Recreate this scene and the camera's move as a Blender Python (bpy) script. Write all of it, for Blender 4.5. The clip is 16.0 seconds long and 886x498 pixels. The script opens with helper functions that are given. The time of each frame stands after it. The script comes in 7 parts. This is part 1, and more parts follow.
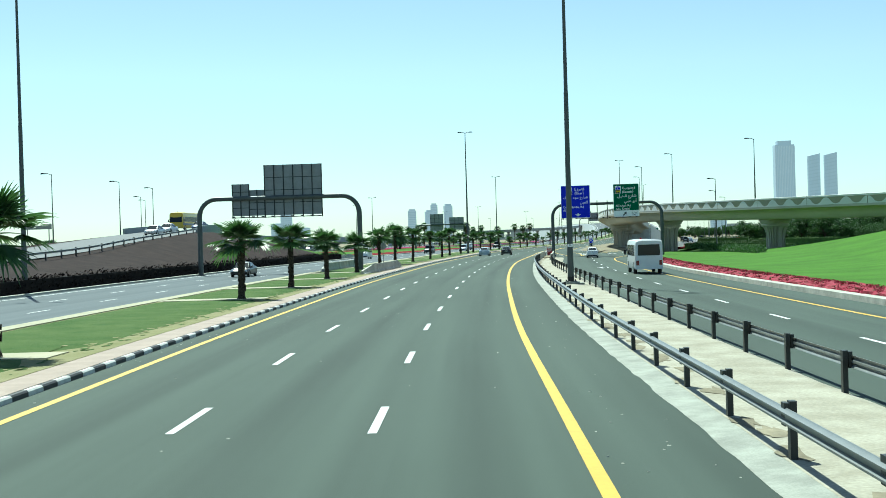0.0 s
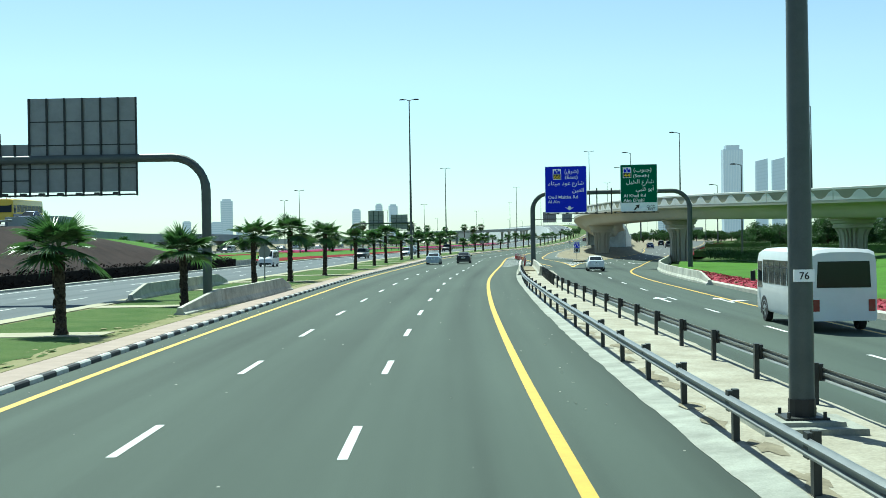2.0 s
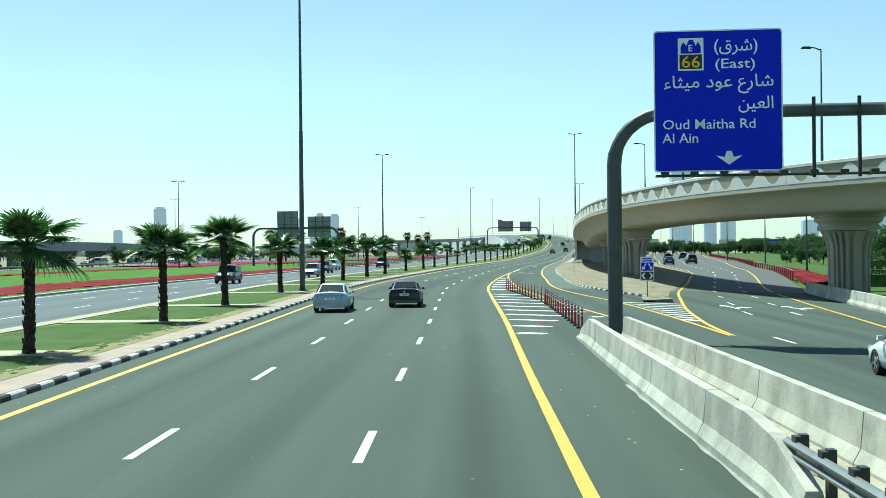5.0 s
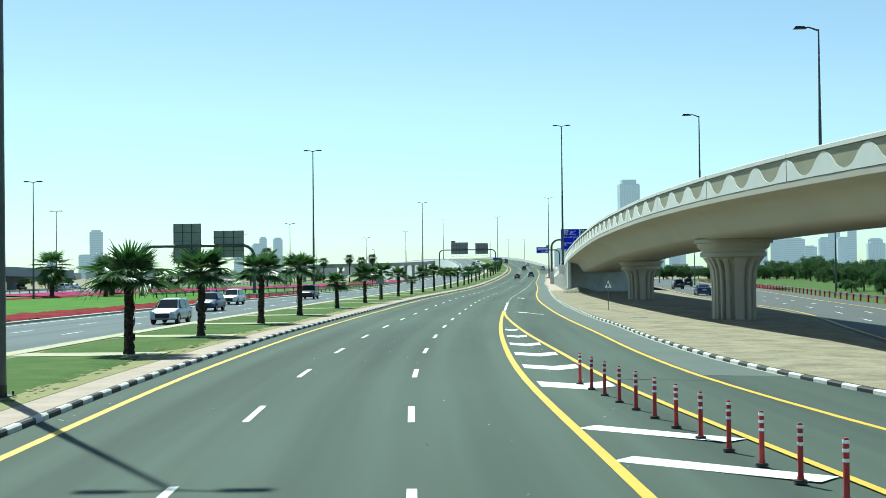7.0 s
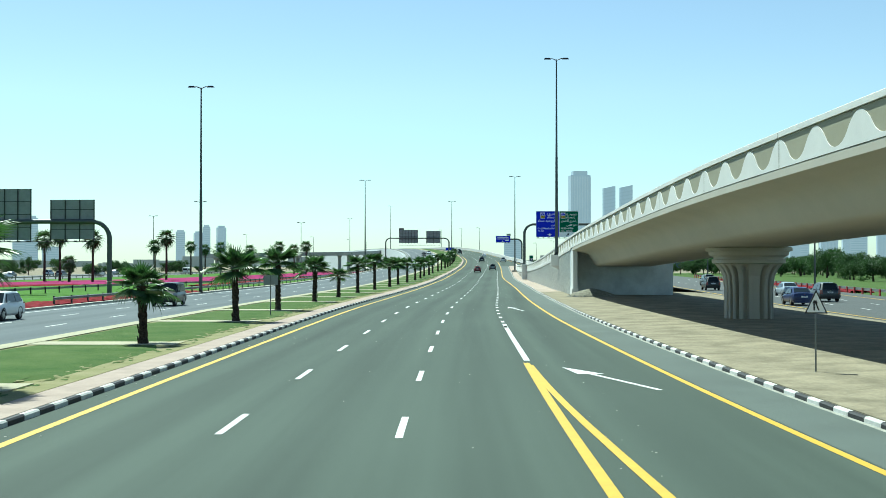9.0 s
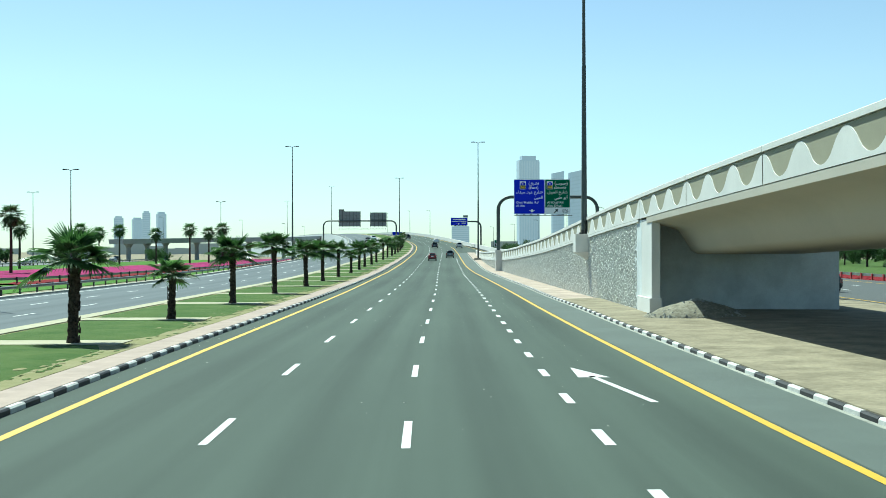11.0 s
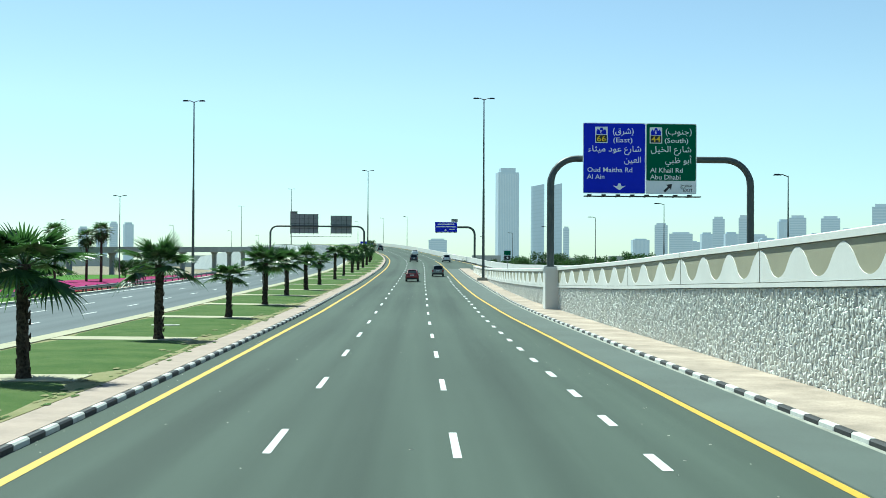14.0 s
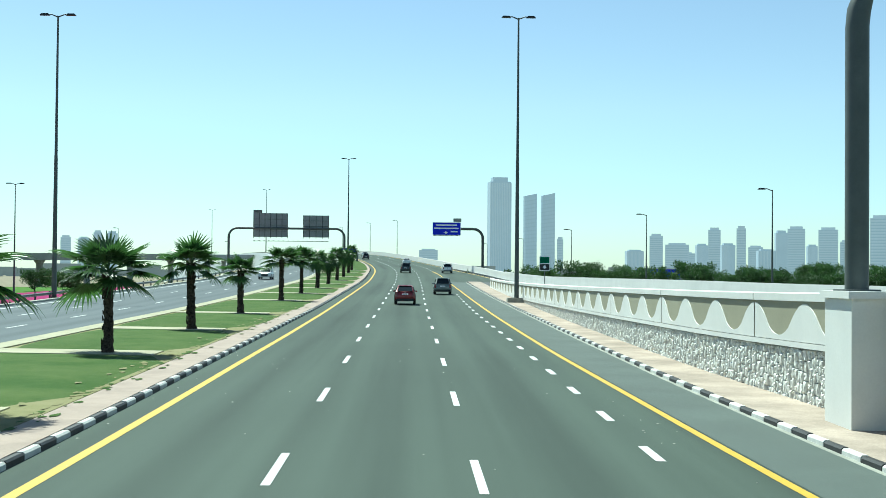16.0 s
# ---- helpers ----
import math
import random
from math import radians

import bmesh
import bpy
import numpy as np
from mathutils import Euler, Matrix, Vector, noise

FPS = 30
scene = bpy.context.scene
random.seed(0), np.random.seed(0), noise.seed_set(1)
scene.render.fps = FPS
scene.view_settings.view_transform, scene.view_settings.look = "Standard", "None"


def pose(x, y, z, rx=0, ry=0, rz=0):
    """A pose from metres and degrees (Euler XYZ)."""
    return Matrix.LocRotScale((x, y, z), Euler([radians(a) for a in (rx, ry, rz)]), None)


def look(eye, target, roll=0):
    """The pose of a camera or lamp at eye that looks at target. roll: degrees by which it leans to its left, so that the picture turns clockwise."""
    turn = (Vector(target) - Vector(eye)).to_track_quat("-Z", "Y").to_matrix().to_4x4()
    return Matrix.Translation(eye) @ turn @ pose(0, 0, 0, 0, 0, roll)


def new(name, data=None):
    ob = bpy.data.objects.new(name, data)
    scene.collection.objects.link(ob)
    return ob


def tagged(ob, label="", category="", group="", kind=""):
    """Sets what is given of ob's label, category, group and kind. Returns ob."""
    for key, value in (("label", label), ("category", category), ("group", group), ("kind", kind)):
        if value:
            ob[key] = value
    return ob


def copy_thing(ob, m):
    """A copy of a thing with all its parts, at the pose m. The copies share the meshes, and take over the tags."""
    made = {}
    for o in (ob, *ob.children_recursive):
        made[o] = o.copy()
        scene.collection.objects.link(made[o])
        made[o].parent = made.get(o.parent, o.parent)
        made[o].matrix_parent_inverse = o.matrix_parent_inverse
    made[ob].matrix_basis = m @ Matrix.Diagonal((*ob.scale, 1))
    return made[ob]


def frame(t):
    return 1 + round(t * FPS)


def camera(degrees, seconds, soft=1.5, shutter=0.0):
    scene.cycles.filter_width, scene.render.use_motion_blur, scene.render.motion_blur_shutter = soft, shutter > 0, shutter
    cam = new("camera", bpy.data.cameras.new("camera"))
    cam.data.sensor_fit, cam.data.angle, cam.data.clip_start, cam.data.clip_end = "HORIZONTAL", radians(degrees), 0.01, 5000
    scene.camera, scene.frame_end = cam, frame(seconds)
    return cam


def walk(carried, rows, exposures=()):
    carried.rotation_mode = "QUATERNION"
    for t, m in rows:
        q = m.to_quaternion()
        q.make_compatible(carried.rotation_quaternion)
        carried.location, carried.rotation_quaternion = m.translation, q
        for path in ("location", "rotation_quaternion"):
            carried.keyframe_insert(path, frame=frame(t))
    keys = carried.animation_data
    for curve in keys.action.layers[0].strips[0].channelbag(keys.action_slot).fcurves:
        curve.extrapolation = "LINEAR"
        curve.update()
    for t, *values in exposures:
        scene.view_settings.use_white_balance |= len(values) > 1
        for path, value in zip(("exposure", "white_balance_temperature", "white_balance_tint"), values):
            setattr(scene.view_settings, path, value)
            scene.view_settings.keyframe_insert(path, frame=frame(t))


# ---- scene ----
cam = camera(38.3, 16.0, soft=0.35)
PATH = [
    (0, (0.929, 1.977, 3.229), (0.925, 3.977, 3.213), -1.6),
    (0.5, (0.997, 17.496, 3.214), (1.012, 19.496, 3.204), -1.3),
    (1, (1.305, 33.041, 3.290), (1.339, 35.041, 3.280), -1.1),
    (1.5, (1.758, 48.540, 3.335), (1.814, 50.539, 3.322), -1.0),
    (2, (2.297, 64.306, 3.265), (2.379, 66.304, 3.249), -0.9),
    (2.5, (2.903, 80.123, 3.231), (3.006, 82.121, 3.213), -1.0),
    (3, (3.682, 95.888, 3.198), (3.801, 97.884, 3.175), -1.0),
    (3.5, (4.494, 111.772, 3.177), (4.625, 113.767, 3.145), -0.9),
    (4, (5.424, 127.774, 3.180), (5.570, 129.769, 3.144), -0.9),
    (4.5, (6.569, 143.770, 3.227), (6.727, 145.764, 3.206), -0.8),
    (5, (7.858, 159.849, 3.245), (8.029, 161.842, 3.245), -0.6),
    (7.5, (14.395, 239.192, 3.302), (14.671, 241.173, 3.341), -0.4),
    (8, (16.415, 255.043, 3.365), (16.709, 257.021, 3.400), -0.1),
    (8.5, (18.762, 270.790, 3.442), (19.079, 272.764, 3.468), 0.0),
    (9, (21.292, 286.456, 3.422), (21.629, 288.428, 3.445), -0.0),
    (11.5, (35.173, 365.915, 3.366), (35.612, 367.867, 3.362), -0.1),
    (12, (38.379, 381.763, 3.390), (38.834, 383.710, 3.383), -0.0),
    (12.5, (41.666, 397.568, 3.382), (42.128, 399.514, 3.382), 0.1),
    (13, (44.951, 413.371, 3.414), (45.411, 415.317, 3.422), 0.1),
    (13.5, (48.062, 429.195, 3.429), (48.520, 431.142, 3.447), 0.2),
    (14, (51.139, 444.989, 3.485), (51.595, 446.936, 3.509), 0.3),
    (14.5, (54.249, 460.813, 3.522), (54.704, 462.760, 3.554), 0.3),
    (15, (57.485, 476.564, 3.551), (57.939, 478.511, 3.590), 0.3),
    (15.5, (60.684, 492.219, 3.570), (61.143, 494.165, 3.612), 0.35),
    (16, (63.990, 507.760, 3.619), (64.461, 509.703, 3.660), 0.5),
]
walk(cam, [(t, look(eye, target, roll)) for t, eye, target, roll in PATH], exposures=[(0, 0.71, 6080, -14), (16, 0.71, 6080, -14)])

# ---- world, sun ----
SUN_EL, SUN_AZ = radians(57), radians(-21)
world = bpy.data.worlds.new("sky")
scene.world = world
world.use_nodes = True
wn = world.node_tree.nodes
sky = wn.new("ShaderNodeTexSky")
sky.sky_type = "NISHITA"
sky.sun_disc = False
sky.sun_elevation, sky.sun_rotation = SUN_EL, SUN_AZ
sky.air_density, sky.dust_density, sky.ozone_density = 0.95, 0.25, 1.7
wn["Background"].inputs["Strength"].default_value = 0.076
# humid air: the sky grows paler and brighter towards the horizon, pale cyan at its foot
geo = wn.new("ShaderNodeTexCoord")
split_z = wn.new("ShaderNodeSeparateXYZ")
haze = wn.new("ShaderNodeValToRGB")
haze.color_ramp.interpolation = "LINEAR"
for spot_z, tint in ((0.06, (1.00, 1.09, 1.20, 1)), (0.13, (1.19, 1.14, 1.16, 1)), (0.30, (1.21, 1.10, 1.10, 1))):
    haze.color_ramp.elements.new(spot_z).color = tint
haze.color_ramp.elements[0].position, haze.color_ramp.elements[0].color = 0.0, (0.86, 1.02, 1.20, 1)
haze.color_ramp.elements[-1].position, haze.color_ramp.elements[-1].color = 0.8, (1, 1, 1, 1)
veil_mix = wn.new("ShaderNodeMix")
veil_mix.data_type, veil_mix.blend_type = "RGBA", "MULTIPLY"
veil_mix.inputs[0].default_value = 1.0
world.node_tree.links.new(geo.outputs["Generated"], split_z.inputs[0])
world.node_tree.links.new(split_z.outputs["Z"], haze.inputs[0])
world.node_tree.links.new(sky.outputs[0], veil_mix.inputs[6])
world.node_tree.links.new(haze.outputs[0], veil_mix.inputs[7])
world.node_tree.links.new(veil_mix.outputs[2], wn["Background"].inputs["Color"])
sun_data = bpy.data.lights.new("sun", "SUN")
sun_data.energy, sun_data.angle, sun_data.color = 5.0, radians(0.53), (1.0, 0.98, 0.94)
sun = new("sun", sun_data)
sun_way = Vector((math.sin(SUN_AZ) * math.cos(SUN_EL), math.cos(SUN_AZ) * math.cos(SUN_EL), math.sin(SUN_EL)))
sun.matrix_world = look((0, 0, 120), Vector((0, 0, 120)) - sun_way)

# ---- materials ----


def material(name, color, rough=0.6, metal=0.0, vary=0.12, scale=2.0, bump=0.0, bump_scale=40.0, color2=None, coat=0.0, spec=0.5, random_tint=0.0):
    """A surface with stains at one scale, grain at another, and fine relief."""
    m = bpy.data.materials.new(name)
    m.use_nodes = True
    nt = m.node_tree
    n, l = nt.nodes, nt.links
    b = n["Principled BSDF"]
    b.inputs["Roughness"].default_value = rough
    b.inputs["Metallic"].default_value = metal
    b.inputs["Coat Weight"].default_value = coat
    b.inputs["Specular IOR Level"].default_value = spec
    co = n.new("ShaderNodeTexCoord")
    big = n.new("ShaderNodeTexNoise")
    big.inputs["Scale"].default_value = scale
    big.inputs["Detail"].default_value = 6
    big.inputs["Roughness"].default_value = 0.65
    fine = n.new("ShaderNodeTexNoise")
    fine.inputs["Scale"].default_value = bump_scale
    fine.inputs["Detail"].default_value = 3
    l.new(co.outputs["Object"], big.inputs["Vector"])
    l.new(co.outputs["Object"], fine.inputs["Vector"])
    ramp = n.new("ShaderNodeValToRGB")
    c2 = color2 or tuple(c * (1 - vary) for c in color)
    c1 = color if color2 else tuple(min(1, c * (1 + vary)) for c in color)
    ramp.color_ramp.elements[0].color, ramp.color_ramp.elements[1].color = (*c2, 1), (*c1, 1)
    ramp.color_ramp.elements[0].position, ramp.color_ramp.elements[1].position = 0.35, 0.65
    l.new(big.outputs["Fac"], ramp.inputs["Fac"])
    mix = n.new("ShaderNodeMix")
    mix.data_type, mix.blend_type = "RGBA", "MULTIPLY"
    mix.inputs["Factor"].default_value = min(1, vary * 2.5)
    l.new(ramp.outputs["Color"], mix.inputs[6])
    grey = n.new("ShaderNodeMapRange")
    grey.inputs["To Min"].default_value, grey.inputs["To Max"].default_value = 0.55, 1.45
    l.new(fine.outputs["Fac"], grey.inputs["Value"])
    l.new(grey.outputs["Result"], mix.inputs[7])
    last = mix.outputs[2]
    if random_tint:
        info = n.new("ShaderNodeObjectInfo")
        span = n.new("ShaderNodeMapRange")
        span.inputs["To Min"].default_value, span.inputs["To Max"].default_value = 1 - random_tint, 1 + random_tint
        l.new(info.outputs["Random"], span.inputs["Value"])
        tint = n.new("ShaderNodeMix")
        tint.data_type, tint.blend_type = "RGBA", "MULTIPLY"
        tint.inputs["Factor"].default_value = 1.0
        l.new(last, tint.inputs[6])
        l.new(span.outputs["Result"], tint.inputs[7])
        last = tint.outputs[2]
    l.new(last, b.inputs["Base Color"])
    if bump:
        bm_ = n.new("ShaderNodeBump")
        bm_.inputs["Strength"].default_value = bump
        bm_.inputs["Distance"].default_value = 0.02
        l.new(fine.outputs["Fac"], bm_.inputs["Height"])
        l.new(bm_.outputs["Normal"], b.inputs["Normal"])
    return m


def leafy(m, share=0.4, gain=1.7):
    """Lets light through thin leaves."""
    nt = m.node_tree
    b = nt.nodes["Principled BSDF"]
    through_leaf = nt.nodes.new("ShaderNodeBsdfTranslucent")
    lift = nt.nodes.new("ShaderNodeHueSaturation")
    lift.inputs["Value"].default_value, lift.inputs["Saturation"].default_value = gain, 1.05
    both = nt.nodes.new("ShaderNodeMixShader")
    both.inputs[0].default_value = share
    nt.links.new(b.inputs["Base Color"].links[0].from_socket, lift.inputs["Color"])
    nt.links.new(lift.outputs[0], through_leaf.inputs["Color"])
    nt.links.new(b.outputs[0], both.inputs[1])
    nt.links.new(through_leaf.outputs[0], both.inputs[2])
    nt.links.new(both.outputs[0], nt.nodes["Material Output"].inputs["Surface"])
    return m


ASPHALT = material("asphalt", (0.047, 0.053, 0.049), 0.75, vary=0.10, scale=0.25, bump=0.35, bump_scale=60)
ASPHALT_LEFT = material("asphalt_pale", (0.080, 0.085, 0.090), 0.75, vary=0.08, scale=0.2, bump=0.3, bump_scale=60)
DUSTY = material("dusty_asphalt", (0.068, 0.088, 0.077), 0.85, vary=0.12, scale=0.25, bump=0.3, bump_scale=50)
WHITE_LINE = material("white_road_paint", (0.557, 0.557, 0.542), 0.6, vary=0.06, scale=3, bump=0.1)
YELLOW_LINE = material("yellow_road_paint", (0.526, 0.325, 0.014), 0.6, vary=0.08, scale=3, bump=0.1)
CONCRETE = material("concrete", (0.27, 0.275, 0.235), 0.9, vary=0.24, scale=0.9, bump=0.25, bump_scale=30)
CONCRETE_PALE = material("pale_concrete", (0.41, 0.405, 0.34), 0.9, vary=0.26, scale=0.9, bump=0.2, bump_scale=25, random_tint=0.05)
SHELL = material("girder_concrete", (0.430, 0.402, 0.334), 0.8, vary=0.06, scale=0.15, bump=0.1, bump_scale=15)
FLY = material("grey_flyover_concrete", (0.27, 0.295, 0.30), 0.85, vary=0.1, scale=0.2, bump=0.1, bump_scale=10)
ABUT = material("weathered_abutment_concrete", (0.58, 0.62, 0.62), 0.85, vary=0.14, scale=0.6, bump=0.2, bump_scale=20)
PARAPET_WHITE = material("parapet_white_paint", (0.64, 0.635, 0.60), 0.7, vary=0.05, scale=0.4, bump=0.1, bump_scale=20)
PARAPET_BEIGE = material("parapet_beige_paint", (0.289, 0.275, 0.193), 0.75, vary=0.06, scale=0.5, bump=0.1, bump_scale=20)
STONE = material("split_stone", (0.60, 0.605, 0.56), 0.85, vary=0.2, scale=3.0, bump=0.9, bump_scale=12, random_tint=0.18)
STONE_JOINT = material("stone_mortar", (0.30, 0.305, 0.28), 0.9, vary=0.2, scale=2, bump=0.5, bump_scale=20)
KERB_WHITE = material("kerb_white_paint", (0.500, 0.500, 0.470), 0.7, vary=0.12, scale=3, bump=0.2, random_tint=0.08)
KERB_BLACK = material("kerb_black_paint", (0.015, 0.015, 0.016), 0.65, vary=0.2, scale=3, bump=0.2, random_tint=0.2)
PAVER = material("pink_paving", (0.315, 0.240, 0.195), 0.85, vary=0.12, scale=1.0, bump=0.3, bump_scale=18)
PAVER_PALE = material("pale_path_paving", (0.330, 0.305, 0.200), 0.85, vary=0.12, scale=0.7, bump=0.3, bump_scale=18)
GRASS = material("mown_grass", (0.042, 0.088, 0.015), 0.9, vary=0.3, scale=0.5, bump=0.8, bump_scale=50, color2=(0.080, 0.120, 0.032), spec=0.12)
DRY_GRASS = material("dry_grass", (0.25, 0.23, 0.125), 0.95, vary=0.2, scale=0.6, bump=0.7, bump_scale=35, color2=(0.19, 0.19, 0.085), spec=0.12)
LAWN = material("lush_lawn", (0.060, 0.145, 0.014), 0.9, vary=0.2, scale=0.2, bump=0.6, bump_scale=30, spec=0.12)
PAVE_DUSTY = material("dusty_paving", (0.355, 0.290, 0.240), 0.9, vary=0.24, scale=0.5, bump=0.3, bump_scale=18, spec=0.15)
SAND = material("sandy_ground", (0.225, 0.198, 0.140), 0.95, vary=0.26, scale=0.6, bump=0.9, bump_scale=7, spec=0.12)
MULCH = material("dark_brown_mulch", (0.027, 0.017, 0.015), 0.95, vary=0.3, scale=0.5, bump=0.8, bump_scale=12, spec=0.12)
STEEL = material("galvanised_steel", (0.18, 0.19, 0.182), 0.4, metal=0.5, vary=0.1, scale=3, bump=0.05)
STEEL_DULL = material("dull_weathered_steel", (0.19, 0.20, 0.19), 0.45, metal=0.5, vary=0.15, scale=3, bump=0.05)
DARK_STEEL = material("weathered_dark_steel", (0.034, 0.038, 0.036), 0.5, metal=0.4, vary=0.15, scale=3, bump=0.05)
POLE = material("grey_green_pole_paint", (0.081, 0.093, 0.087), 0.5, metal=0.2, vary=0.12, scale=1.5, bump=0.05)
SIGN_BACK = material("aluminium_sign_back", (0.25, 0.265, 0.265), 0.5, metal=0.3, vary=0.1, scale=1.5)
SIGN_BLUE = material("blue_sign_sheeting", (0.008, 0.022, 0.62), 0.4, vary=0.03, scale=2, spec=0.12)
SIGN_GREEN = material("green_sign_sheeting", (0.006, 0.125, 0.06), 0.4, vary=0.03, scale=2, spec=0.12)
SIGN_WHITE = material("white_sign_sheeting", (0.92, 0.93, 0.93), 0.4, vary=0.02, scale=2)
SIGN_YELLOW = material("yellow_sign_sheeting", (0.85, 0.62, 0.02), 0.4, vary=0.02, scale=2)
BLACK = material("black_paint", (0.017, 0.017, 0.017), 0.5, vary=0.1)
RED_PAINT = material("red_paint", (0.387, 0.026, 0.026), 0.5, vary=0.1)

# ---- the line of the road ----
# The dashed line between the second and third lane, as x over y.
LINE = [(-91.6, -2.13), (0.0, -0.8), (23.7, -0.38), (45.4, 0.07), (70.5, 0.99), (93.4, 2.0), (117.7, 3.37), (140.6, 4.93), (165.4, 6.85), (187.8, 9.05), (215.5, 11.98), (242.7, 14.73), (263.8, 17.02),
        (285.6, 20.23), (311.1, 24.62), (334.3, 28.93), (383.1, 38.45), (417.0, 45.78), (455.5, 54.13), (478.6, 59.07), (529.3, 69.87), (557.2, 75.92), (601.3, 85.45), (649.3, 95.95), (697.3, 106.35), (733.3, 113.76), (757.3, 118.2), (781.3, 122.2), (805.3, 125.95), (829.3, 129.3), (853.3, 132.3), (901.0, 137.3), (949.0, 141.0), (1000.0, 143.4), (1060.0, 144.0), (1150.0, 140.5), (1374.0, 122.0)]
RISE = [(-92, 0.0), (380, 0.0), (450, 0.0), (480, 0.0), (500, 0.02), (522, 0.11), (553, 0.46), (577, 0.70), (601, 0.97), (625, 1.37), (649, 1.80), (673, 2.26), (697, 2.83), (721, 3.63), (745, 4.32), (769, 4.98), (793, 5.65), (817, 6.30), (841, 7.02), (870, 7.95), (910, 9.2), (950, 10.4), (1000, 11.6), (1060, 12.3), (1150, 12.2), (1374, 8.0)]


def smooth(table):
    """A smooth function through the knots of a table."""
    a = np.array(table, float)
    x, y = a[:, 0], a[:, 1]
    d = np.diff(y) / np.diff(x)
    slope = np.r_[d[0], (d[:-1] * np.diff(x)[1:] + d[1:] * np.diff(x)[:-1]) / (x[2:] - x[:-2]), d[-1]]

    def f(v):
        i = int(np.clip(np.searchsorted(x, v) - 1, 0, len(x) - 2))
        h = x[i + 1] - x[i]
        t = (v - x[i]) / h
        if t < 0:
            return y[0] + slope[0] * (v - x[0])
        if t > 1:
            return y[-1] + slope[-1] * (v - x[-1])
        return (y[i] * (1 + 2 * t) * (1 - t) ** 2 + y[i + 1] * t * t * (3 - 2 * t) + h * slope[i] * t * (1 - t) ** 2 + h * slope[i + 1] * t * t * (t - 1))

    return f


line_x, rise = smooth(LINE), smooth(RISE)


def heading(y):
    return math.atan2(line_x(y + 1) - line_x(y - 1), 2.0)


def fall(y, u):
    """The cross fall of the outer road in the bend, and of the whole road where it begins to climb."""
    tilt = 0.009 * min(1, max(0, (y - 480) / 40))
    k = 0.024 * min(1, max(0, (y - 40) / 90)) * min(1, max(0, (330 - y) / 60))
    return -k * min(22, max(0, u - 6)) - tilt * min(9, max(-17, u))


def at(y, u, z=0.0):
    """A place by its way along the road, its distance to the right of the line and its height over the road."""
    a = heading(y)
    return Vector((line_x(y) + u * math.cos(a), y - u * math.sin(a), rise(y) + fall(y, u) + z))


def turned(y, u, z=0.0, rz=0.0):
    """The pose of a thing that faces along the road."""
    return Matrix.Translation(at(y, u, z)) @ Matrix.Rotation(-heading(y) + radians(rz), 4, "Z")


# ---- mesh helpers ----


class Shape:
    """Vertices and faces that are gathered and then made into one mesh."""

    def __init__(self):
        self.v, self.f, self.mi = [], [], []

    def add(self, verts, faces, mi=0):
        k = len(self.v)
        self.v += [tuple(p) for p in verts]
        self.f += [tuple(i + k for i in f) for f in faces]
        self.mi += [mi] * len(faces)
        return self

    def box(self, lo, hi, m=None, mi=0, taper=0.0):
        (a, b, c), (d, e, g) = lo, hi
        tx, ty = taper * (d - a) / 2, taper * (e - b) / 2
        p = [(a, b, c), (d, b, c), (d, e, c), (a, e, c), (a + tx, b + ty, g), (d - tx, b + ty, g), (d - tx, e - ty, g), (a + tx, e - ty, g)]
        if m is not None:
            p = [m @ Vector(q) for q in p]
        return self.add(p, [(0, 3, 2, 1), (4, 5, 6, 7), (0, 1, 5, 4), (1, 2, 6, 5), (2, 3, 7, 6), (3, 0, 4, 7)], mi)

    def tube(self, points, radii, n=10, mi=0, caps=True):
        """A round tube through points."""
        points = [Vector(p) for p in points]
        if not isinstance(radii, (list, tuple)):
            radii = [radii] * len(points)
        rings, side = [], None
        for i, p in enumerate(points):
            way = (points[min(i + 1, len(points) - 1)] - points[max(i - 1, 0)]).normalized()
            if side is None:
                side = way.orthogonal().normalized()
            side = (side - way * side.dot(way)).normalized()
            up = way.cross(side)
            rings.append([p + radii[i] * (math.cos(t) * side + math.sin(t) * up) for t in (2 * math.pi * k / n for k in range(n))])
        return self.loft(rings, True, caps, mi)

    def loft(self, rings, closed=True, caps=True, mi=0):
        n = len(rings[0])
        verts = [p for r in rings for p in r]
        faces = []
        for i in range(len(rings) - 1):
            for k in range(n if closed else n - 1):
                a, b = i * n + k, i * n + (k + 1) % n
                faces.append((a, b, b + n, a + n))
        if caps and closed:
            faces += [tuple(range(n - 1, -1, -1)), tuple(range((len(rings) - 1) * n, len(rings) * n))]
        return self.add(verts, faces, mi)

    def mesh(self, name, materials, soft=False):
        me = bpy.data.meshes.new(name)
        me.from_pydata(self.v, [], self.f)
        for m in materials if isinstance(materials, (list, tuple)) else [materials]:
            me.materials.append(m)
        if any(self.mi):
            me.polygons.foreach_set("material_index", self.mi)
        if soft:
            me.polygons.foreach_set("use_smooth", [True] * len(self.f))
            me.set_sharp_from_angle(angle=radians(38))
        me.update()
        return me


def outward(me):
    """Turns all faces outward."""
    bm = bmesh.new()
    bm.from_mesh(me)
    bmesh.ops.recalc_face_normals(bm, faces=bm.faces)
    bm.to_mesh(me)
    bm.free()
    return me


def part(name, shape, mat, parent, label="", soft=False, m=None):
    me = shape if isinstance(shape, bpy.types.Mesh) else outward(shape.mesh(name, mat, soft))
    ob = new(name, me)
    ob.parent = parent
    if m is not None:
        ob.matrix_basis = m
    if label:
        tagged(ob, label)
    return ob


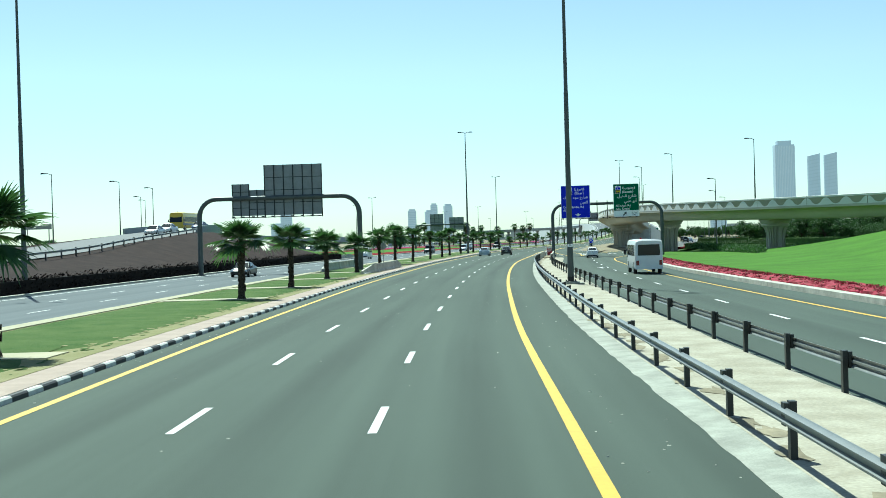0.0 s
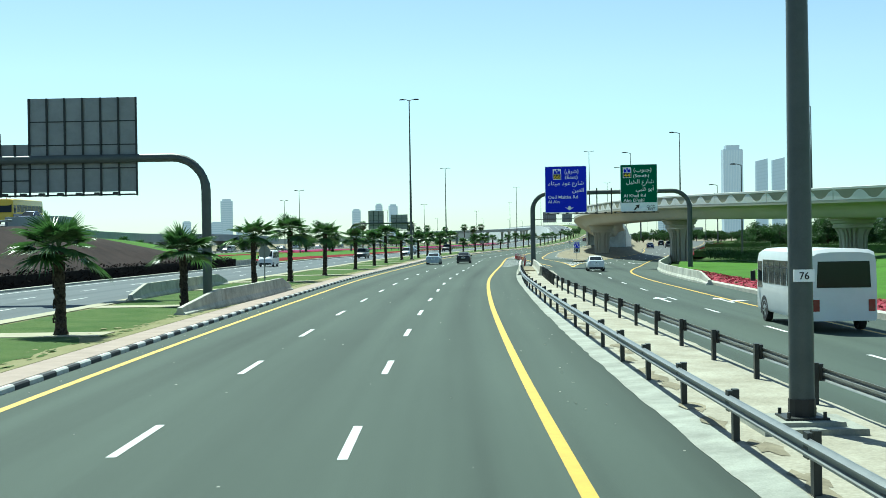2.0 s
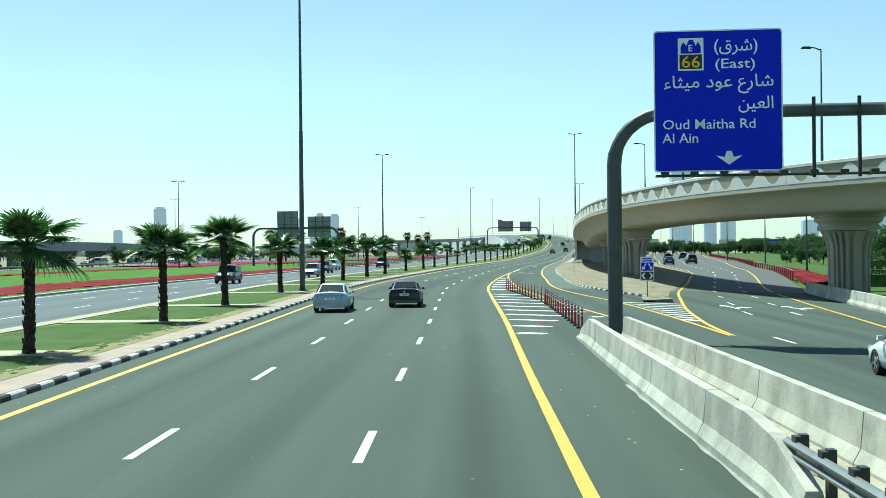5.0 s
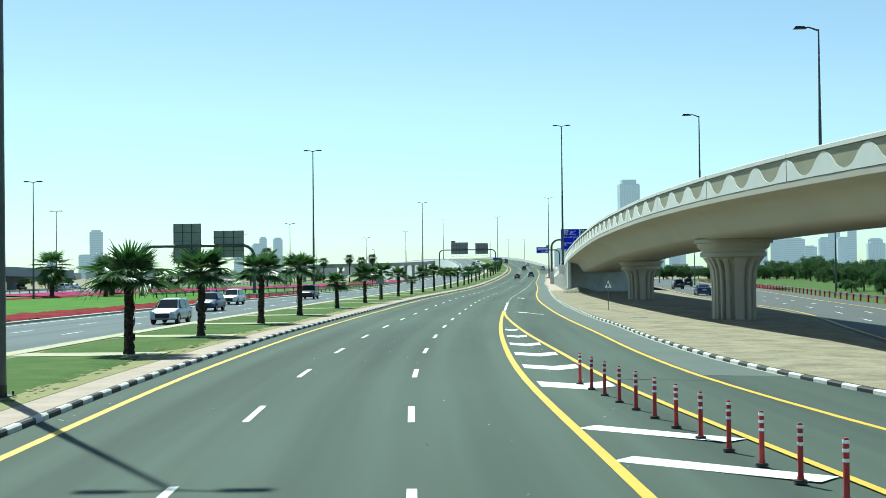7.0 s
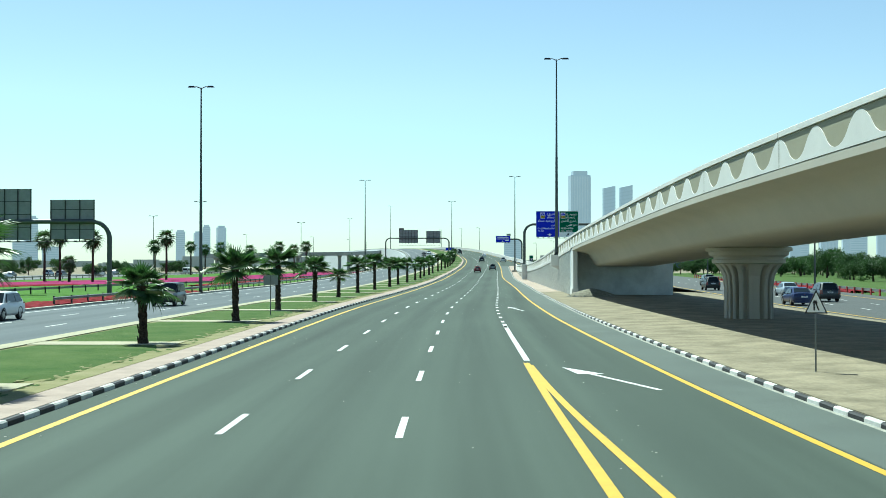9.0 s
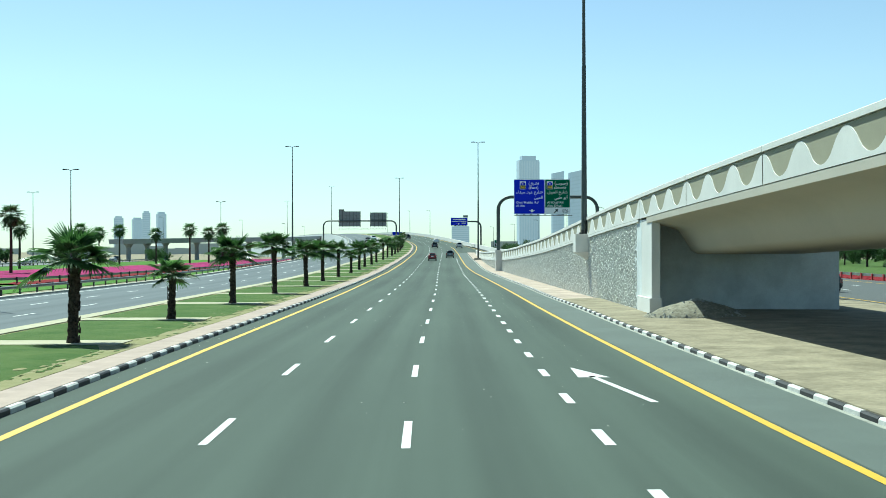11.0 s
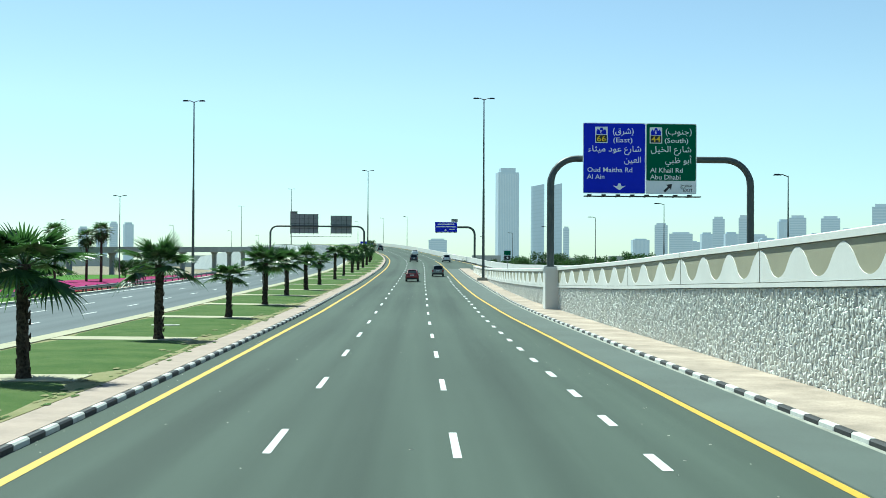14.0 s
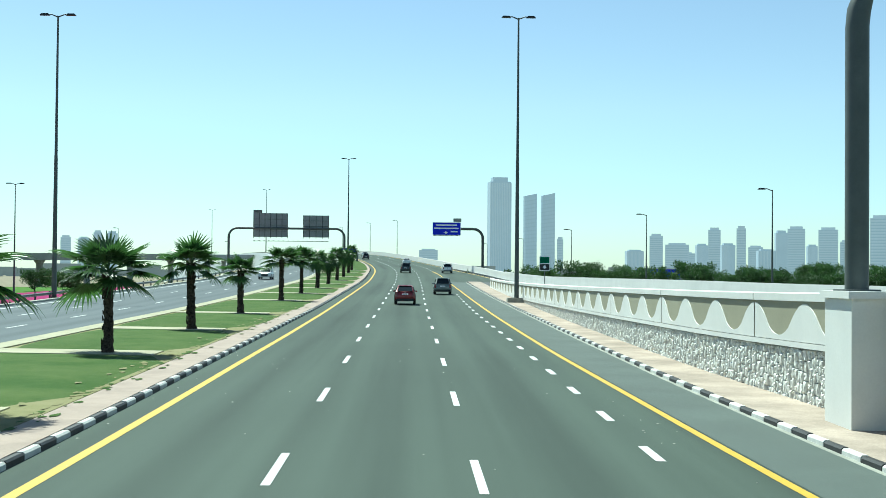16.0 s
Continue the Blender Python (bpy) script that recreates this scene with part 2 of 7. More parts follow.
def thing(name, label, category, group="", m=None):
    ob = tagged(new(name), label, category, group)
    ob.empty_display_size = 0.2
    if m is not None:
        ob.matrix_basis = m
    return ob


def setting(name, shape, mat, label="", category="", kind="structure", soft=False, flat=False):
    me = shape.mesh(name, mat, soft)
    return tagged(new(name, me if flat else outward(me)), label, category, kind=kind)


def steps(y0, y1, step=6.0):
    n = max(1, round((y1 - y0) / step))
    return [y0 + (y1 - y0) * i / n for i in range(n + 1)]


def num(v):
    return v if callable(v) else (lambda y: v)


def strip(shape, y0, y1, left, right, top, bottom=None, step=6.0, mi=0):
    """A band along the road, from left to right, with its top and underside."""
    left, right, top = num(left), num(right), num(top)
    rings = []
    for y in steps(y0, y1, step):
        a, b, z = left(y), right(y), top(y)
        if bottom is None:
            rings.append([at(y, a, z), at(y, b, z)])
        else:
            rings.append([at(y, a, bottom), at(y, a, z), at(y, b, z), at(y, b, bottom)])
    return shape.loft(rings, bottom is not None, bottom is not None, mi)


def sweep(shape, y0, y1, u, profile, step=6.0, mi=0, base=None):
    """A profile of (outward, up) carried along the road at the distance u."""
    u, base = num(u), num(base or 0.0)
    rings = [[at(y, u(y) + a, base(y) + b) for a, b in profile] for y in steps(y0, y1, step)]
    return shape.loft(rings, True, True, mi)


# ---- ground and roads ----
KERB_R = smooth([(250, 13.7), (258, 12.7), (270, 11.45), (284, 10.85), (300, 10.6), (315, 10.0), (335, 9.5), (360, 9.2), (389, 8.98), (407, 8.68), (422, 8.55), (440, 8.25), (460, 8.2), (486, 7.98), (518, 7.72), (530, 7.45), (545, 7.12), (570, 7.08), (600, 7.2), (630, 6.95), (700, 6.8), (1500, 6.8)])
KERB_L = smooth([(-90, -8.2), (45, -8.2), (92, -8.27), (140, -8.3), (187, -8.48), (265, -8.45), (297, -8.5), (315, -8.35), (391, -8.3), (430, -8.18), (490, -8.25), (535, -8.12), (570, -8.2), (1370, -8.2)])
WALL_U = smooth([(405, 11.15), (412, 11.1), (430, 10.85), (445, 10.6), (460, 10.4), (480, 10.25), (505, 10.0), (522, 9.72), (535, 9.35), (550, 8.68), (565, 8.55), (600, 8.58), (640, 8.6), (720, 8.6)])  # face of the stone wall
REAR_U = smooth([(412, 21.4), (560, 19.0), (600, 18.2), (640, 17.0), (670, 15.6), (700, 13.4), (725, 11.4), (765, 9.0), (800, 8.5), (1370, 8.5)])  # outer parapet of the ramp, which joins the road
OUTER = smooth([(-90, 19.6), (170, 19.6), (185, 20.0), (200, 21.0), (215, 22.9), (228, 24.6), (251, 27.8), (262, 29.2)])
setting("ground", Shape().add([(-4500, -800, -0.9), (4500, -800, -0.9), (4500, 4900, -0.9), (-4500, 4900, -0.9)], [(0, 1, 2, 3)]), SAND, "pale sandy desert ground under roads and verges", "ground", flat=True)


def road_mesh(name, y0, y1, left, right, mat, z=0.0, step=5.0):
    """A road surface that carries its own lane coordinates."""
    left, right = num(left), num(right)
    ys = steps(y0, y1, step)
    verts, faces, lane = [], [], []
    n = 8
    for y in ys:
        a, b = left(y), right(y)
        for k in range(n + 1):
            u = a + (b - a) * k / n
            verts.append(at(y, u, z))
            lane.append((u, y))
    for i in range(len(ys) - 1):
        for k in range(n):
            p = i * (n + 1) + k
            faces.append((p, p + 1, p + n + 2, p + n + 1))
    me = bpy.data.meshes.new(name)
    me.from_pydata(verts, [], faces)
    me.materials.append(mat)
    uv = me.uv_layers.new(name="lane")
    for loop in me.loops:
        uv.data[loop.index].uv = lane[loop.vertex_index]
    me.update()
    return me


def lane_asphalt(name, dark, light, centre, width, stain=0.8):
    """Asphalt with wheel tracks, oil streaks, patches and fine chippings."""
    m = bpy.data.materials.new(name)
    m.use_nodes = True
    nt = m.node_tree
    n, l = nt.nodes, nt.links
    b = n["Principled BSDF"]
    uv = n.new("ShaderNodeUVMap")
    uv.uv_map = "lane"
    sep = n.new("ShaderNodeSeparateXYZ")
    l.new(uv.outputs["UV"], sep.inputs[0])

    def calc(op, a, c=None):
        k = n.new("ShaderNodeMath")
        k.operation = op
        for slot, v in ((0, a), (1, c)):
            if v is None:
                continue
            if isinstance(v, (int, float)):
                k.inputs[slot].default_value = v
            else:
                l.new(v, k.inputs[slot])
        return k.outputs[0]

    def noise_at(sx, sy, scale, detail=4):
        mp = n.new("ShaderNodeMapping")
        mp.inputs["Scale"].default_value = (sx, sy, 1)
        l.new(uv.outputs["UV"], mp.inputs["Vector"])
        t = n.new("ShaderNodeTexNoise")
        t.inputs["Scale"].default_value, t.inputs["Detail"].default_value = scale, detail
        l.new(mp.outputs["Vector"], t.inputs["Vector"])
        return t.outputs["Fac"]

    phase = calc("MULTIPLY", calc("SUBTRACT", sep.outputs["X"], centre), 2 * math.pi / width)
    tracks = calc("COSINE", calc("MULTIPLY", phase, 2.0))  # two wheel tracks a lane
    oil = calc("COSINE", phase)
    streak = noise_at(1.3, 0.02, 1.0)
    patch = noise_at(0.12, 0.03, 1.0, 5)
    chips = noise_at(1, 1, 55, 3)
    v = calc("ADD", calc("MULTIPLY", tracks, -0.08), calc("MULTIPLY", oil, -0.10))
    v = calc("ADD", v, calc("MULTIPLY", calc("SUBTRACT", streak, 0.5), 0.8))
    v = calc("ADD", v, calc("MULTIPLY", calc("SUBTRACT", patch, 0.5), stain))
    v = calc("ADD", v, calc("MULTIPLY", calc("SUBTRACT", chips, 0.5), 0.5))
    v = calc("ADD", v, 0.5)
    ramp = n.new("ShaderNodeValToRGB")
    ramp.color_ramp.elements[0].color, ramp.color_ramp.elements[1].color = (*dark, 1), (*light, 1)
    l.new(v, ramp.inputs["Fac"])
    l.new(ramp.outputs["Color"], b.inputs["Base Color"])
    b.inputs["Roughness"].default_value = 0.85
    b.inputs["Specular IOR Level"].default_value = 0.25
    bump = n.new("ShaderNodeBump")
    bump.inputs["Strength"].default_value, bump.inputs["Distance"].default_value = 0.35, 0.01
    l.new(chips, bump.inputs["Height"])
    l.new(bump.outputs["Normal"], b.inputs["Normal"])
    return m


LANE_ASPHALT = lane_asphalt("worn_lane_asphalt", (0.025, 0.0365, 0.0285), (0.071, 0.096, 0.076), -1.825, 3.65)
LANE_PALE = lane_asphalt("pale_lane_asphalt", (0.064, 0.077, 0.082), (0.122, 0.141, 0.150), -19.5, 3.7, 0.4)
for y0, y1, ru in ((-90, 230, OUTER), (230, 262, OUTER), (262, 690, lambda y: KERB_R(y) + 0.1), (690, 1370, lambda y: REAR_U(y) - 0.05)):
    tagged(new("road", road_mesh("road", y0, y1, -9.0, ru, LANE_ASPHALT)), "dark grey worn asphalt of a wide motorway carriageway", "road", kind="structure")
tagged(new("road_oncoming", road_mesh("road_oncoming", -90, 1370, -31.0, -17.0, LANE_PALE, step=10)), "pale grey asphalt of the oncoming carriageway", "road", kind="structure")
# ---- verges, median, kerbs ----
median = Shape()
strip(median, -90, 1370, -16.9, -8.9, lambda y: 0.118, -0.6, step=8)
soil = Shape()
strip(soil, -90, 1370, -16.3, lambda y: KERB_L(y) - 1.15, 0.155, 0.0, step=8)
setting("median_margin", soil, DRY_GRASS, "dry yellowish grass margin of the median", "median")
setting("median_soil", median, SAND, "sandy bed of the median strip", "median")
PALM_Y = [-20.0, -1.0, 19.0, 38.5, 72.9, 89.7, 107.8, 126.5, 147.3, 161.5, 178.0, 198.6, 216.0, 232.3, 253.5, 273.5, 288.0, 303.6, 319.3, 337.5, 357.4, 374.4, 393.5, 408.4, 425.8,
          443.0, 462.0, 480.6, 498.4, 517.3, 535.0, 552.6, 568.6, 587.7, 611.8, 630.0, 648.0, 666.0, 684.0, 702.0, 720.0, 738.0]
margin = smooth([(-90, -10.2), (60, -10.2), (330, -10.3), (430, -9.9), (520, -9.5), (1370, -9.45)])  # grass edge beside the walkway
turf_parent = tagged(new("lawn_bed"), "mown green grass panels between paved cross paths", "lawn", kind="structure")
bands = [-90.0] + [y + 1.0 for y in PALM_Y] + [1370.0]
for a, b in zip(bands[:-1], bands[1:]):
    b2 = b - 1.8
    s = Shape()
    rnd = random.Random(int(a * 10))
    rings = []
    for y in steps(a, b2, 2.5):
        end = min(1.0, (y - a) / 3.0, (b2 - y) / 3.0)
        cut = 0.9 * (1 - max(0, end)) ** 2
        hz = min(1.0, max(0.0, end * 4))
        rings.append([at(y, -16.15 + cut * 0.6 + rnd.uniform(-0.05, 0.05), 0.15), at(y, -15.7, 0.16 + 0.055 * hz), at(y, -13.2, 0.165 + 0.06 * hz), at(y, -11.0, 0.16 + 0.055 * hz), at(y, margin(y) - cut + rnd.uniform(-0.1, 0.1), 0.15)])
    part("turf", s.loft(rings, False, False), GRASS, turf_parent)
paths = Shape()
for y in PALM_Y:
    strip(paths, y - 0.85, y + 1.2, -16.3, -10.3, 0.185, 0.1, step=2)
patches, spill, q = Shape(), Shape(), random.Random(23)
for k in range(1500):
    y, wide = q.uniform(20, 600), q.uniform(0.04, 0.15)
    on_turf = k % 2
    u = margin(y) - (q.random() ** 2 * 0.9 if on_turf else -q.random() ** 2 * 0.5)
    ring = []
    for a in np.arange(0, 6.2, 0.7):
        v = u + math.cos(a) * wide * q.uniform(0.5, 1.1)
        z = 0.16 + 0.055 * min(1, max(0, (margin(y) - v) / 1.0)) + 0.005
        ring.append(at(y + math.sin(a) * wide * q.uniform(0.8, 3.2), v, z))
    (patches if on_turf else spill).add(ring, [tuple(range(len(ring)))])
setting("dry_patches", patches, DRY_GRASS, "worn dry patches along the edge of the grass", "grass", "stuff", flat=True)
setting("grass_spill", spill, GRASS, "grass spilling over the dry margin", "grass", "stuff", flat=True)
setting("cross_paths", paths, PAVER_PALE, "pale paved strips crossing the grass median", "path")
edging = Shape()
strip(edging, -90, 1370, lambda y: KERB_L(y) - 1.13, lambda y: KERB_L(y) - 0.09, 0.15, -0.3, step=8)
setting("median_walkway", edging, PAVER, "pinkish paved margin behind the painted kerb", "pavement")
edge_left = Shape()
strip(edge_left, -90, 1370, -17.1, -16.2, 0.2, -0.4, step=8)
setting("median_edge", edge_left, PAVER_PALE, "pale concrete edge of the median", "kerb")


def kerb_run(name, y0, y1, u, near0, near1, label, size=1.0, flip=1):
    """Kerb blocks painted black and white in turn."""
    u = num(u)
    top = tagged(new(name), label, "kerb", kind="structure")
    rest = Shape()
    k, y = 0, y0
    prof = [(-0.08, -0.3), (-0.08, 0.14), (0.03, 0.14), (0.07, 0.10), (0.08, -0.3)]
    base = Shape()
    base.loft([[Vector((flip * a, s, b)) for a, b in prof] for s in (-size / 2 + 0.008, size / 2 - 0.008)], True, True)
    meshes = [outward(base.mesh("kerb_block", m)) for m in (KERB_WHITE, KERB_BLACK)]
    while y < y1:
        mid = y + size / 2
        a = math.atan2(u(mid + 0.5) - u(mid - 0.5), 1.0)
        m = turned(mid, u(mid)) @ Matrix.Rotation(-a, 4, "Z")
        if near0 <= mid <= near1:
            ob = new("kerb_block", meshes[k % 2])
            ob.parent, ob.matrix_basis = top, m
        else:
            rest.loft([[m @ Vector((flip * p, s, q)) for p, q in prof] for s in (-size / 2 + 0.008, size / 2 - 0.008)], True, True, k % 2)
        k, y = k + 1, y + size
    if rest.v:
        tagged(part("kerb_rest", rest, [KERB_WHITE, KERB_BLACK], top), kind="stuff")
    return top


kerb_run("kerb_median", -20, 1000, KERB_L, 20, 300, "kerb of blocks painted black and white in turn")
kerb_run("kerb_slip", 243, 690, lambda y: KERB_R(y) * 0.9997, 245, 540, "low kerb with black and white blocks beside sand", flip=-1)
far_kerb = Shape()
sweep(far_kerb, -90, 1370, -30.6, [(-0.1, -0.3), (-0.1, 0.18), (0.1, 0.15), (0.1, -0.3)], step=10)
setting("kerb_oncoming", far_kerb, CONCRETE_PALE, "pale concrete kerb along the oncoming carriageway", "kerb")

# ---- painted lines ----


def band(shape, points, width, z=0.006, mi=0):
    """A painted line through (y, u) places."""
    rings = []
    for i, (y, u) in enumerate(points):
        a, b = points[max(i - 1, 0)], points[min(i + 1, len(points) - 1)]
        w = Vector((b[0] - a[0], b[1] - a[1])).normalized() * width / 2
        rings.append([at(y + w.y, u - w.x, z), at(y - w.y, u + w.x, z)])
    return shape.loft(rings, False, False, mi)


def long_line(shape, y0, y1, u, width=0.2, step=4.0):
    u = num(u)
    return band(shape, [(y, u(y)) for y in steps(y0, y1, step)], width)


yellow = Shape()
long_line(yellow, -80, 1370, smooth([(-90, -7.2), (45, -7.2), (95, -7.3), (137, -7.25), (185, -7.5), (265, -7.42), (295, -7.48), (320, -7.4), (390, -7.26), (430, -7.2), (450, -7.22), (480, -7.38), (510, -7.35), (530, -7.2), (560, -7.16), (614, -7.3), (1370, -7.3)]), 0.22)
Y_MAIN = smooth([(-90, 3.35), (60, 3.36), (105, 3.32), (145, 3.2), (180, 3.28), (225, 3.42), (280, 3.42), (300, 3.44), (330, 3.48)])
long_line(yellow, -80, 330, Y_MAIN, 0.22)
Y_GORE = smooth([(206, 9.6), (220, 8.5), (240, 7.1), (258, 6.1), (275, 5.55), (290, 4.86), (305, 4.22), (321, 3.68), (330, 3.55)])
band(yellow, [(y, Y_GORE(y)) for y in steps(210, 329, 4)], 0.2, 0.0105)
Y_RIGHT = smooth([(208, 11.6), (222, 11.5), (239, 10.9), (250, 9.9), (263, 9.1), (275, 8.8), (293, 8.6), (300, 8.4), (312, 8.02), (324, 7.7), (345, 7.3), (360, 7.08), (388, 6.78), (405, 6.5), (420, 6.32), (450, 6.1), (470, 5.95), (490, 5.8), (514, 5.56), (528, 5.25), (540, 5.0), (556, 4.7), (575, 4.62), (605, 4.6), (631, 4.46), (657, 4.35), (690, 4.1), (745, 3.4)])
long_line(yellow, 208, 745, Y_RIGHT, 0.2)
long_line(yellow, 640, 1370, lambda y: REAR_U(y) - 1.1, 0.2)
Y_UNDER_L = smooth([(208, 11.7), (214, 12.0), (222, 12.8), (228, 13.5), (239, 15.1), (256, 17.7), (270, 20.0), (287, 22.6), (302, 24.4), (317, 26.2), (338, 26.9), (369, 27.0), (394, 27.2), (450, 29.0), (760, 38.0)])
Y_UNDER_R = smooth([(-90, 16.3), (60, 16.3), (150, 16.0), (175, 16.0), (186, 16.3), (200, 17.6), (215, 19.7), (233, 22.1), (257, 25.4), (279, 28.4), (301, 31.4), (322, 33.7), (353, 36.0), (388, 38.7), (438, 41.8), (507, 45.0), (576, 48.0), (700, 53.0)])
setting("yellow_lines", yellow, YELLOW_LINE, "yellow painted edge lines on the asphalt", "road marking", flat=True)
white_far = Shape()
long_line(white_far, -80, 1370, -17.5, 0.2, 8)
long_line(white_far, -80, 1370, -29.4, 0.2, 8)
long_line(white_far, 331, 358, 3.55, 0.22, 4)
setting("white_edge_lines", white_far, WHITE_LINE, "white painted edge lines", "road marking", flat=True)

dash_top = tagged(new("lane_dashes"), "white dashed lane lines on the carriageway", "road marking", kind="structure")


def dashes(u, first, last, period, length, width=0.16, keep=None):
    y = first
    while y < last:
        s = Shape()
        c = num(u)(y)
        band(s, [(y - length / 2, c), (y, c), (y + length / 2, c)], width)
        ob = new("dash", s.mesh("dash", WHITE_LINE))
        ob.parent = dash_top
        y += period


LEFT_LANE = smooth([(-20, -3.5), (50, -3.55), (110, -3.6), (200, -3.66), (300, -3.67), (330, -3.6), (600, -3.56), (720, -3.62), (1000, -3.6)])
dashes(LEFT_LANE, 1.5, 560, 12.0, 3.4)
dashes(0.0, 1.0, 560, 12.0, 3.4)
dashes(3.53, 354.8, 640, 5.9, 1.9, 0.2)
dashes(13.1, -10, 215, 12.0, 3.2)
far_dash = Shape()
for u, first, last, period, length in ((-3.6, 565.5, 1000, 12, 3.4), (0, 565, 1000, 12, 3.4), (3.65, 757, 1000, 12, 3.4), (-21.4, -40, 1000, 12, 3.4), (-25.2, -38, 1000, 12, 3.4)):
    y = first
    while y < last:
        band(far_dash, [(y - length / 2, u), (y + length / 2, u)], 0.16)
        y += period
setting("far_lane_dashes", far_dash, WHITE_LINE, "white dashes of the far lanes", "road marking", "stuff", flat=True)

# hatching of the two gores, and arrows
hatch = Shape()
for k in range(10):  # straight bars behind the barrier nose
    y = 207.5 + 4.6 * k
    a, b = Y_MAIN(y) + 0.25, Y_GORE(y) - 0.3
    band(hatch, [(y + 1.2, a), (y - 1.2, b)], 0.75)
for y in (259.5, 266.6, 273.6, 280.6, 287.9, 295.0):  # chevrons
    a, b = Y_MAIN(y) + 0.26, Y_GORE(y) - 0.24
    c = a + (b - a) * 0.55
    w = 0.92
    rings = [[at(y + 1.05 + w, a, 0.006), at(y + 1.05 - w, a, 0.006)], [at(y + w, c, 0.006), at(y - w, c, 0.006)], [at(y + 0.9 + w, b, 0.006), at(y + 0.9 - w, b, 0.006)]]
    hatch.loft(rings, False, False)
for k in range(11):  # bars before the island
    y = 214 + 2.3 * k
    a, b = Y_RIGHT(y) + 0.25, Y_UNDER_L(y) - 0.25
    if b > a + 0.3:
        band(hatch, [(y + 0.5, a), (y - 0.9, b)], 0.55)


def arrow(shape, y, u, length, lean=0.0, hook=0.0):
    """A long painted arrow, drawn out for drivers."""
    w = 0.09

    def q(s, t):
        return at(y + s, u + t + lean * s, 0.007)

    shape.add([q(-length / 2, -w), q(-length / 2, w), q(length * 0.2, w), q(length * 0.2, -w)], [(0, 1, 2, 3)])
    shape.add([q(length * 0.16, -0.42), q(length * 0.16, 0.42), q(length / 2, 0)], [(0, 1, 2)])
    if hook:
        shape.add([q(-length * 0.15, w * hook), q(-length * 0.32, w * hook), q(-length * 0.1, hook * 0.75), q(length * 0.02, hook * 0.75)], [(0, 1, 2, 3)])
        shape.add([q(-length * 0.16, hook * 0.7), q(length * 0.08, hook * 0.7), q(0.0, hook * 1.35)], [(0, 1, 2)])


arrow(hatch, 324.5, 5.6, 7.4, -0.28)
arrow(hatch, 381.7, 4.9, 8.2, -0.12)
for y, u, h in ((132.5, 15.6, 1), (132.5, 12.4, 0), (233, 16.8, 1), (233, 20.4, 1)):
    arrow(hatch, y, u, 5.5, 0.0, h)
setting("white_hatching", hatch, WHITE_LINE, "white painted chevrons, bars and arrows", "road marking", flat=True)

# ---- the road that dives under the viaduct ----
under = Shape()
rings = []
for y in steps(212, 760, 5):
    a, b = Y_UNDER_L(y), Y_UNDER_R(y) + 3.2
    rings.append([at(y, a - 0.6 + (b - a + 0.6) * k / 8, -0.012 - rise(y)) for k in range(9)])
under.loft(rings, False, False)
setting("road_under", under, ASPHALT, "dark asphalt road passing beneath the viaduct", "road", flat=True)
ul = Shape()
long_line(ul, 208, 560, Y_UNDER_L, 0.2)
long_line(ul, -80, 560, Y_UNDER_R, 0.2)
setting("yellow_lines_under", ul, YELLOW_LINE, "yellow edge lines of the outer road", "road marking", flat=True)
ud = Shape()
y = 226
while y < 540:
    w = Y_UNDER_L(y)
    for f in (0.36, 0.68):
        u0 = w + (Y_UNDER_R(y) - w) * f
        band(ud, [(y - 1.6, u0), (y + 1.6, u0 + 0.25)], 0.16, 0.008)
    y += 12
setting("dashes_under", ud, WHITE_LINE, "white dashes of the outer road", "road marking", "stuff", flat=True)

# sandy island between the slip lane and the road below
isl = Shape()
rings = []
for y in steps(238.5, 432, 5):
    a = KERB_R(y) + 0.05
    b = Y_UNDER_L(y) - 0.4
    k = min(1.0, (y - 238.5) / 12)
    mid = (a + b) / 2 if y > 245 else 14.4
    a, b = mid + (a - mid) * max(0.05, k ** 0.5), mid + (b - mid) * max(0.05, k ** 0.5)
    rings.append([at(y, a, -0.3), at(y, a, 0.17), at(y, a + (b - a) * 0.3, 0.26), at(y, a + (b - a) * 0.7, 0.22), at(y, b - 1.8, 0.12), at(y, b + 0.1, -0.03)])
isl.loft(rings, True, True)
setting("sand_island", isl, SAND, "bare sandy island under the viaduct", "ground")
walk_r = Shape()
strip(walk_r, 415, 690, lambda y: KERB_R(y) + 0.08, lambda y: WALL_U(y) + 0.25, 0.135, -0.3)
setting("wall_foot_strip", walk_r, PAVE_DUSTY, "dusty paved strip along the foot of the stone wall", "pavement")

shoulder_r = Shape()
shoulder_r.loft([[at(y, Y_RIGHT(y) + 0.16, 0.0045), at(y, KERB_R(y) - 0.2, 0.0045)] for y in steps(264, 690, 4)], False, False)
setting("shoulder_right", shoulder_r, DUSTY, "dusty paler asphalt shoulder beside the kerb", "road", flat=True)
gutter = Shape()
gutter.loft([[at(y, KERB_R(y) - 0.2, 0.006), at(y, KERB_R(y) - 0.07, 0.012)] for y in steps(264, 690, 4)], False, False)
setting("gutter_right", gutter, CONCRETE, "pale dusty gutter at the foot of the kerb", "gutter", flat=True)

# ---- concrete strip, guard rails and barriers right of the main carriageway ----
def ragged(seed, amp):
    """An uneven edge: a smooth random run of offsets."""
    q = random.Random(seed)
    return smooth([(y, q.uniform(-amp, amp)) for y in np.arange(-95, 215, 0.8)])


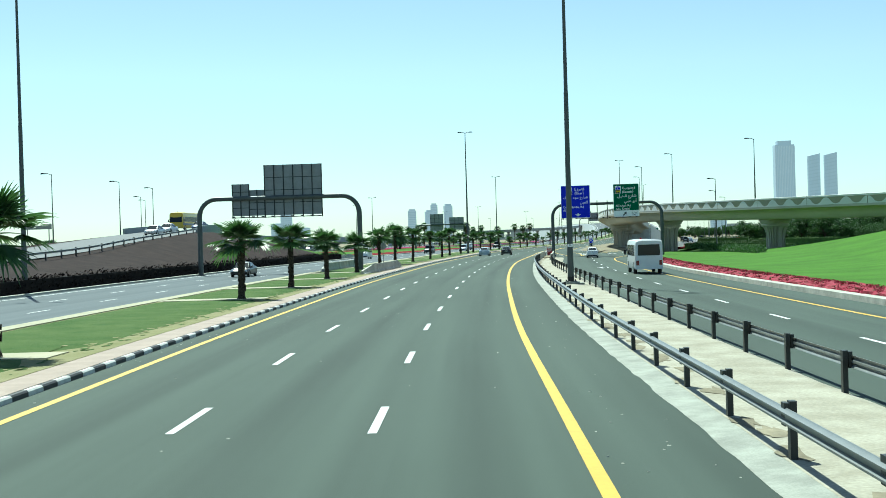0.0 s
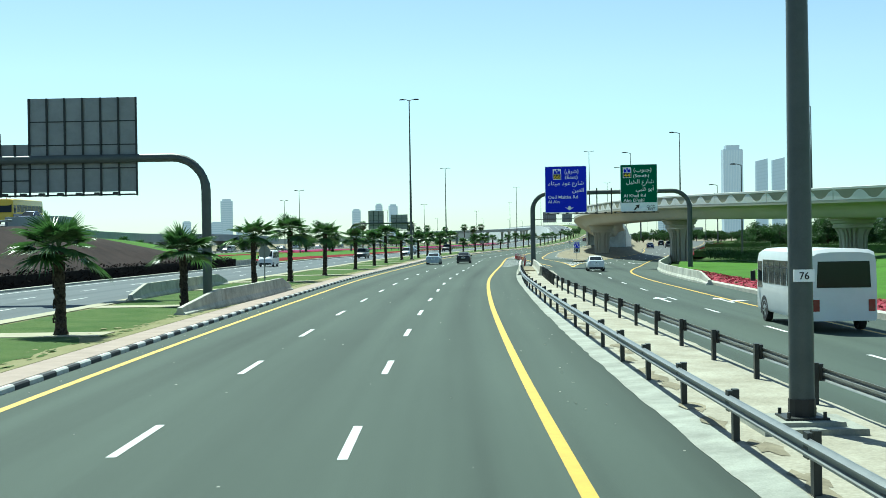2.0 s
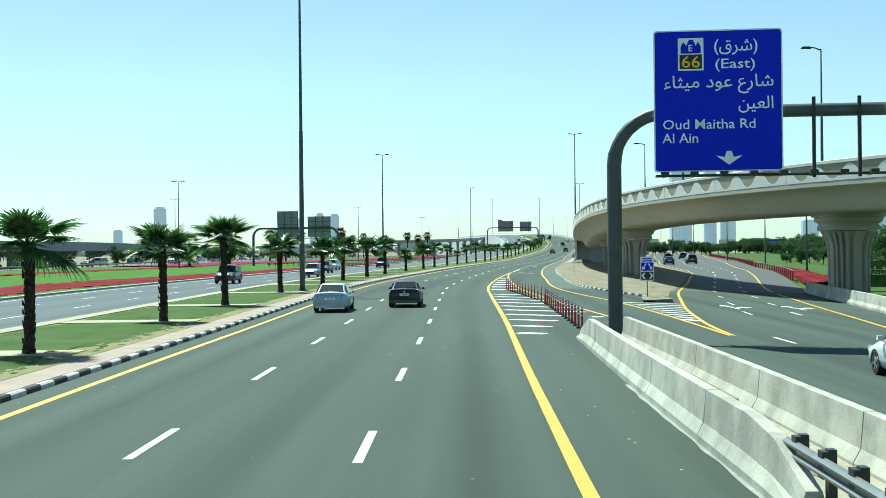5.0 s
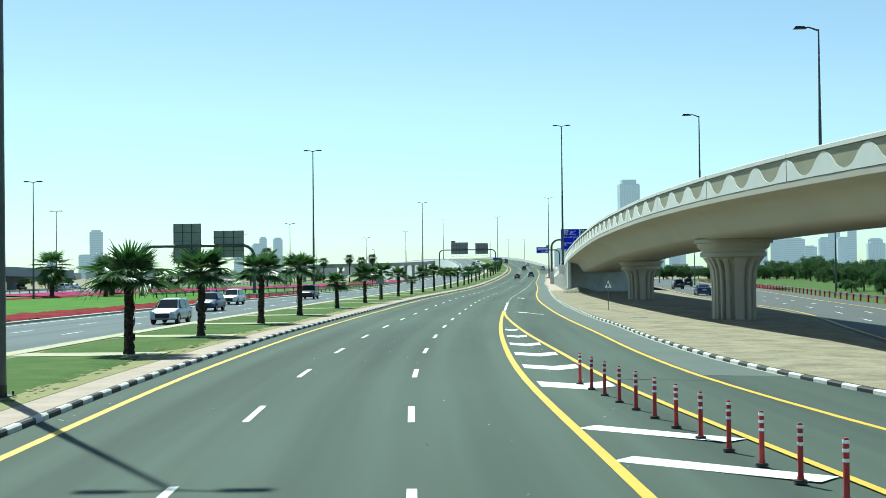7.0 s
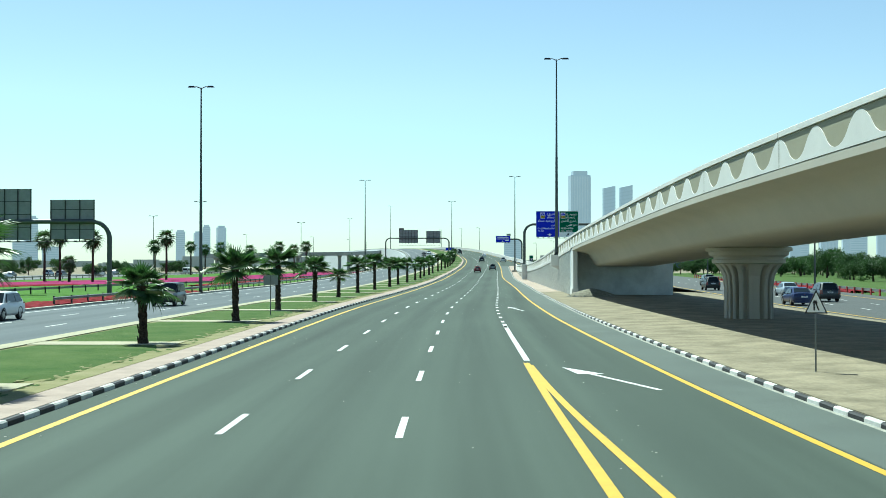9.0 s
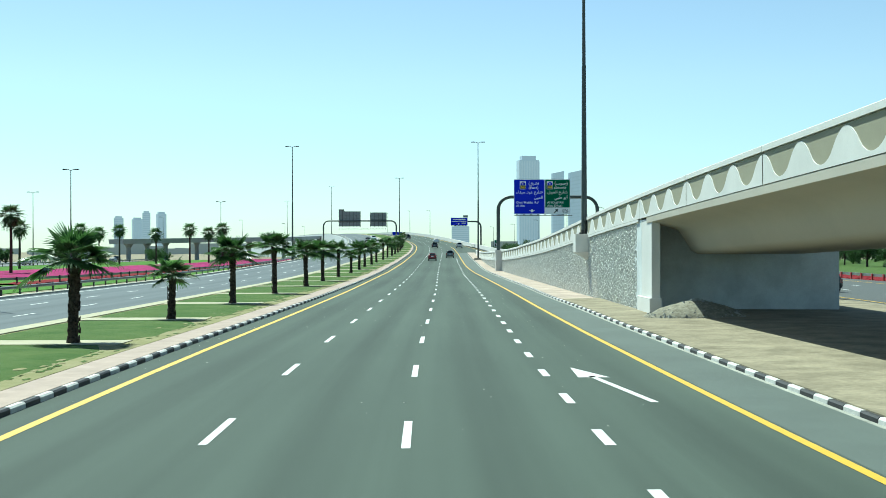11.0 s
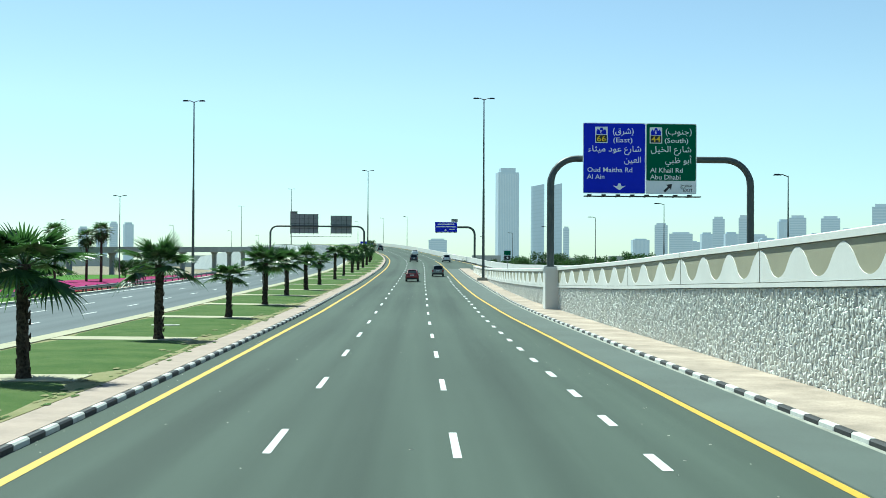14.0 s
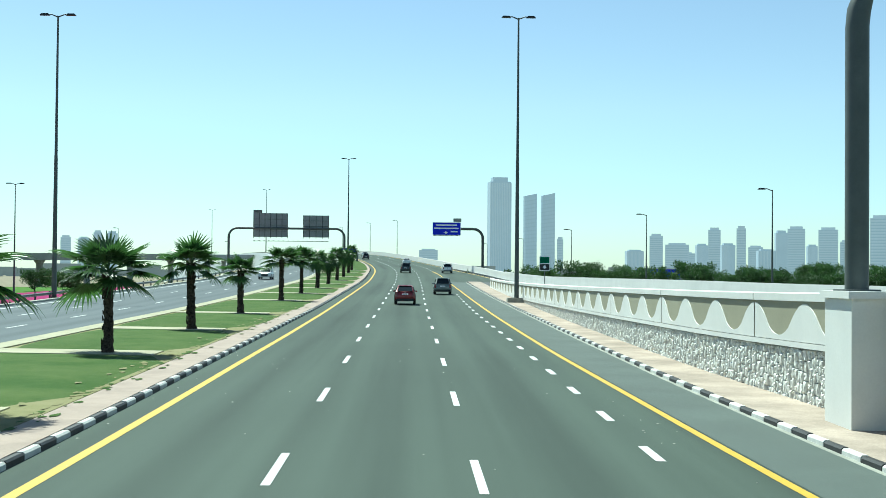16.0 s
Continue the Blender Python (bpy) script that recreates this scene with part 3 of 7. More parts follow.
edge_a, edge_b = ragged(11, 0.03), ragged(12, 0.05)
cs, apron = Shape(), Shape()
apron.loft([[at(y, 5.42 + edge_a(y), 0.004), at(y, 5.6, 0.02), at(y, 6.02, 0.05)] for y in steps(-90, 190, 0.4)], False, False)
setting("concrete_apron", apron, CONCRETE, "grey concrete apron with a ragged edge on the asphalt", "verge", flat=True)
cs.loft([[at(y, 6.0, 0.051), at(y, 7.4, 0.085), at(y, 8.75, 0.07), at(y, 9.1 + edge_b(y), -0.02)] for y in steps(-90, 190, 0.4)], False, False)
STRIP = material("dusty_cream_concrete", (0.37, 0.345, 0.27), 0.9, vary=0.34, scale=0.7, bump=0.3, bump_scale=14, color2=(0.25, 0.225, 0.165))
setting("concrete_strip", cs, STRIP, "pale dusty concrete strip between two guard rails", "verge", flat=True)


dirt, q = Shape(), random.Random(19)
for y in np.arange(8.0, 186.0, 2.3):
    u, y = 6.15 + q.random() ** 2 * 0.5, y + q.uniform(-1, 1)
    ring = [at(y + math.sin(a) * q.uniform(0.35, 1.1), u + math.cos(a) * q.uniform(0.08, 0.3), 0.062 + 0.024 * min(1, (u - 6) / 1.4)) for a in np.arange(0, 6.2, 0.52)]
    mid = sum(ring, Vector()) / len(ring) + Vector((0, 0, 0.025))
    dirt.add(ring + [mid], [(i, (i + 1) % len(ring), len(ring)) for i in range(len(ring))])
setting("sand_drift", dirt, SAND, "thin drifts of sand caught along the concrete strip", "sand", "stuff", flat=True)


def guard_rail(name, y0, y1, u, side, spacing, label, base=0.1, dense=(), steel=None):
    """Posts with a folded steel beam on the side of the traffic."""
    u = num(u)
    g = thing(name, label, "guard rail")
    prof = [(0, 0.0), (0.03, 0.03), (0.085, 0.055), (0.085, 0.09), (0.02, 0.13), (0.02, 0.18), (0.085, 0.22), (0.085, 0.255), (0.03, 0.28), (0, 0.31), (-0.014, 0.31), (0.016, 0.268), (0.066, 0.25), (0.066, 0.225), (0.004, 0.185), (0.004, 0.125), (0.066, 0.085), (0.066, 0.06), (0.016, 0.042), (-0.014, 0.0)]
    b = Shape()
    sweep(b, y0, y1, lambda y: u(y) + side * 0.11, [(side * p * 0.85, 0.43 + q * 0.8 + base) for p, q in prof], step=4)
    part("beam", b, steel or STEEL, g, "ribbed galvanised steel beam", soft=True)
    post = Shape()
    post.box((-0.05, -0.075, -0.3), (0.05, 0.075, 0.76))
    post_mesh = outward(post.mesh("post", DARK_STEEL))
    block = Shape()
    block.box((min(0.06 * side, 0.13 * side), -0.1, 0.42), (max(0.06 * side, 0.13 * side), 0.1, 0.74))
    block_mesh = outward(block.mesh("spacer", DARK_STEEL))
    y = y0 + 0.3
    while y < y1:
        m = turned(y, u(y), base)
        for n, me in (("post", post_mesh), ("spacer", block_mesh)):
            ob = new(n, me)
            ob.parent, ob.matrix_basis = g, m
        y += ([spacing] + [d for from_y, d in dense if y > from_y])[-1]
    return g


NEAR_RAIL = smooth([(-90, 6.0), (100, 6.0), (130, 5.86), (150, 5.76), (160, 5.84), (185, 5.95)])
FAR_RAIL = smooth([(-90, 8.6), (80, 8.6), (115, 8.1), (145, 7.58), (165, 7.64), (185, 7.5)])
guard_rail("guard_rail", 2.2, 176.5, NEAR_RAIL, -1, 4.3, "steel guard rail on dark posts beside the carriageway", dense=((152, 2.1), (159, 1.2)))
guard_rail("guard_rail", 0.1, 172, FAR_RAIL, 1, 4.4, "steel guard rail on dark posts beside the outer road", dense=((149, 2.1), (158, 1.15)), steel=STEEL_DULL)

JERSEY = [(-0.26, -0.2), (-0.26, 0.08), (-0.15, 0.28), (-0.10, 0.82), (0.10, 0.82), (0.15, 0.28), (0.26, 0.08), (0.26, -0.2)]


def jersey(name, y0, y1, u, piece, label, base=0.05, slope0=0.0, slope1=0.0):
    """A concrete barrier of cast pieces with open joints."""
    u = num(u)
    g = thing(name, label, "concrete barrier")
    n = max(1, round((y1 - y0) / piece))
    for i in range(n):
        a, b = y0 + (y1 - y0) * i / n + 0.02, y0 + (y1 - y0) * (i + 1) / n - 0.02
        s, rings = Shape(), []
        for y in steps(a, b, 1.5):
            h = 1.0
            if slope0 and y < y0 + slope0:
                h = 0.35 + 0.65 * (y - y0) / slope0
            if slope1 and y > y1 - slope1:
                h = 0.35 + 0.65 * (y1 - y) / slope1
            rings.append([at(y, u(y) + p, base + (q * h if q > 0 else q)) for p, q in JERSEY])
        part("barrier_piece", s.loft(rings, True, True), CONCRETE_PALE, g)
    return g


jersey("jersey_barrier", 175.0, 205.5, smooth([(163, 5.75), (185, 5.75), (206, 5.85)]), 6.0, "pale concrete barrier with joints at the gore nose", slope0=2, slope1=3)
jersey("jersey_barrier", 172, 204, smooth([(172, 7.5), (190, 7.45), (204, 7.2)]), 6.0, "pale concrete barrier facing the outer road")
fill = Shape()
strip(fill, 186, 203, 6.0, 7.4, 0.16, -0.2)
setting("barrier_fill", fill, SAND, "sand caught between two barriers", "ground")
BAR_R = smooth([(150, 19.0), (170, 19.1), (185, 19.4), (200, 20.4), (220, 23.0), (242, 26.2), (262, 28.8)])
jersey("jersey_barrier", 156, 262, BAR_R, 6.0, "pale concrete barrier along the curve of the outer road", slope0=4)
jersey("jersey_barrier", 119, 146, smooth([(119, -10.3), (130, -9.75), (146, -9.6)]), 6.5, "pale concrete barrier guarding a gantry leg", base=0.18, slope0=6, slope1=3)
jersey("jersey_barrier", 133, 158, smooth([(133, -16.3), (158, -16.2)]), 6.5, "pale concrete barrier on the median towards oncoming traffic", base=0.18, slope0=3, slope1=3)

jersey("jersey_barrier", 228, 246, -31.5, 6.0, "low pale concrete barrier at the end of a dark hedge", slope1=8)

# flexible marker posts along the gore
marker = thing("marker_post", "red and white flexible marker post on the gore", "marker post", "marker posts on the gore")
s = Shape()
s.tube([(0, 0, 0), (0, 0, 0.05)], [0.11, 0.10], 12)
part("foot", s, BLACK, marker)
s = Shape()
s.tube([(0, 0, 0.05), (0, 0, 0.12), (0, 0, 0.88), (0, 0, 0.92)], [0.06, 0.045, 0.045, 0.03], 12)
part("tube", s, RED_PAINT, marker, soft=True)
for z in (0.58, 0.72, 0.84):
    s = Shape()
    s.tube([(0, 0, z), (0, 0, z + 0.05)], 0.047, 12)
    part("reflector", s, SIGN_WHITE, marker)
posts = [(209.5 + 1.75 * k, 6.15 + 0.012 * k) for k in range(30)]
marker.matrix_basis = turned(*posts[0], 0.0)
for y, u in posts[1:]:
    copy_thing(marker, turned(y, u if y < 235 else 6.45 - (y - 235) * 0.063, 0.0))

# grit and litter scattered on the carriageway
grit = Shape()
r = random.Random(61)
for k in range(900):
    y, u = r.uniform(0, 560), r.choice((r.uniform(-7.2, 3.2), r.uniform(3.6, 5.2), r.uniform(-8.2, -7.5)))
    w, h = r.uniform(0.008, 0.022), r.uniform(0.004, 0.012)
    grit.box((-w, -w * 1.4, 0), (w, w * 1.4, h), turned(y, u, 0.001) @ Matrix.Rotation(r.uniform(0, 3), 4, "Z"), taper=0.4)
setting("road_grit", grit, CONCRETE_PALE, "pale grit scattered on the asphalt", "grit", "stuff")

# parapets of the rising road
rise_wall = Shape()
rise_wall.loft([[at(y, REAR_U(y), -0.9 - rise(y)), at(y, REAR_U(y), 1.25), at(y, REAR_U(y) + 0.3, 1.25), at(y, REAR_U(y) + 0.4, -0.9 - rise(y))] for y in steps(700, 1370, 8)], True, True)
setting("parapet_rise", rise_wall, PARAPET_WHITE, "pale concrete parapet beside the rising road", "wall")
bank_rise = Shape()
bank_rise.loft([[at(y, -33 - min(6.0, 1.6 * rise(y)), -0.9 - rise(y)), at(y, -32.4, -0.15), at(y, REAR_U(y) + 0.05 if y > 695 else 6.5, -0.15), at(y, REAR_U(y) + 0.05 if y > 695 else 6.5, -0.9 - rise(y))] for y in steps(560, 1370, 6)], True, True)
setting("rise_embankment", bank_rise, FLY, "grey concrete walls that carry the rising road", "bank")
# ---- viaduct and its ramp ----
DECK_X = smooth([(110, 92), (140, 76), (172, 61.5), (199, 52.2), (225, 46.2), (246, 43.2), (275, 41.4), (304, 42.6), (330, 46.0), (358, 50.8), (395, 57.8), (425, 64.0)])
DECK_TOP = smooth([(110, 7.4), (172, 7.7), (199, 8.0), (246, 8.65), (290, 8.6), (320, 8.2), (345, 7.8), (380, 6.98), (405, 6.45), (425, 5.98), (450, 5.15), (465, 4.70), (480, 4.35), (495, 4.05), (510, 3.72), (526, 3.47), (538, 3.27), (560, 3.13), (585, 3.03), (610, 3.0), (640, 3.08), (665, 3.3), (700, 4.02), (720, 4.7)])
REAR_TOP = smooth([(412, 6.35), (450, 5.3), (500, 4.1), (540, 3.45), (560, 3.32), (600, 3.42), (640, 3.5), (670, 3.62), (700, 4.2), (725, 5.0)])


def RAMP_U(y):
    return WALL_U(y) + 5.2


def ramp_at(y, u, z):
    p = at(y, u)
    return Vector((p.x, p.y, z))



def deck(y, side, z):
    """A place on the viaduct: side metres right of its middle, z over the parapet's top."""
    if y < 425:
        a = math.atan2(DECK_X(y + 1) - DECK_X(y - 1), 2.0)
        return Vector((DECK_X(y) + side * math.cos(a), y - side * math.sin(a), DECK_TOP(y) + z))
    p = at(y + 3.5 * max(0.0, 1 - (y - 425) / 70), RAMP_U(y) + side)
    return Vector((p.x, p.y, DECK_TOP(y) + z))


HALF = 5.2
girder = Shape()
section = [(-HALF + 0.05, -1.30), (-HALF, -1.34), (-HALF, -1.62), (-HALF + 0.9, -1.78), (-HALF + 1.6, -2.0), (-HALF + 1.95, -2.5), (-HALF + 2.25, -3.0), (-HALF + 2.6, -3.2), (HALF - 2.6, -3.2), (HALF - 2.25, -3.0), (HALF - 1.95, -2.5), (HALF - 1.6, -2.0), (HALF - 0.9, -1.78), (HALF, -1.62), (HALF, -1.34), (HALF - 0.05, -1.30)]
girder.loft([[deck(y, a, b) for a, b in section] for y in steps(112, 410, 4)], True, True)
via = thing("viaduct", "curved beige concrete viaduct with a patterned parapet and fluted piers", "bridge")
part("girder", girder, SHELL, via, soft=True)

wave_n = 20


def wave(a):
    """Rounded white crests between broad round-bottomed scallops."""
    c = math.cos(a)
    return math.copysign(abs(c) ** 0.8, c) - 0.12 * math.sin(a) ** 2


def parapet(y0, y1, panel, side, parent, waves=3):
    """Panels with a scalloped white front over beige, a dark groove and a coping."""
    n = round((y1 - y0) / panel)
    for i in range(n):
        a, b = y0 + panel * i + 0.04, y0 + panel * (i + 1) - 0.04
        o = side * HALF
        s = Shape()
        ys = steps(a, b, 3)
        s.loft([[deck(y, o - side * 0.30, -1.32), deck(y, o - side * 0.02, -1.32), deck(y, o - side * 0.02, -0.24), deck(y, o - side * 0.30, -0.24)] for y in ys], True, True)
        p = part("parapet_panel", s, PARAPET_BEIGE, parent)
        w = Shape()
        for k in range(waves * wave_n):
            t0, t1 = k / (waves * wave_n), (k + 1) / (waves * wave_n)
            ya, yb = a + (b - a) * t0, a + (b - a) * t1
            za, zb = (-0.74 + 0.44 * wave(2 * math.pi * waves * t) for t in (t0, t1))
            e = o + side * 0.012
            w.add([deck(ya, e, -1.31), deck(yb, e, -1.31), deck(yb, e, zb), deck(ya, e, za), deck(ya, o - side * 0.02, za), deck(yb, o - side * 0.02, zb)], [(0, 1, 2, 3), (3, 2, 5, 4)])
        part("wave", w, PARAPET_WHITE, p)
        c = Shape()
        c.loft([[deck(y, o - side * 0.36, -0.22), deck(y, o + side * 0.05, -0.22), deck(y, o + side * 0.05, -0.03), deck(y, o - side * 0.0, 0.0), deck(y, o - side * 0.36, 0.0)] for y in ys], True, True)
        part("coping", c, PARAPET_WHITE, p)


parapet(112, 412, 12.0, -1, via)
back_par = Shape()
back_par.loft([[deck(y, HALF - 0.3, -1.32), deck(y, HALF, -1.32), deck(y, HALF, 0), deck(y, HALF - 0.3, 0)] for y in steps(112, 412, 6)], True, True)
part("rear_parapet", back_par, PARAPET_WHITE, via)
top_road = Shape()
top_road.loft([[deck(y, -HALF + 0.31, -1.15), deck(y, HALF - 0.31, -1.15)] for y in steps(112, 412, 6)], False, False)
part("deck_surface", top_road, ASPHALT, via)


def pier(y, height_cut=3.2, aside=0.0):
    """A fluted pier that flares into a moulded cap."""
    foot = deck(y, aside, 0)
    ground_z = at(y, 18, 0.1).z
    top = foot.z - height_cut
    a = math.atan2(DECK_X(y + 1) - DECK_X(y - 1), 2.0)
    m = Matrix.Translation((foot.x, foot.y, 0)) @ Matrix.Rotation(-a, 4, "Z")
    s = Shape()
    n = 128
    rings = []
    h = top - ground_z
    for f, grow, flute in ((-0.06, 0, 1), (0.0, 0, 1), (0.45, 0, 1), (0.62, 0.06, 1), (0.70, 0.18, 1), (0.75, 0.30, 0.55), (0.775, 0.38, 0.1), (0.78, 0.40, 0)):
        ring = []
        for k in range(n):
            t = 2 * math.pi * k / n
            cx, sx = math.cos(t), math.sin(t)
            rx, ry = 1.36 + grow * 1.35, 1.12 + grow * 1.0
            px = rx * math.copysign(abs(cx) ** 0.62, cx)
            py = ry * math.copysign(abs(sx) ** 0.62, sx)
            groove = 1 - flute * (0.0, 0.0, 0.0, 0.03, 0.24, 0.27, 0.24, 0.03)[k % 8]
            ring.append(m @ Vector((px * groove, py * groove, ground_z + f * h)))
        rings.append(ring)
    s.loft(rings, True, True)
    p = part("pier", s, SHELL, via, "fluted concrete pier with a flared head", soft=False)
    c = Shape()
    prof = [(0.785, 0.40), (0.79, 0.50), (0.84, 0.50), (0.85, 0.44), (0.87, 0.44), (0.90, 0.62), (0.95, 0.66), (0.955, 0.78), (1.0, 0.78), (1.01, 0.7)]
    rings = []
    for f, grow in prof:
        ring = []
        for k in range(n):
            t = 2 * math.pi * k / n
            cx, sx = math.cos(t), math.sin(t)
            ring.append(m @ Vector(((1.36 + grow * 1.35) * math.copysign(abs(cx) ** 0.62, cx), (1.12 + grow * 1.0) * math.copysign(abs(sx) ** 0.62, sx), ground_z + f * h)))
        rings.append(ring)
    c.loft(rings, True, True)
    part("cap", c, SHELL, p, soft=True)


for y, aside in ((200, 0.3), (247, 1.0), (303, -0.5), (357, 0.8)):
    pier(y, aside=aside)

# abutment and stone-faced retaining wall
abut = Shape()
for y0, y1 in ((411.9, 414.0),):
    ring = []
    for y in (y0, y1):
        ring.append([deck(y, -HALF + 0.06, -1.36), deck(y, HALF, -1.36), deck(y, HALF, -9), deck(y, -HALF + 0.06, -9)])
    abut.loft(ring, True, True)
wall = tagged(new("wall_ramp"), "tall retaining wall of rough split stone below a scalloped parapet", "wall", kind="structure")
part("abutment", abut, ABUT, wall, "smooth concrete abutment")
cap_pillar = Shape()
cap_pillar.box((-0.12, -1.95, -0.3), (0.3, 1.95, 4.9), turned(414.0, 11.2, 0))
cap_pillar.box((-0.24, -2.05, -0.3), (0.36, 2.05, 0.95), turned(414.0, 11.2, 0))
part("pillar", cap_pillar, PARAPET_WHITE, wall)
core = Shape()
rings = []
for y in steps(412, 690, 6):
    b = deck(y, HALF, -1.2) if y < 430 else ramp_at(y, REAR_U(y) - 0.05, DECK_TOP(y) - 1.2)
    rings.append([deck(y, -HALF + 0.12, -1.2), b, b - Vector((0, 0, 6.8)), deck(y, -HALF + 0.12, -8)])
core.loft(rings, True, True)
part("ramp_core", core, STONE_JOINT, wall)
parapet(412, 664, 12.0, -1, wall)
lip = Shape()
lip.loft([[deck(y, -HALF - 0.03, -1.33), deck(y, -HALF - 0.03, -1.47), deck(y, -HALF + 0.15, -1.47), deck(y, -HALF + 0.15, -1.33)] for y in steps(412.5, 664, 6)], True, True)
part("string_course", lip, PARAPET_WHITE, wall)
ramp_top = Shape()
ramp_top.loft([[deck(y, -HALF + 0.31, -1.15), deck(y, HALF - 0.3, -1.15) if y < 430 else ramp_at(y, REAR_U(y) - 0.1, DECK_TOP(y) - 1.15)] for y in steps(412, 691, 6)], False, False)
part("ramp_surface", ramp_top, ASPHALT, wall)
bp = Shape()
bp.loft([[ramp_at(y, REAR_U(y) + a, REAR_TOP(y) + b) for a, b in ((0, -6), (0.3, -6), (0.3, 0), (0, 0))] for y in steps(425, 701, 6)], True, True)
part("rear_parapet", bp, PARAPET_WHITE, wall)
ramp_kerb, k = Shape(), 0
for y in np.arange(596.0, 762.0, 1.0):
    u, z = REAR_U(y) - 0.8, (DECK_TOP(y) - 1.15 if y < 690 else rise(y) + fall(y, 8))
    ramp_kerb.loft([[ramp_at(v, u + a, z + b) for a, b in ((-0.12, -0.2), (-0.1, 0.16), (0.75, 0.16), (0.75, -0.2))] for v in (y, y + 0.98)], True, True, k % 2)
    k += 1
setting("kerb_ramp", ramp_kerb, [KERB_WHITE, KERB_BLACK], "black and white kerb along the ramp's outer parapet", "kerb", "stuff")

# ---- poles, gantries and signs ----


def lamp_post(m, height, label, arms=2, reach=1.1, plate=False, group="road lamps", r0=0.21, block=False):
    g = thing("street_lamp", label, "street lamp", group, m)
    s = Shape()
    s.tube([(0, 0, 0), (0, 0, 0.03), (0, 0, height * 0.5), (0, 0, height * 0.505), (0, 0, height)], [r0, r0, r0 * 0.7, r0 * 0.62, r0 * 0.36], 12)
    part("pole", s, POLE, g, soft=True)
    s = Shape()
    s.tube([(0, 0, 0.0), (0, 0, 0.32)], [r0 * 1.06, r0 * 1.05], 12)
    part("base", s, BLACK, g, "black band round the foot")
    s = Shape()
    s.box((-r0 * 1.7, -r0 * 1.7, 0.0), (r0 * 1.7, r0 * 1.7, 0.035))
    part("base_plate", s, DARK_STEEL, g)
    if r0 > 0.2:
        for bx, by in ((-1, -1), (1, -1), (1, 1), (-1, 1)):
            s = Shape()
            s.tube([(bx * r0 * 1.4, by * r0 * 1.4, 0.03), (bx * r0 * 1.4, by * r0 * 1.4, 0.13)], 0.03, 6)
            part("bolt", s, DARK_STEEL, g)
    if plate:
        s = Shape()
        s.box((-0.85, -0.9, -0.4), (0.85, 0.9, -0.07), taper=0.03)
        s.box((-0.58, -0.6, -0.2), (0.58, 0.6, 0.0), taper=0.05)
        part("plinth", s, CONCRETE, g, "stepped concrete plinth")
    if block:
        s = Shape()
        s.box((-0.85, -0.85, -0.2), (0.85, 0.85, 0.42), taper=0.04)
        part("footing", s, CONCRETE, g, "square concrete footing")
    for side in ((-1, 1) if arms == 2 else (-1,)):
        s = Shape()
        s.tube([(0, 0, height - 0.1), (side * reach * 0.5, 0, height + 0.12), (side * reach, 0, height + 0.1)], [0.06, 0.05, 0.05], 8)
        part("arm", s, POLE, g)
        s = Shape()
        s.box((side * reach - 0.42, -0.18, height + 0.03), (side * reach + 0.42, 0.18, height + 0.2), taper=0.35)
        part("lamp_head", s, DARK_STEEL, g)
    if plate:
        s = Shape()
        s.box((-0.17, -r0 - 0.03, 2.25), (0.17, -r0 - 0.005, 2.45))
        part("number_plate", s, SIGN_WHITE, g, "white plate with a lamp number")
    return g


def spot(x, y, z, y_road=None):
    return Matrix.Translation((x, y, z)) @ Matrix.Rotation(-heading(y_road or y), 4, "Z")


LAMP = "tall tapered grey steel lamp post with twin heads"
lamp_numbered = lamp_post(turned(85.4, 7.42, 0.24), 24.6, LAMP, plate=True)
lamp_post(turned(256.8, -10.8, 0.15), 24.2, LAMP)
lamp_post(turned(429.3, -30.6, 0.1), 23.6, LAMP)
lamp_post(turned(613, -31.2, 0.0), 23.9, LAMP)
lamp_post(turned(617, 8.05, 0.1), 25.1, LAMP, block=True)
lamp_post(turned(93.0, -31.7, 0.0), 24.4, LAMP)
lamp_post(turned(761, -12.9, 0.1), 22.0, LAMP)
lamp_post(turned(1000, -30, 0.1), 24.0, LAMP)
lamp_post(turned(438, 10.6, 4.47), 23.6, LAMP)
lamp_post(Matrix.Translation((96.8, 1068, 7)), 24.0, LAMP)
corbel = Shape()
m = turned(438, 10.95, 0.15)
corbel.box((-1.05, -0.85, 3.05), (0.6, 0.85, 4.32), m)
corbel.loft([[m @ Vector(p) for p in ((-1.05, -0.85, 3.05), (0.6, -0.85, 3.05), (0.6, 0.85, 3.05), (-1.05, 0.85, 3.05))], [m @ Vector(p) for p in ((0.2, -0.35, 2.35), (0.5, -0.35, 2.35), (0.5, 0.35, 2.35), (0.2, 0.35, 2.35))]], True, True)
part("lamp_corbel", corbel, PARAPET_WHITE, wall, "white corbel that carries a lamp post")


def arch_points(w, h, r=1.9):
    """A portal frame with rounded shoulders, between the feet (0,0) and (w,0)."""
    pts = [(0, 0, 0), (0, 0, h - r)]
    pts += [(r - r * math.cos(t), 0, h - r + r * math.sin(t)) for t in (math.pi / 2 * k / 8 for k in range(1, 9))]
    pts += [(w - r + r * math.sin(t), 0, h - r + r * math.cos(t)) for t in (math.pi / 2 * k / 8 for k in range(0, 9))]
    return pts + [(w, 0, 0)]


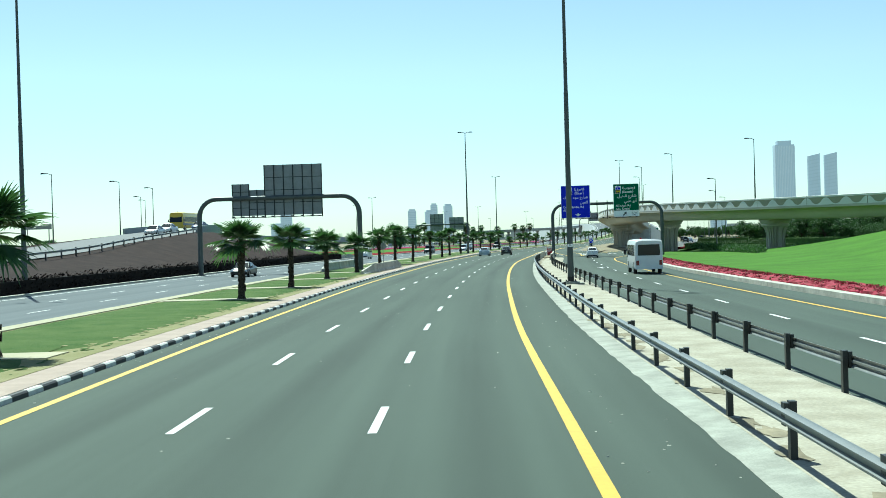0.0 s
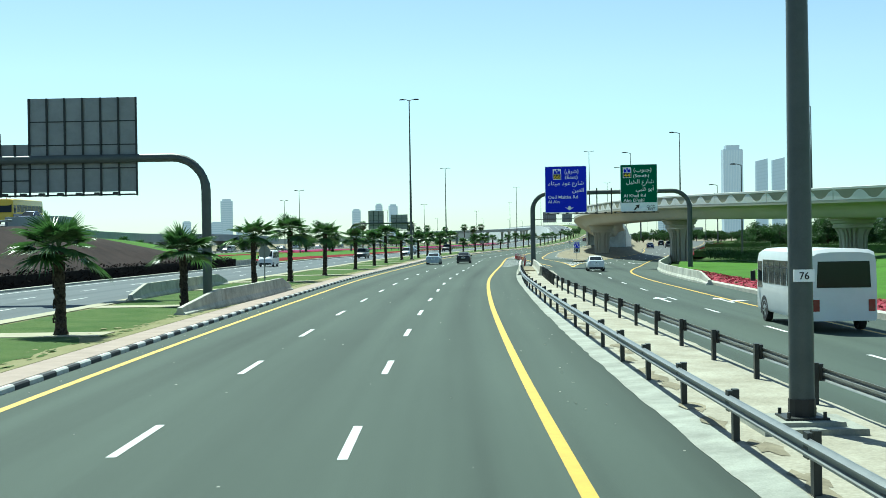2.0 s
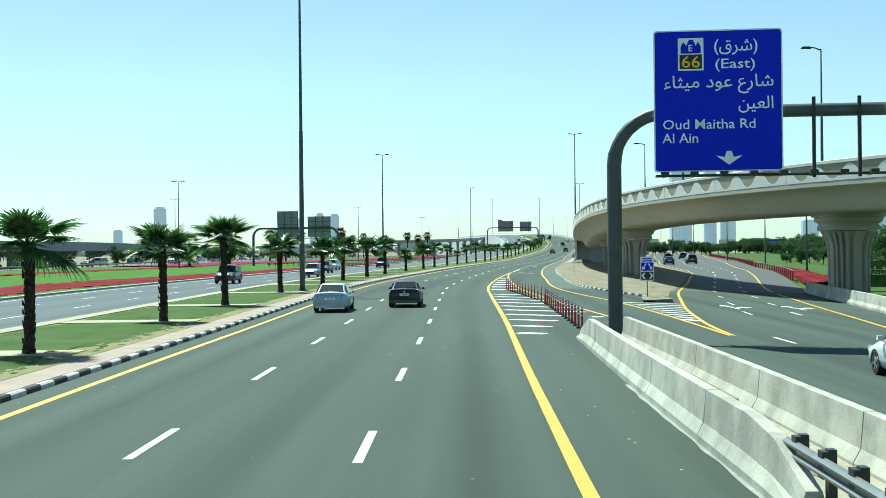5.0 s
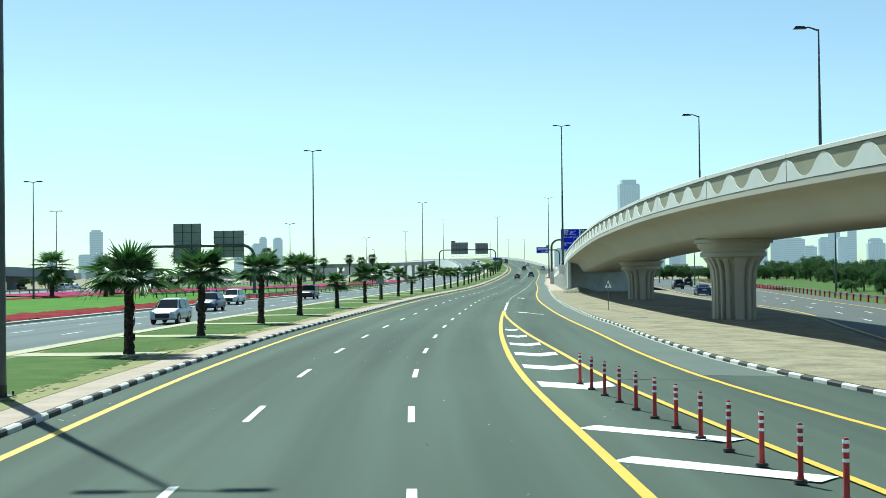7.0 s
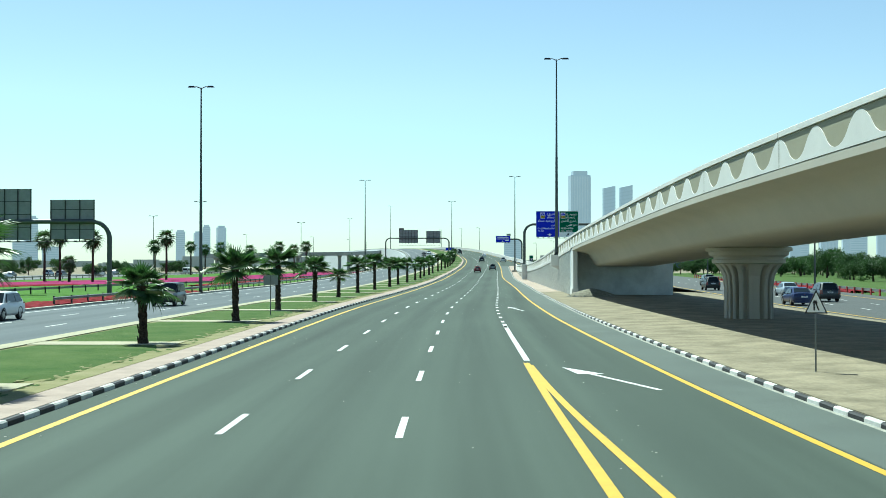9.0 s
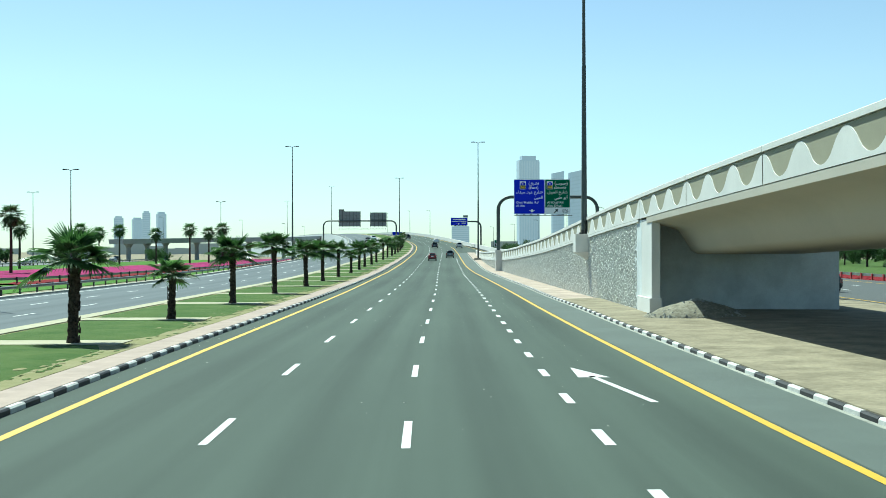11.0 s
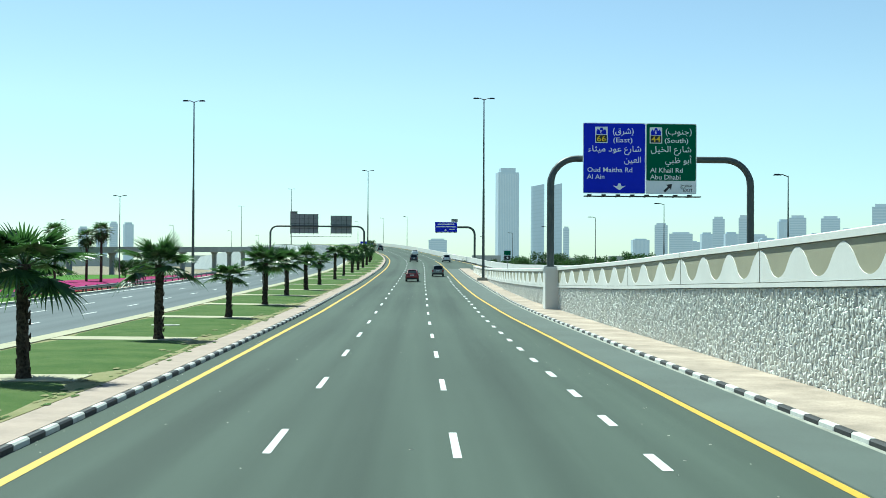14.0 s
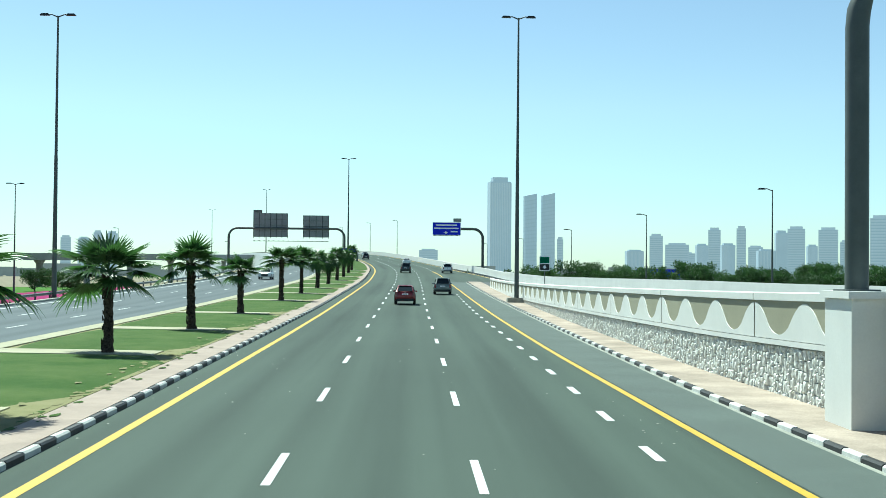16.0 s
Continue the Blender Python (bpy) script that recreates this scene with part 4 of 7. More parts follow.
def gantry(a, b, h, label, z0=0.0, z1=0.0):
    """A portal gantry between two feet; its x runs from the first to the second."""
    a, b = Vector(a), Vector(b)
    way = b - a
    m = Matrix.Translation(a) @ Matrix.Rotation(math.atan2(way.y, way.x), 4, "Z")
    g = thing("sign_gantry", label, "sign gantry", m=m)
    w = Vector((way.x, way.y, 0)).length
    pts = arch_points(w, h)
    pts[0], pts[-1] = (0, 0, z0), (w, 0, z1)
    s = Shape()
    s.tube(pts, [0.27] * 3 + [0.24] * (len(pts) - 6) + [0.27] * 3, 14)
    part("frame", s, POLE, g, "rounded grey tubular portal", soft=True)
    for x, z in ((0, z0), (w, z1)):
        s = Shape()
        s.box((x - 0.4, -0.4, z - 0.2), (x + 0.4, 0.4, z + 0.08))
        part("foot_plate", s, POLE, g)
    return g, w


def panel_back(g, x0, x1, z0, z1, y=0.35, ribs=5):
    """A sign seen from behind: sheet, frame ribs and rails."""
    s = Shape()
    s.box((x0, y, z0), (x1, y + 0.05, z1))
    p = part("sign_panel", s, SIGN_BACK, g, "grey ribbed back of a direction sign")
    for k in range(ribs + 1):
        x = x0 + (x1 - x0) * k / ribs
        s = Shape()
        s.box((x - 0.05, y - 0.10, z0 - 0.25), (x + 0.05, y - 0.003, z1))
        part("rib", s, DARK_STEEL, p)
    for k in range(1, 4):
        z = z0 + (z1 - z0) * k / 4
        s = Shape()
        s.box((x0, y - 0.05, z - 0.03), (x1, y - 0.004, z + 0.03))
        part("rail", s, DARK_STEEL, p)
    return p


def maintenance_bar(g, x0, x1, z):
    s = Shape()
    s.tube([(x0, -0.5, z), (x1, -0.5, z)], 0.04, 6)
    s.tube([(x0, -0.1, z), (x1, -0.1, z)], 0.04, 6)
    k = x0 + 0.3
    while k < x1:
        s.box((k - 0.03, -0.75, z - 0.06), (k + 0.03, 0.05, z))
        s.box((k - 0.14, -0.95, z - 0.02), (k + 0.14, -0.62, z + 0.12))
        k += 1.05
    part("lighting_bar", s, DARK_STEEL, g, "bar of small sign lights")


FORMS = {"ا": 0xFE8D, "أ": 0xFE83, "ب": 0xFE8F, "ث": 0xFE99, "ج": 0xFE9D, "خ": 0xFEA5, "د": 0xFEA9, "ر": 0xFEAD, "ش": 0xFEB5, "ظ": 0xFEC5, "ع": 0xFEC9, "ق": 0xFED5, "ل": 0xFEDD, "م": 0xFEE1, "ن": 0xFEE5, "و": 0xFEED, "ي": 0xFEF1, "ء": 0xFE80}
STIFF = "اأدروء"


def shaped(text):
    """Arabic letters in their joined forms, in the order in which they are seen."""
    out = []
    for i, c in enumerate(text):
        if c not in FORMS:
            out.append({"(": ")", ")": "("}.get(c, c))
            continue
        before = i > 0 and text[i - 1] in FORMS and text[i - 1] not in STIFF and c != "ء"
        after = c not in STIFF and i + 1 < len(text) and text[i + 1] in FORMS and text[i + 1] != "ء"
        out.append(chr(FORMS[c] + (3 if before and after else 2 if after else 1 if before else 0)))
    return "".join(reversed(out))


def lettering(text, size, x, z, y, mat, parent, align="LEFT", width=None):
    """Raised letters on a sign that faces the traffic (towards -y)."""
    cu = bpy.data.curves.new("letters", "FONT")
    cu.body, cu.size, cu.align_x, cu.extrude, cu.resolution_u = text, size, align, 0.003, 2
    cu.offset = 0.006 * size
    tmp = bpy.data.objects.new("letters", cu)
    me = bpy.data.meshes.new_from_object(tmp)
    bpy.data.objects.remove(tmp)
    me.materials.clear()
    me.materials.append(mat)
    m = Matrix.Translation((x, y, z)) @ Matrix.Rotation(radians(90), 4, "X")
    if width:
        xs = [v.co.x for v in me.vertices]
        k = width / (max(xs) - min(xs))
        m = m @ Matrix.Diagonal((k, 1, 1, 1))
    ob = part("lettering", me, mat, parent, m=m)
    return ob


def rounded(x0, x1, z0, z1, r, n=6):
    pts = []
    for cx, cz, a in ((x1 - r, z0 + r, -90), (x1 - r, z1 - r, 0), (x0 + r, z1 - r, 90), (x0 + r, z0 + r, 180)):
        pts += [(cx + r * math.cos(radians(a + 90 * k / n)), cz + r * math.sin(radians(a + 90 * k / n))) for k in range(n + 1)]
    return pts


def plate(parent, name, pts, y0, y1, mat, label=""):
    s = Shape()
    s.loft([[(x, y0, z) for x, z in pts], [(x, y1, z) for x, z in pts]], True, True)
    return part(name, s, mat, parent, label)


def front_sign(g, x0, x1, z0, z1, mat, label, split=None, y=-0.42):
    p = plate(g, "sign_panel", rounded(x0, x1, z0, z1, 0.12), y, y + 0.06, SIGN_WHITE, label)
    plate(p, "field", rounded(x0 + 0.05, x1 - 0.05, (split or z0) + 0.05, z1 - 0.05, 0.10), y - 0.006, y + 0.01, mat)
    return p


def shield(p, x, z, number, y):
    """A route marker: white square, dark crest, letter and number."""
    plate(p, "route_marker", rounded(x, x + 0.92, z, z + 1.18, 0.03), y - 0.012, y, SIGN_WHITE)
    crest = [(x + 0.10, z + 0.62), (x + 0.82, z + 0.62), (x + 0.82, z + 0.86), (x + 0.72, z + 1.04), (x + 0.64, z + 0.90), (x + 0.54, z + 1.12), (x + 0.40, z + 1.12), (x + 0.30, z + 0.90), (x + 0.20, z + 1.04), (x + 0.10, z + 0.86)]
    plate(p, "crest", crest, y - 0.018, y - 0.010, SIGN_BLUE)
    plate(p, "number_field", rounded(x + 0.06, x + 0.86, z + 0.06, z + 0.58, 0.02), y - 0.018, y - 0.010, BLACK)
    lettering(number, 0.60, x + 0.46, z + 0.11, y - 0.022, SIGN_YELLOW, p, "CENTER", 0.66)
    lettering("E", 0.34, x + 0.36, z + 0.70, y - 0.022, SIGN_WHITE, p)


def words(p, rows, y, mat):
    for text, size, x, z, align, width in rows:
        lettering(text, size, x, z, y - 0.010, mat, p, align, width)


def down_arrow(p, x, z, y, mat):
    pts = [(x - 0.48, z + 0.34), (x, z), (x + 0.48, z + 0.34), (x + 0.16, z + 0.28), (x + 0.09, z + 0.50), (x - 0.09, z + 0.50), (x - 0.16, z + 0.28)]
    plate(p, "arrow", pts, y - 0.012, y, mat)


def blue_board(g, x0, z0):
    """The board for the road ahead, 4.6 m by 5.15 m."""
    y = -0.42
    p = front_sign(g, x0, x0 + 4.6, z0, z0 + 5.15, SIGN_BLUE, "blue direction board with white Arabic and English lettering")
    f = y - 0.004
    shield(p, x0 + 0.88, z0 + 3.68, "66", f)
    words(p, [(shaped("(شرق)"), 0.62, x0 + 2.95, z0 + 4.36, "CENTER", 1.55), ("(East)", 0.50, x0 + 2.92, z0 + 3.74, "CENTER", 1.42), (shaped("شارع عود ميثاء"), 0.62, x0 + 4.30, z0 + 3.06, "RIGHT", 3.9), (shaped("العين"), 0.62, x0 + 4.30, z0 + 2.26, "RIGHT", 1.24),
              ("Oud Maitha Rd", 0.50, x0 + 0.30, z0 + 1.56, "LEFT", 3.3), ("Al Ain", 0.50, x0 + 0.30, z0 + 1.06, "LEFT", 1.28)], f, SIGN_WHITE)
    down_arrow(p, x0 + 2.68, z0 + 0.24, f, SIGN_WHITE)
    return p


def green_board(g, x0, z0, w):
    """The board for the exit, with its white foot."""
    y = -0.42
    p = front_sign(g, x0, x0 + w, z0, z0 + 5.15, SIGN_GREEN, "green direction board with a white exit panel", z0 + 0.92)
    f = y - 0.004
    shield(p, x0 + 0.28, z0 + 3.68, "44", f)
    words(p, [(shaped("(جنوب)"), 0.62, x0 + 2.42, z0 + 4.36, "CENTER", 1.95), ("(South)", 0.50, x0 + 2.26, z0 + 3.74, "CENTER", 1.75), (shaped("شارع الخيل"), 0.62, x0 + w - 0.36, z0 + 3.06, "RIGHT", 3.0), (shaped("أبو ظبي"), 0.62, x0 + w - 0.36, z0 + 2.26, "RIGHT", 1.95),
              ("Al Khail Rd", 0.50, x0 + 0.32, z0 + 1.56, "LEFT", 2.42), ("Abu Dhabi", 0.50, x0 + 0.32, z0 + 1.06, "LEFT", 2.25)], f, SIGN_WHITE)
    words(p, [(shaped("مخرج"), 0.40, x0 + w - 0.3, z0 + 0.52, "RIGHT", 0.86), ("EXIT", 0.34, x0 + w - 0.26, z0 + 0.16, "RIGHT", 0.74)], f + 0.004, BLACK)
    ax, az = x0 + w * 0.44, z0 + 0.45
    k = math.sqrt(0.5)
    pts = [(-0.40, -0.08), (0.05, -0.08), (0.05, -0.26), (0.42, 0.0), (0.05, 0.26), (0.05, 0.08), (-0.40, 0.08)]
    plate(p, "arrow", [(ax + k * (a - b), az + k * (a + b)) for a, b in pts], f - 0.008, f + 0.004, BLACK)
    return p


def hangers(g, xs, z0, z1):
    for x in xs:
        s = Shape()
        s.box((x - 0.06, -0.36, z0), (x + 0.06, -0.24, z1))
        part("hanger", s, DARK_STEEL, g)


# gantry over the gore
g2, _ = gantry((18.2, 206.2, 0.1), (35.1, 202.9, 0.1), 8.05, "tubular portal gantry with a blue and a green direction board", z1=-0.5)
blue_board(g2, 1.45, 5.85)
green_board(g2, 9.75, 5.85, 4.0)
hangers(g2, (7.15, 8.75), 5.6, 8.5)
maintenance_bar(g2, 1.5, 13.9, 5.72)
# gantry on the ramp
g3, _ = gantry((79.95, 533.7, 0), (94.55, 531.2, 0), 11.25, "tubular portal gantry with joined blue and green boards on wall pedestals", z0=3.3, z1=2.6)
blue_board(g3, 2.3, 8.7)
green_board(g3, 6.92, 8.7, 3.75)
maintenance_bar(g3, 2.4, 11.0, 8.5)
ped = Shape()
ped.box((-0.62, -0.9, -0.3), (0.75, 0.9, 3.08), spot(80.1, 533.6, 0.1))
ped.box((-0.72, -1.0, 3.08), (0.85, 1.0, 3.24), spot(80.1, 533.6, 0.1))
part("gantry_pedestal", ped, PARAPET_WHITE, wall, "smooth grey pedestal of the gantry")
# gantries seen from behind
g1, _ = gantry(at(136, -29.9, 0.0), at(136, -12.7, 0.15), 8.1, "portal gantry carrying large signs seen from behind")
panel_back(g1, 7.05, 13.2, 6.25, 11.6, ribs=6)
panel_back(g1, 3.55, 5.35, 6.25, 9.65, ribs=2)
panel_back(g1, 5.36, 7.04, 6.25, 9.0, ribs=2)
maintenance_bar(g1, 3.6, 13.3, 6.05)
g4, _ = gantry(at(421, -57.0, 0.0), at(421, -38.6, 0.0), 8.0, "portal gantry on the farther road with two grey sign backs")
panel_back(g4, 5.2, 9.6, 6.0, 11.6, ribs=3)
panel_back(g4, 11.8, 16.6, 6.1, 10.4, ribs=3)
maintenance_bar(g4, 5.2, 16.7, 5.8)
g5, _ = gantry((84.0, 788.0, 5.3), (108.6, 783.2, 5.3), 8.2, "portal gantry on the rising road with two grey sign backs")
panel_back(g5, 5.3, 12.7, 6.3, 11.5, ribs=6)
panel_back(g5, 5.3, 7.1, 11.5, 12.2, ribs=1)
panel_back(g5, 16.1, 21.65, 6.3, 11.1, ribs=4)
maintenance_bar(g5, 5.3, 21.7, 5.4)


def cantilever(m, h, reach, name, label):
    g = thing(name, label, "sign gantry", m=m)
    s = Shape()
    r = 1.8
    pts = [(0, 0, 0), (0, 0, h - r)] + [(-r + r * math.cos(t), 0, h - r + r * math.sin(t)) for t in (math.pi / 2 * k / 7 for k in range(1, 8))] + [(-reach, 0, h)]
    s.tube(pts, 0.26, 12)
    part("mast", s, POLE, g, "bent grey tubular mast", soft=True)
    return g


g6 = cantilever(turned(742, 12.7, 0), 8.2, 9.2, "cantilever_sign", "cantilever mast with a small blue direction board")
p = front_sign(g6, -9.5, -4.2, 7.0, 9.4, SIGN_BLUE, "blue direction board with white lettering too far to read")
for z, a, b in ((8.75, 0.6, 4.6), (8.15, 0.3, 4.9), (7.55, 3.4, 4.7)):
    plate(p, "text_bar", [(-9.5 + a, z), (-9.5 + b, z), (-9.5 + b, z + 0.25), (-9.5 + a, z + 0.25)], -0.434, -0.42, SIGN_WHITE)
down_arrow(p, -7.0, 7.2, -0.424, SIGN_WHITE)
plate(g6, "tab", rounded(-5.6, -4.1, 9.45, 10.15, 0.06), -0.42, -0.36, SIGN_BACK)
maintenance_bar(g6, -9.4, -4.3, 6.9)
g8 = cantilever(turned(833, -9.6, 0), 3.3, 4.0, "cantilever_sign", "low blue board beside the rising road")
front_sign(g8, -4.2, -0.2, 2.3, 3.6, SIGN_BLUE, "small blue direction board")

lettering("76", 0.17, 0.0, 2.29, -0.245, BLACK, lamp_numbered, "CENTER")
# small signs
tri = thing("warning_sign", "white triangular merging-traffic sign on a thin post", "road sign", m=turned(324.4, 11.85, 0.15) @ Matrix.Diagonal((0.78, 1.0, 0.93, 1.0)))
s = Shape()
s.tube([(0, 0, 0), (0, 0, 2.35)], 0.035, 8)
part("post", s, STEEL, tri)
for k, (d, mat, name) in enumerate(((0.0, BLACK, "rim"), (0.1, SIGN_WHITE, "face"))):
    plate(tri, name, [(-0.44 + d * 0.75, 1.93 + d * 0.4), (0.44 - d * 0.75, 1.93 + d * 0.4), (0, 2.70 - d * 0.85)], -0.06 - 0.006 * k, -0.04 - 0.006 * k, mat)
for x0, lean in ((-0.08, 0.0), (0.1, -0.11)):
    plate(tri, "symbol_arrow", [(x0 - 0.026, 2.03), (x0 + 0.026, 2.03), (x0 + 0.026 + lean, 2.26), (x0 + 0.065 + lean, 2.26), (x0 + lean, 2.38), (x0 - 0.065 + lean, 2.26), (x0 - 0.026 + lean, 2.26)], -0.078, -0.064, BLACK)
keep = thing("keep_sign", "blue and white diverging-lane sign on a post at the island nose", "road sign", m=turned(243.5, 13.6, 0.15) @ Matrix.Scale(0.88, 4))
s = Shape()
s.tube([(0, 0, 0), (0, 0, 2.6)], 0.04, 8)
part("post", s, STEEL, keep)
plate(keep, "board", rounded(-0.5, 0.5, 1.2, 3.0, 0.05), -0.08, -0.05, SIGN_WHITE)
for z in (2.68, 2.84):
    plate(keep, "text_bar", rounded(-0.36, 0.36, z - 0.045, z + 0.045, 0.01), -0.088, -0.08, SIGN_BLUE)
plate(keep, "upper_field", rounded(-0.45, 0.45, 1.95, 2.56, 0.03), -0.088, -0.08, SIGN_BLUE)
plate(keep, "lower_field", rounded(-0.45, 0.45, 1.27, 1.88, 0.03), -0.088, -0.08, BLACK)
for sd in (-1, 1):
    plate(keep, "arrow", [(sd * a, b) for a, b in ((0.04, 2.46), (0.12, 2.52), (0.30, 2.20), (0.38, 2.28), (0.36, 2.02), (0.14, 2.10), (0.22, 2.16))], -0.094, -0.086, SIGN_WHITE)
    plate(keep, "chevron", [(sd * a, b) for a, b in ((0.14, 1.80), (0.28, 1.80), (0.42, 1.575), (0.28, 1.35), (0.14, 1.35), (0.28, 1.575))], -0.094, -0.086, SIGN_WHITE)
back = thing("road_sign", "round sign seen from behind on a thin post", "road sign", m=turned(153, -12.4, 0.2))
s.tube([(0, 0, 0), (0, 0, 2.7)], 0.035, 8)
part("post", s, STEEL, back)
s = Shape()
s.tube([(0, 0.05, 2.35), (0, 0.08, 2.35)], 0.42, 20)
part("disc", s, SIGN_BACK, back)
back2 = thing("road_sign", "small grey rectangular sign seen from behind on the median", "road sign", m=turned(365, -10.9, 0.2))
s = Shape()
s.tube([(0, 0, 0), (0, 0, 2.6)], 0.035, 8)
part("post", s, STEEL, back2)
plate(back2, "board", rounded(-0.45, 0.45, 1.9, 2.5, 0.04), 0.04, 0.07, SIGN_BACK)
speed = thing("road_sign", "small green and white sign on a post by the parapet", "road sign", m=turned(640, 12.9, 0.6))
s = Shape()
s.tube([(0, 0, 0), (0, 0, 3.6)], 0.04, 8)
part("post", s, STEEL, speed)
plate(speed, "board", rounded(-0.55, 0.55, 2.0, 3.6, 0.05), -0.06, -0.03, SIGN_WHITE)
plate(speed, "field", rounded(-0.5, 0.5, 2.85, 3.5, 0.04), -0.068, -0.06, SIGN_GREEN)
plate(speed, "lower_field", rounded(-0.5, 0.5, 2.08, 2.75, 0.04), -0.068, -0.06, BLACK)
plate(speed, "diamond", [(-0.2, 2.42), (0, 2.2), (0.2, 2.42), (0, 2.64)], -0.074, -0.066, SIGN_WHITE)

# ---- palms ----
TRUNK = material("palm_trunk", (0.014, 0.011, 0.009), 0.95, vary=0.35, scale=9, color2=(0.085, 0.070, 0.052), bump=1.0, bump_scale=14, random_tint=0.15, spec=0.15)
FROND = material("palm_frond", (0.044, 0.096, 0.027), 0.36, vary=0.25, scale=1.2, bump=0.2, bump_scale=20, random_tint=0.18)
FROND_DRY = material("dry_palm_frond", (0.090, 0.072, 0.033), 0.8, vary=0.25, scale=1.2, random_tint=0.2)


def fan_frond(seed, rise_deg, blades=26, stem=1.0, radius=0.95, droop=0.5):
    """A fan leaf: an arching stem and a pleated fan whose narrow blades part and hang at their tips."""
    r = random.Random(seed)
    s = Shape()
    a = radians(rise_deg)
    pts = [Vector((0, 0, 0))]
    for k in range(1, 6):
        t = k / 5
        b = a - t * radians(26)
        pts.append(pts[-1] + Vector((math.cos(b), 0, math.sin(b))) * stem / 5)
    s.tube(pts, [0.034, 0.028, 0.022, 0.018, 0.015, 0.011], 5)
    hub, b = pts[-1], a - radians(34)
    out = Vector((math.cos(b), 0, math.sin(b)))
    side = Vector((0, 1, 0))
    up = out.cross(side) * -1
    for k in range(blades):
        ang = radians(-112 + 224 * k / (blades - 1) + r.uniform(-2.5, 2.5))
        rad = radius * (0.80 + 0.20 * math.cos(ang)) * r.uniform(0.88, 1.10)
        d = (math.cos(ang) * out + math.sin(ang) * side).normalized()
        cross = d.cross(up).normalized()
        lift = 0.13 * abs(math.sin(ang))
        w = 0.066 * radius
        hang = droop * r.uniform(0.7, 1.3)
        centre = [hub, hub + d * rad * 0.34 + up * lift * 0.8, hub + d * rad * 0.62 + up * lift - Vector((0, 0, hang * 0.08)), hub + d * rad * 0.86 + up * lift * 0.7 - Vector((0, 0, hang * 0.30)), hub + d * rad * 1.0 - Vector((0, 0, hang * 0.66))]
        widths = [w * 0.2, w * 0.95, w * 0.60, w * 0.28, 0.003]
        rows = []
        for p, ww in zip(centre, widths):
            rows.append([p - cross * ww, p + up * ww * 0.5, p + cross * ww])
        s.loft(rows, False, False)
    return s


def frond_meshes(stem, radius, blades):
    kinds = []
    for k, rise_deg in enumerate((88, 74, 60, 46, 33, 20, 6, -20)):
        sh = fan_frond(100 + k, rise_deg, blades, stem * (0.42 + 0.16 * k - 0.014 * k * k), radius * (1.0 + 0.02 * k), 0.10 + 0.07 * k)
        kinds.append(sh.mesh("frond", FROND_DRY if rise_deg < -10 else FROND))
    return kinds


FRONDS = frond_meshes(1.15, 1.0, 28)


def trunk_shape(h, r0=0.30, seed=1):
    """A trunk wrapped in cut leaf bases."""
    r = random.Random(seed)
    s = Shape()
    n, rows = 11, max(8, int(h / 0.16))
    rings = []
    for k in range(rows + 1):
        f = k / rows
        rad = r0 * (1.12 - 0.3 * f ** 0.5 + 0.28 * f ** 4 + 0.4 * max(0, 1 - f * h / 0.35) ** 2) * (1.05 if k % 2 else 0.93)
        rings.append([Vector((rad * (1 + r.uniform(-0.08, 0.08)) * math.cos(2 * math.pi * (j + 0.5 * (k % 2)) / n) + 0.04 * math.sin(f * 3 + seed), rad * (1 + r.uniform(-0.08, 0.08)) * math.sin(2 * math.pi * (j + 0.5 * (k % 2)) / n), f * h - 0.1)) for j in range(n)])
    s.loft(rings, True, True)
    for k in range(int(h * 24)):  # stubs of old stems
        f = r.uniform(0.05, 1.0)
        t = r.uniform(0, 2 * math.pi)
        rad = r0 * (1.06 - 0.3 * f ** 0.5 + 0.28 * f ** 4)
        p = Vector((rad * math.cos(t), rad * math.sin(t), f * h - 0.1))
        q = p + Vector((0.035 * math.cos(t), 0.035 * math.sin(t), 0.12))
        s.tube([p - Vector((0, 0, 0.05)), q], [0.045, 0.018], 4)
    return s


PALM = "fan palm with a dark shaggy trunk on the grass median"


def fan_palm(m, height, seed, crown=1.0, label=PALM, group="median palms"):
    r = random.Random(seed)
    g = thing("palm_tree", label, "palm tree", group, m)
    th = height - 1.1 * crown
    me = outward(trunk_shape(th, 0.175 + 0.03 * r.random(), seed).mesh("trunk", TRUNK))
    part("trunk", me, TRUNK, g)
    turn0 = r.uniform(0, 360)
    order = [0, 0, 0, 1, 1, 1, 2, 2, 3, 3, 3, 4, 4, 4, 5, 5, 5, 6, 6]
    for k, kind in enumerate(order):
        ob = new("frond", FRONDS[kind])
        ob.parent = g
        sc = crown * r.uniform(0.74, 1.12)
        ob.matrix_basis = Matrix.Translation((0, 0, th - 0.12 - 0.02 * kind)) @ Matrix.Rotation(radians(turn0 + 137.5 * k + r.uniform(-14, 14)), 4, "Z") @ Matrix.Rotation(radians(r.uniform(-9, 9)), 4, "Y") @ Matrix.Scale(sc, 4)
    return g


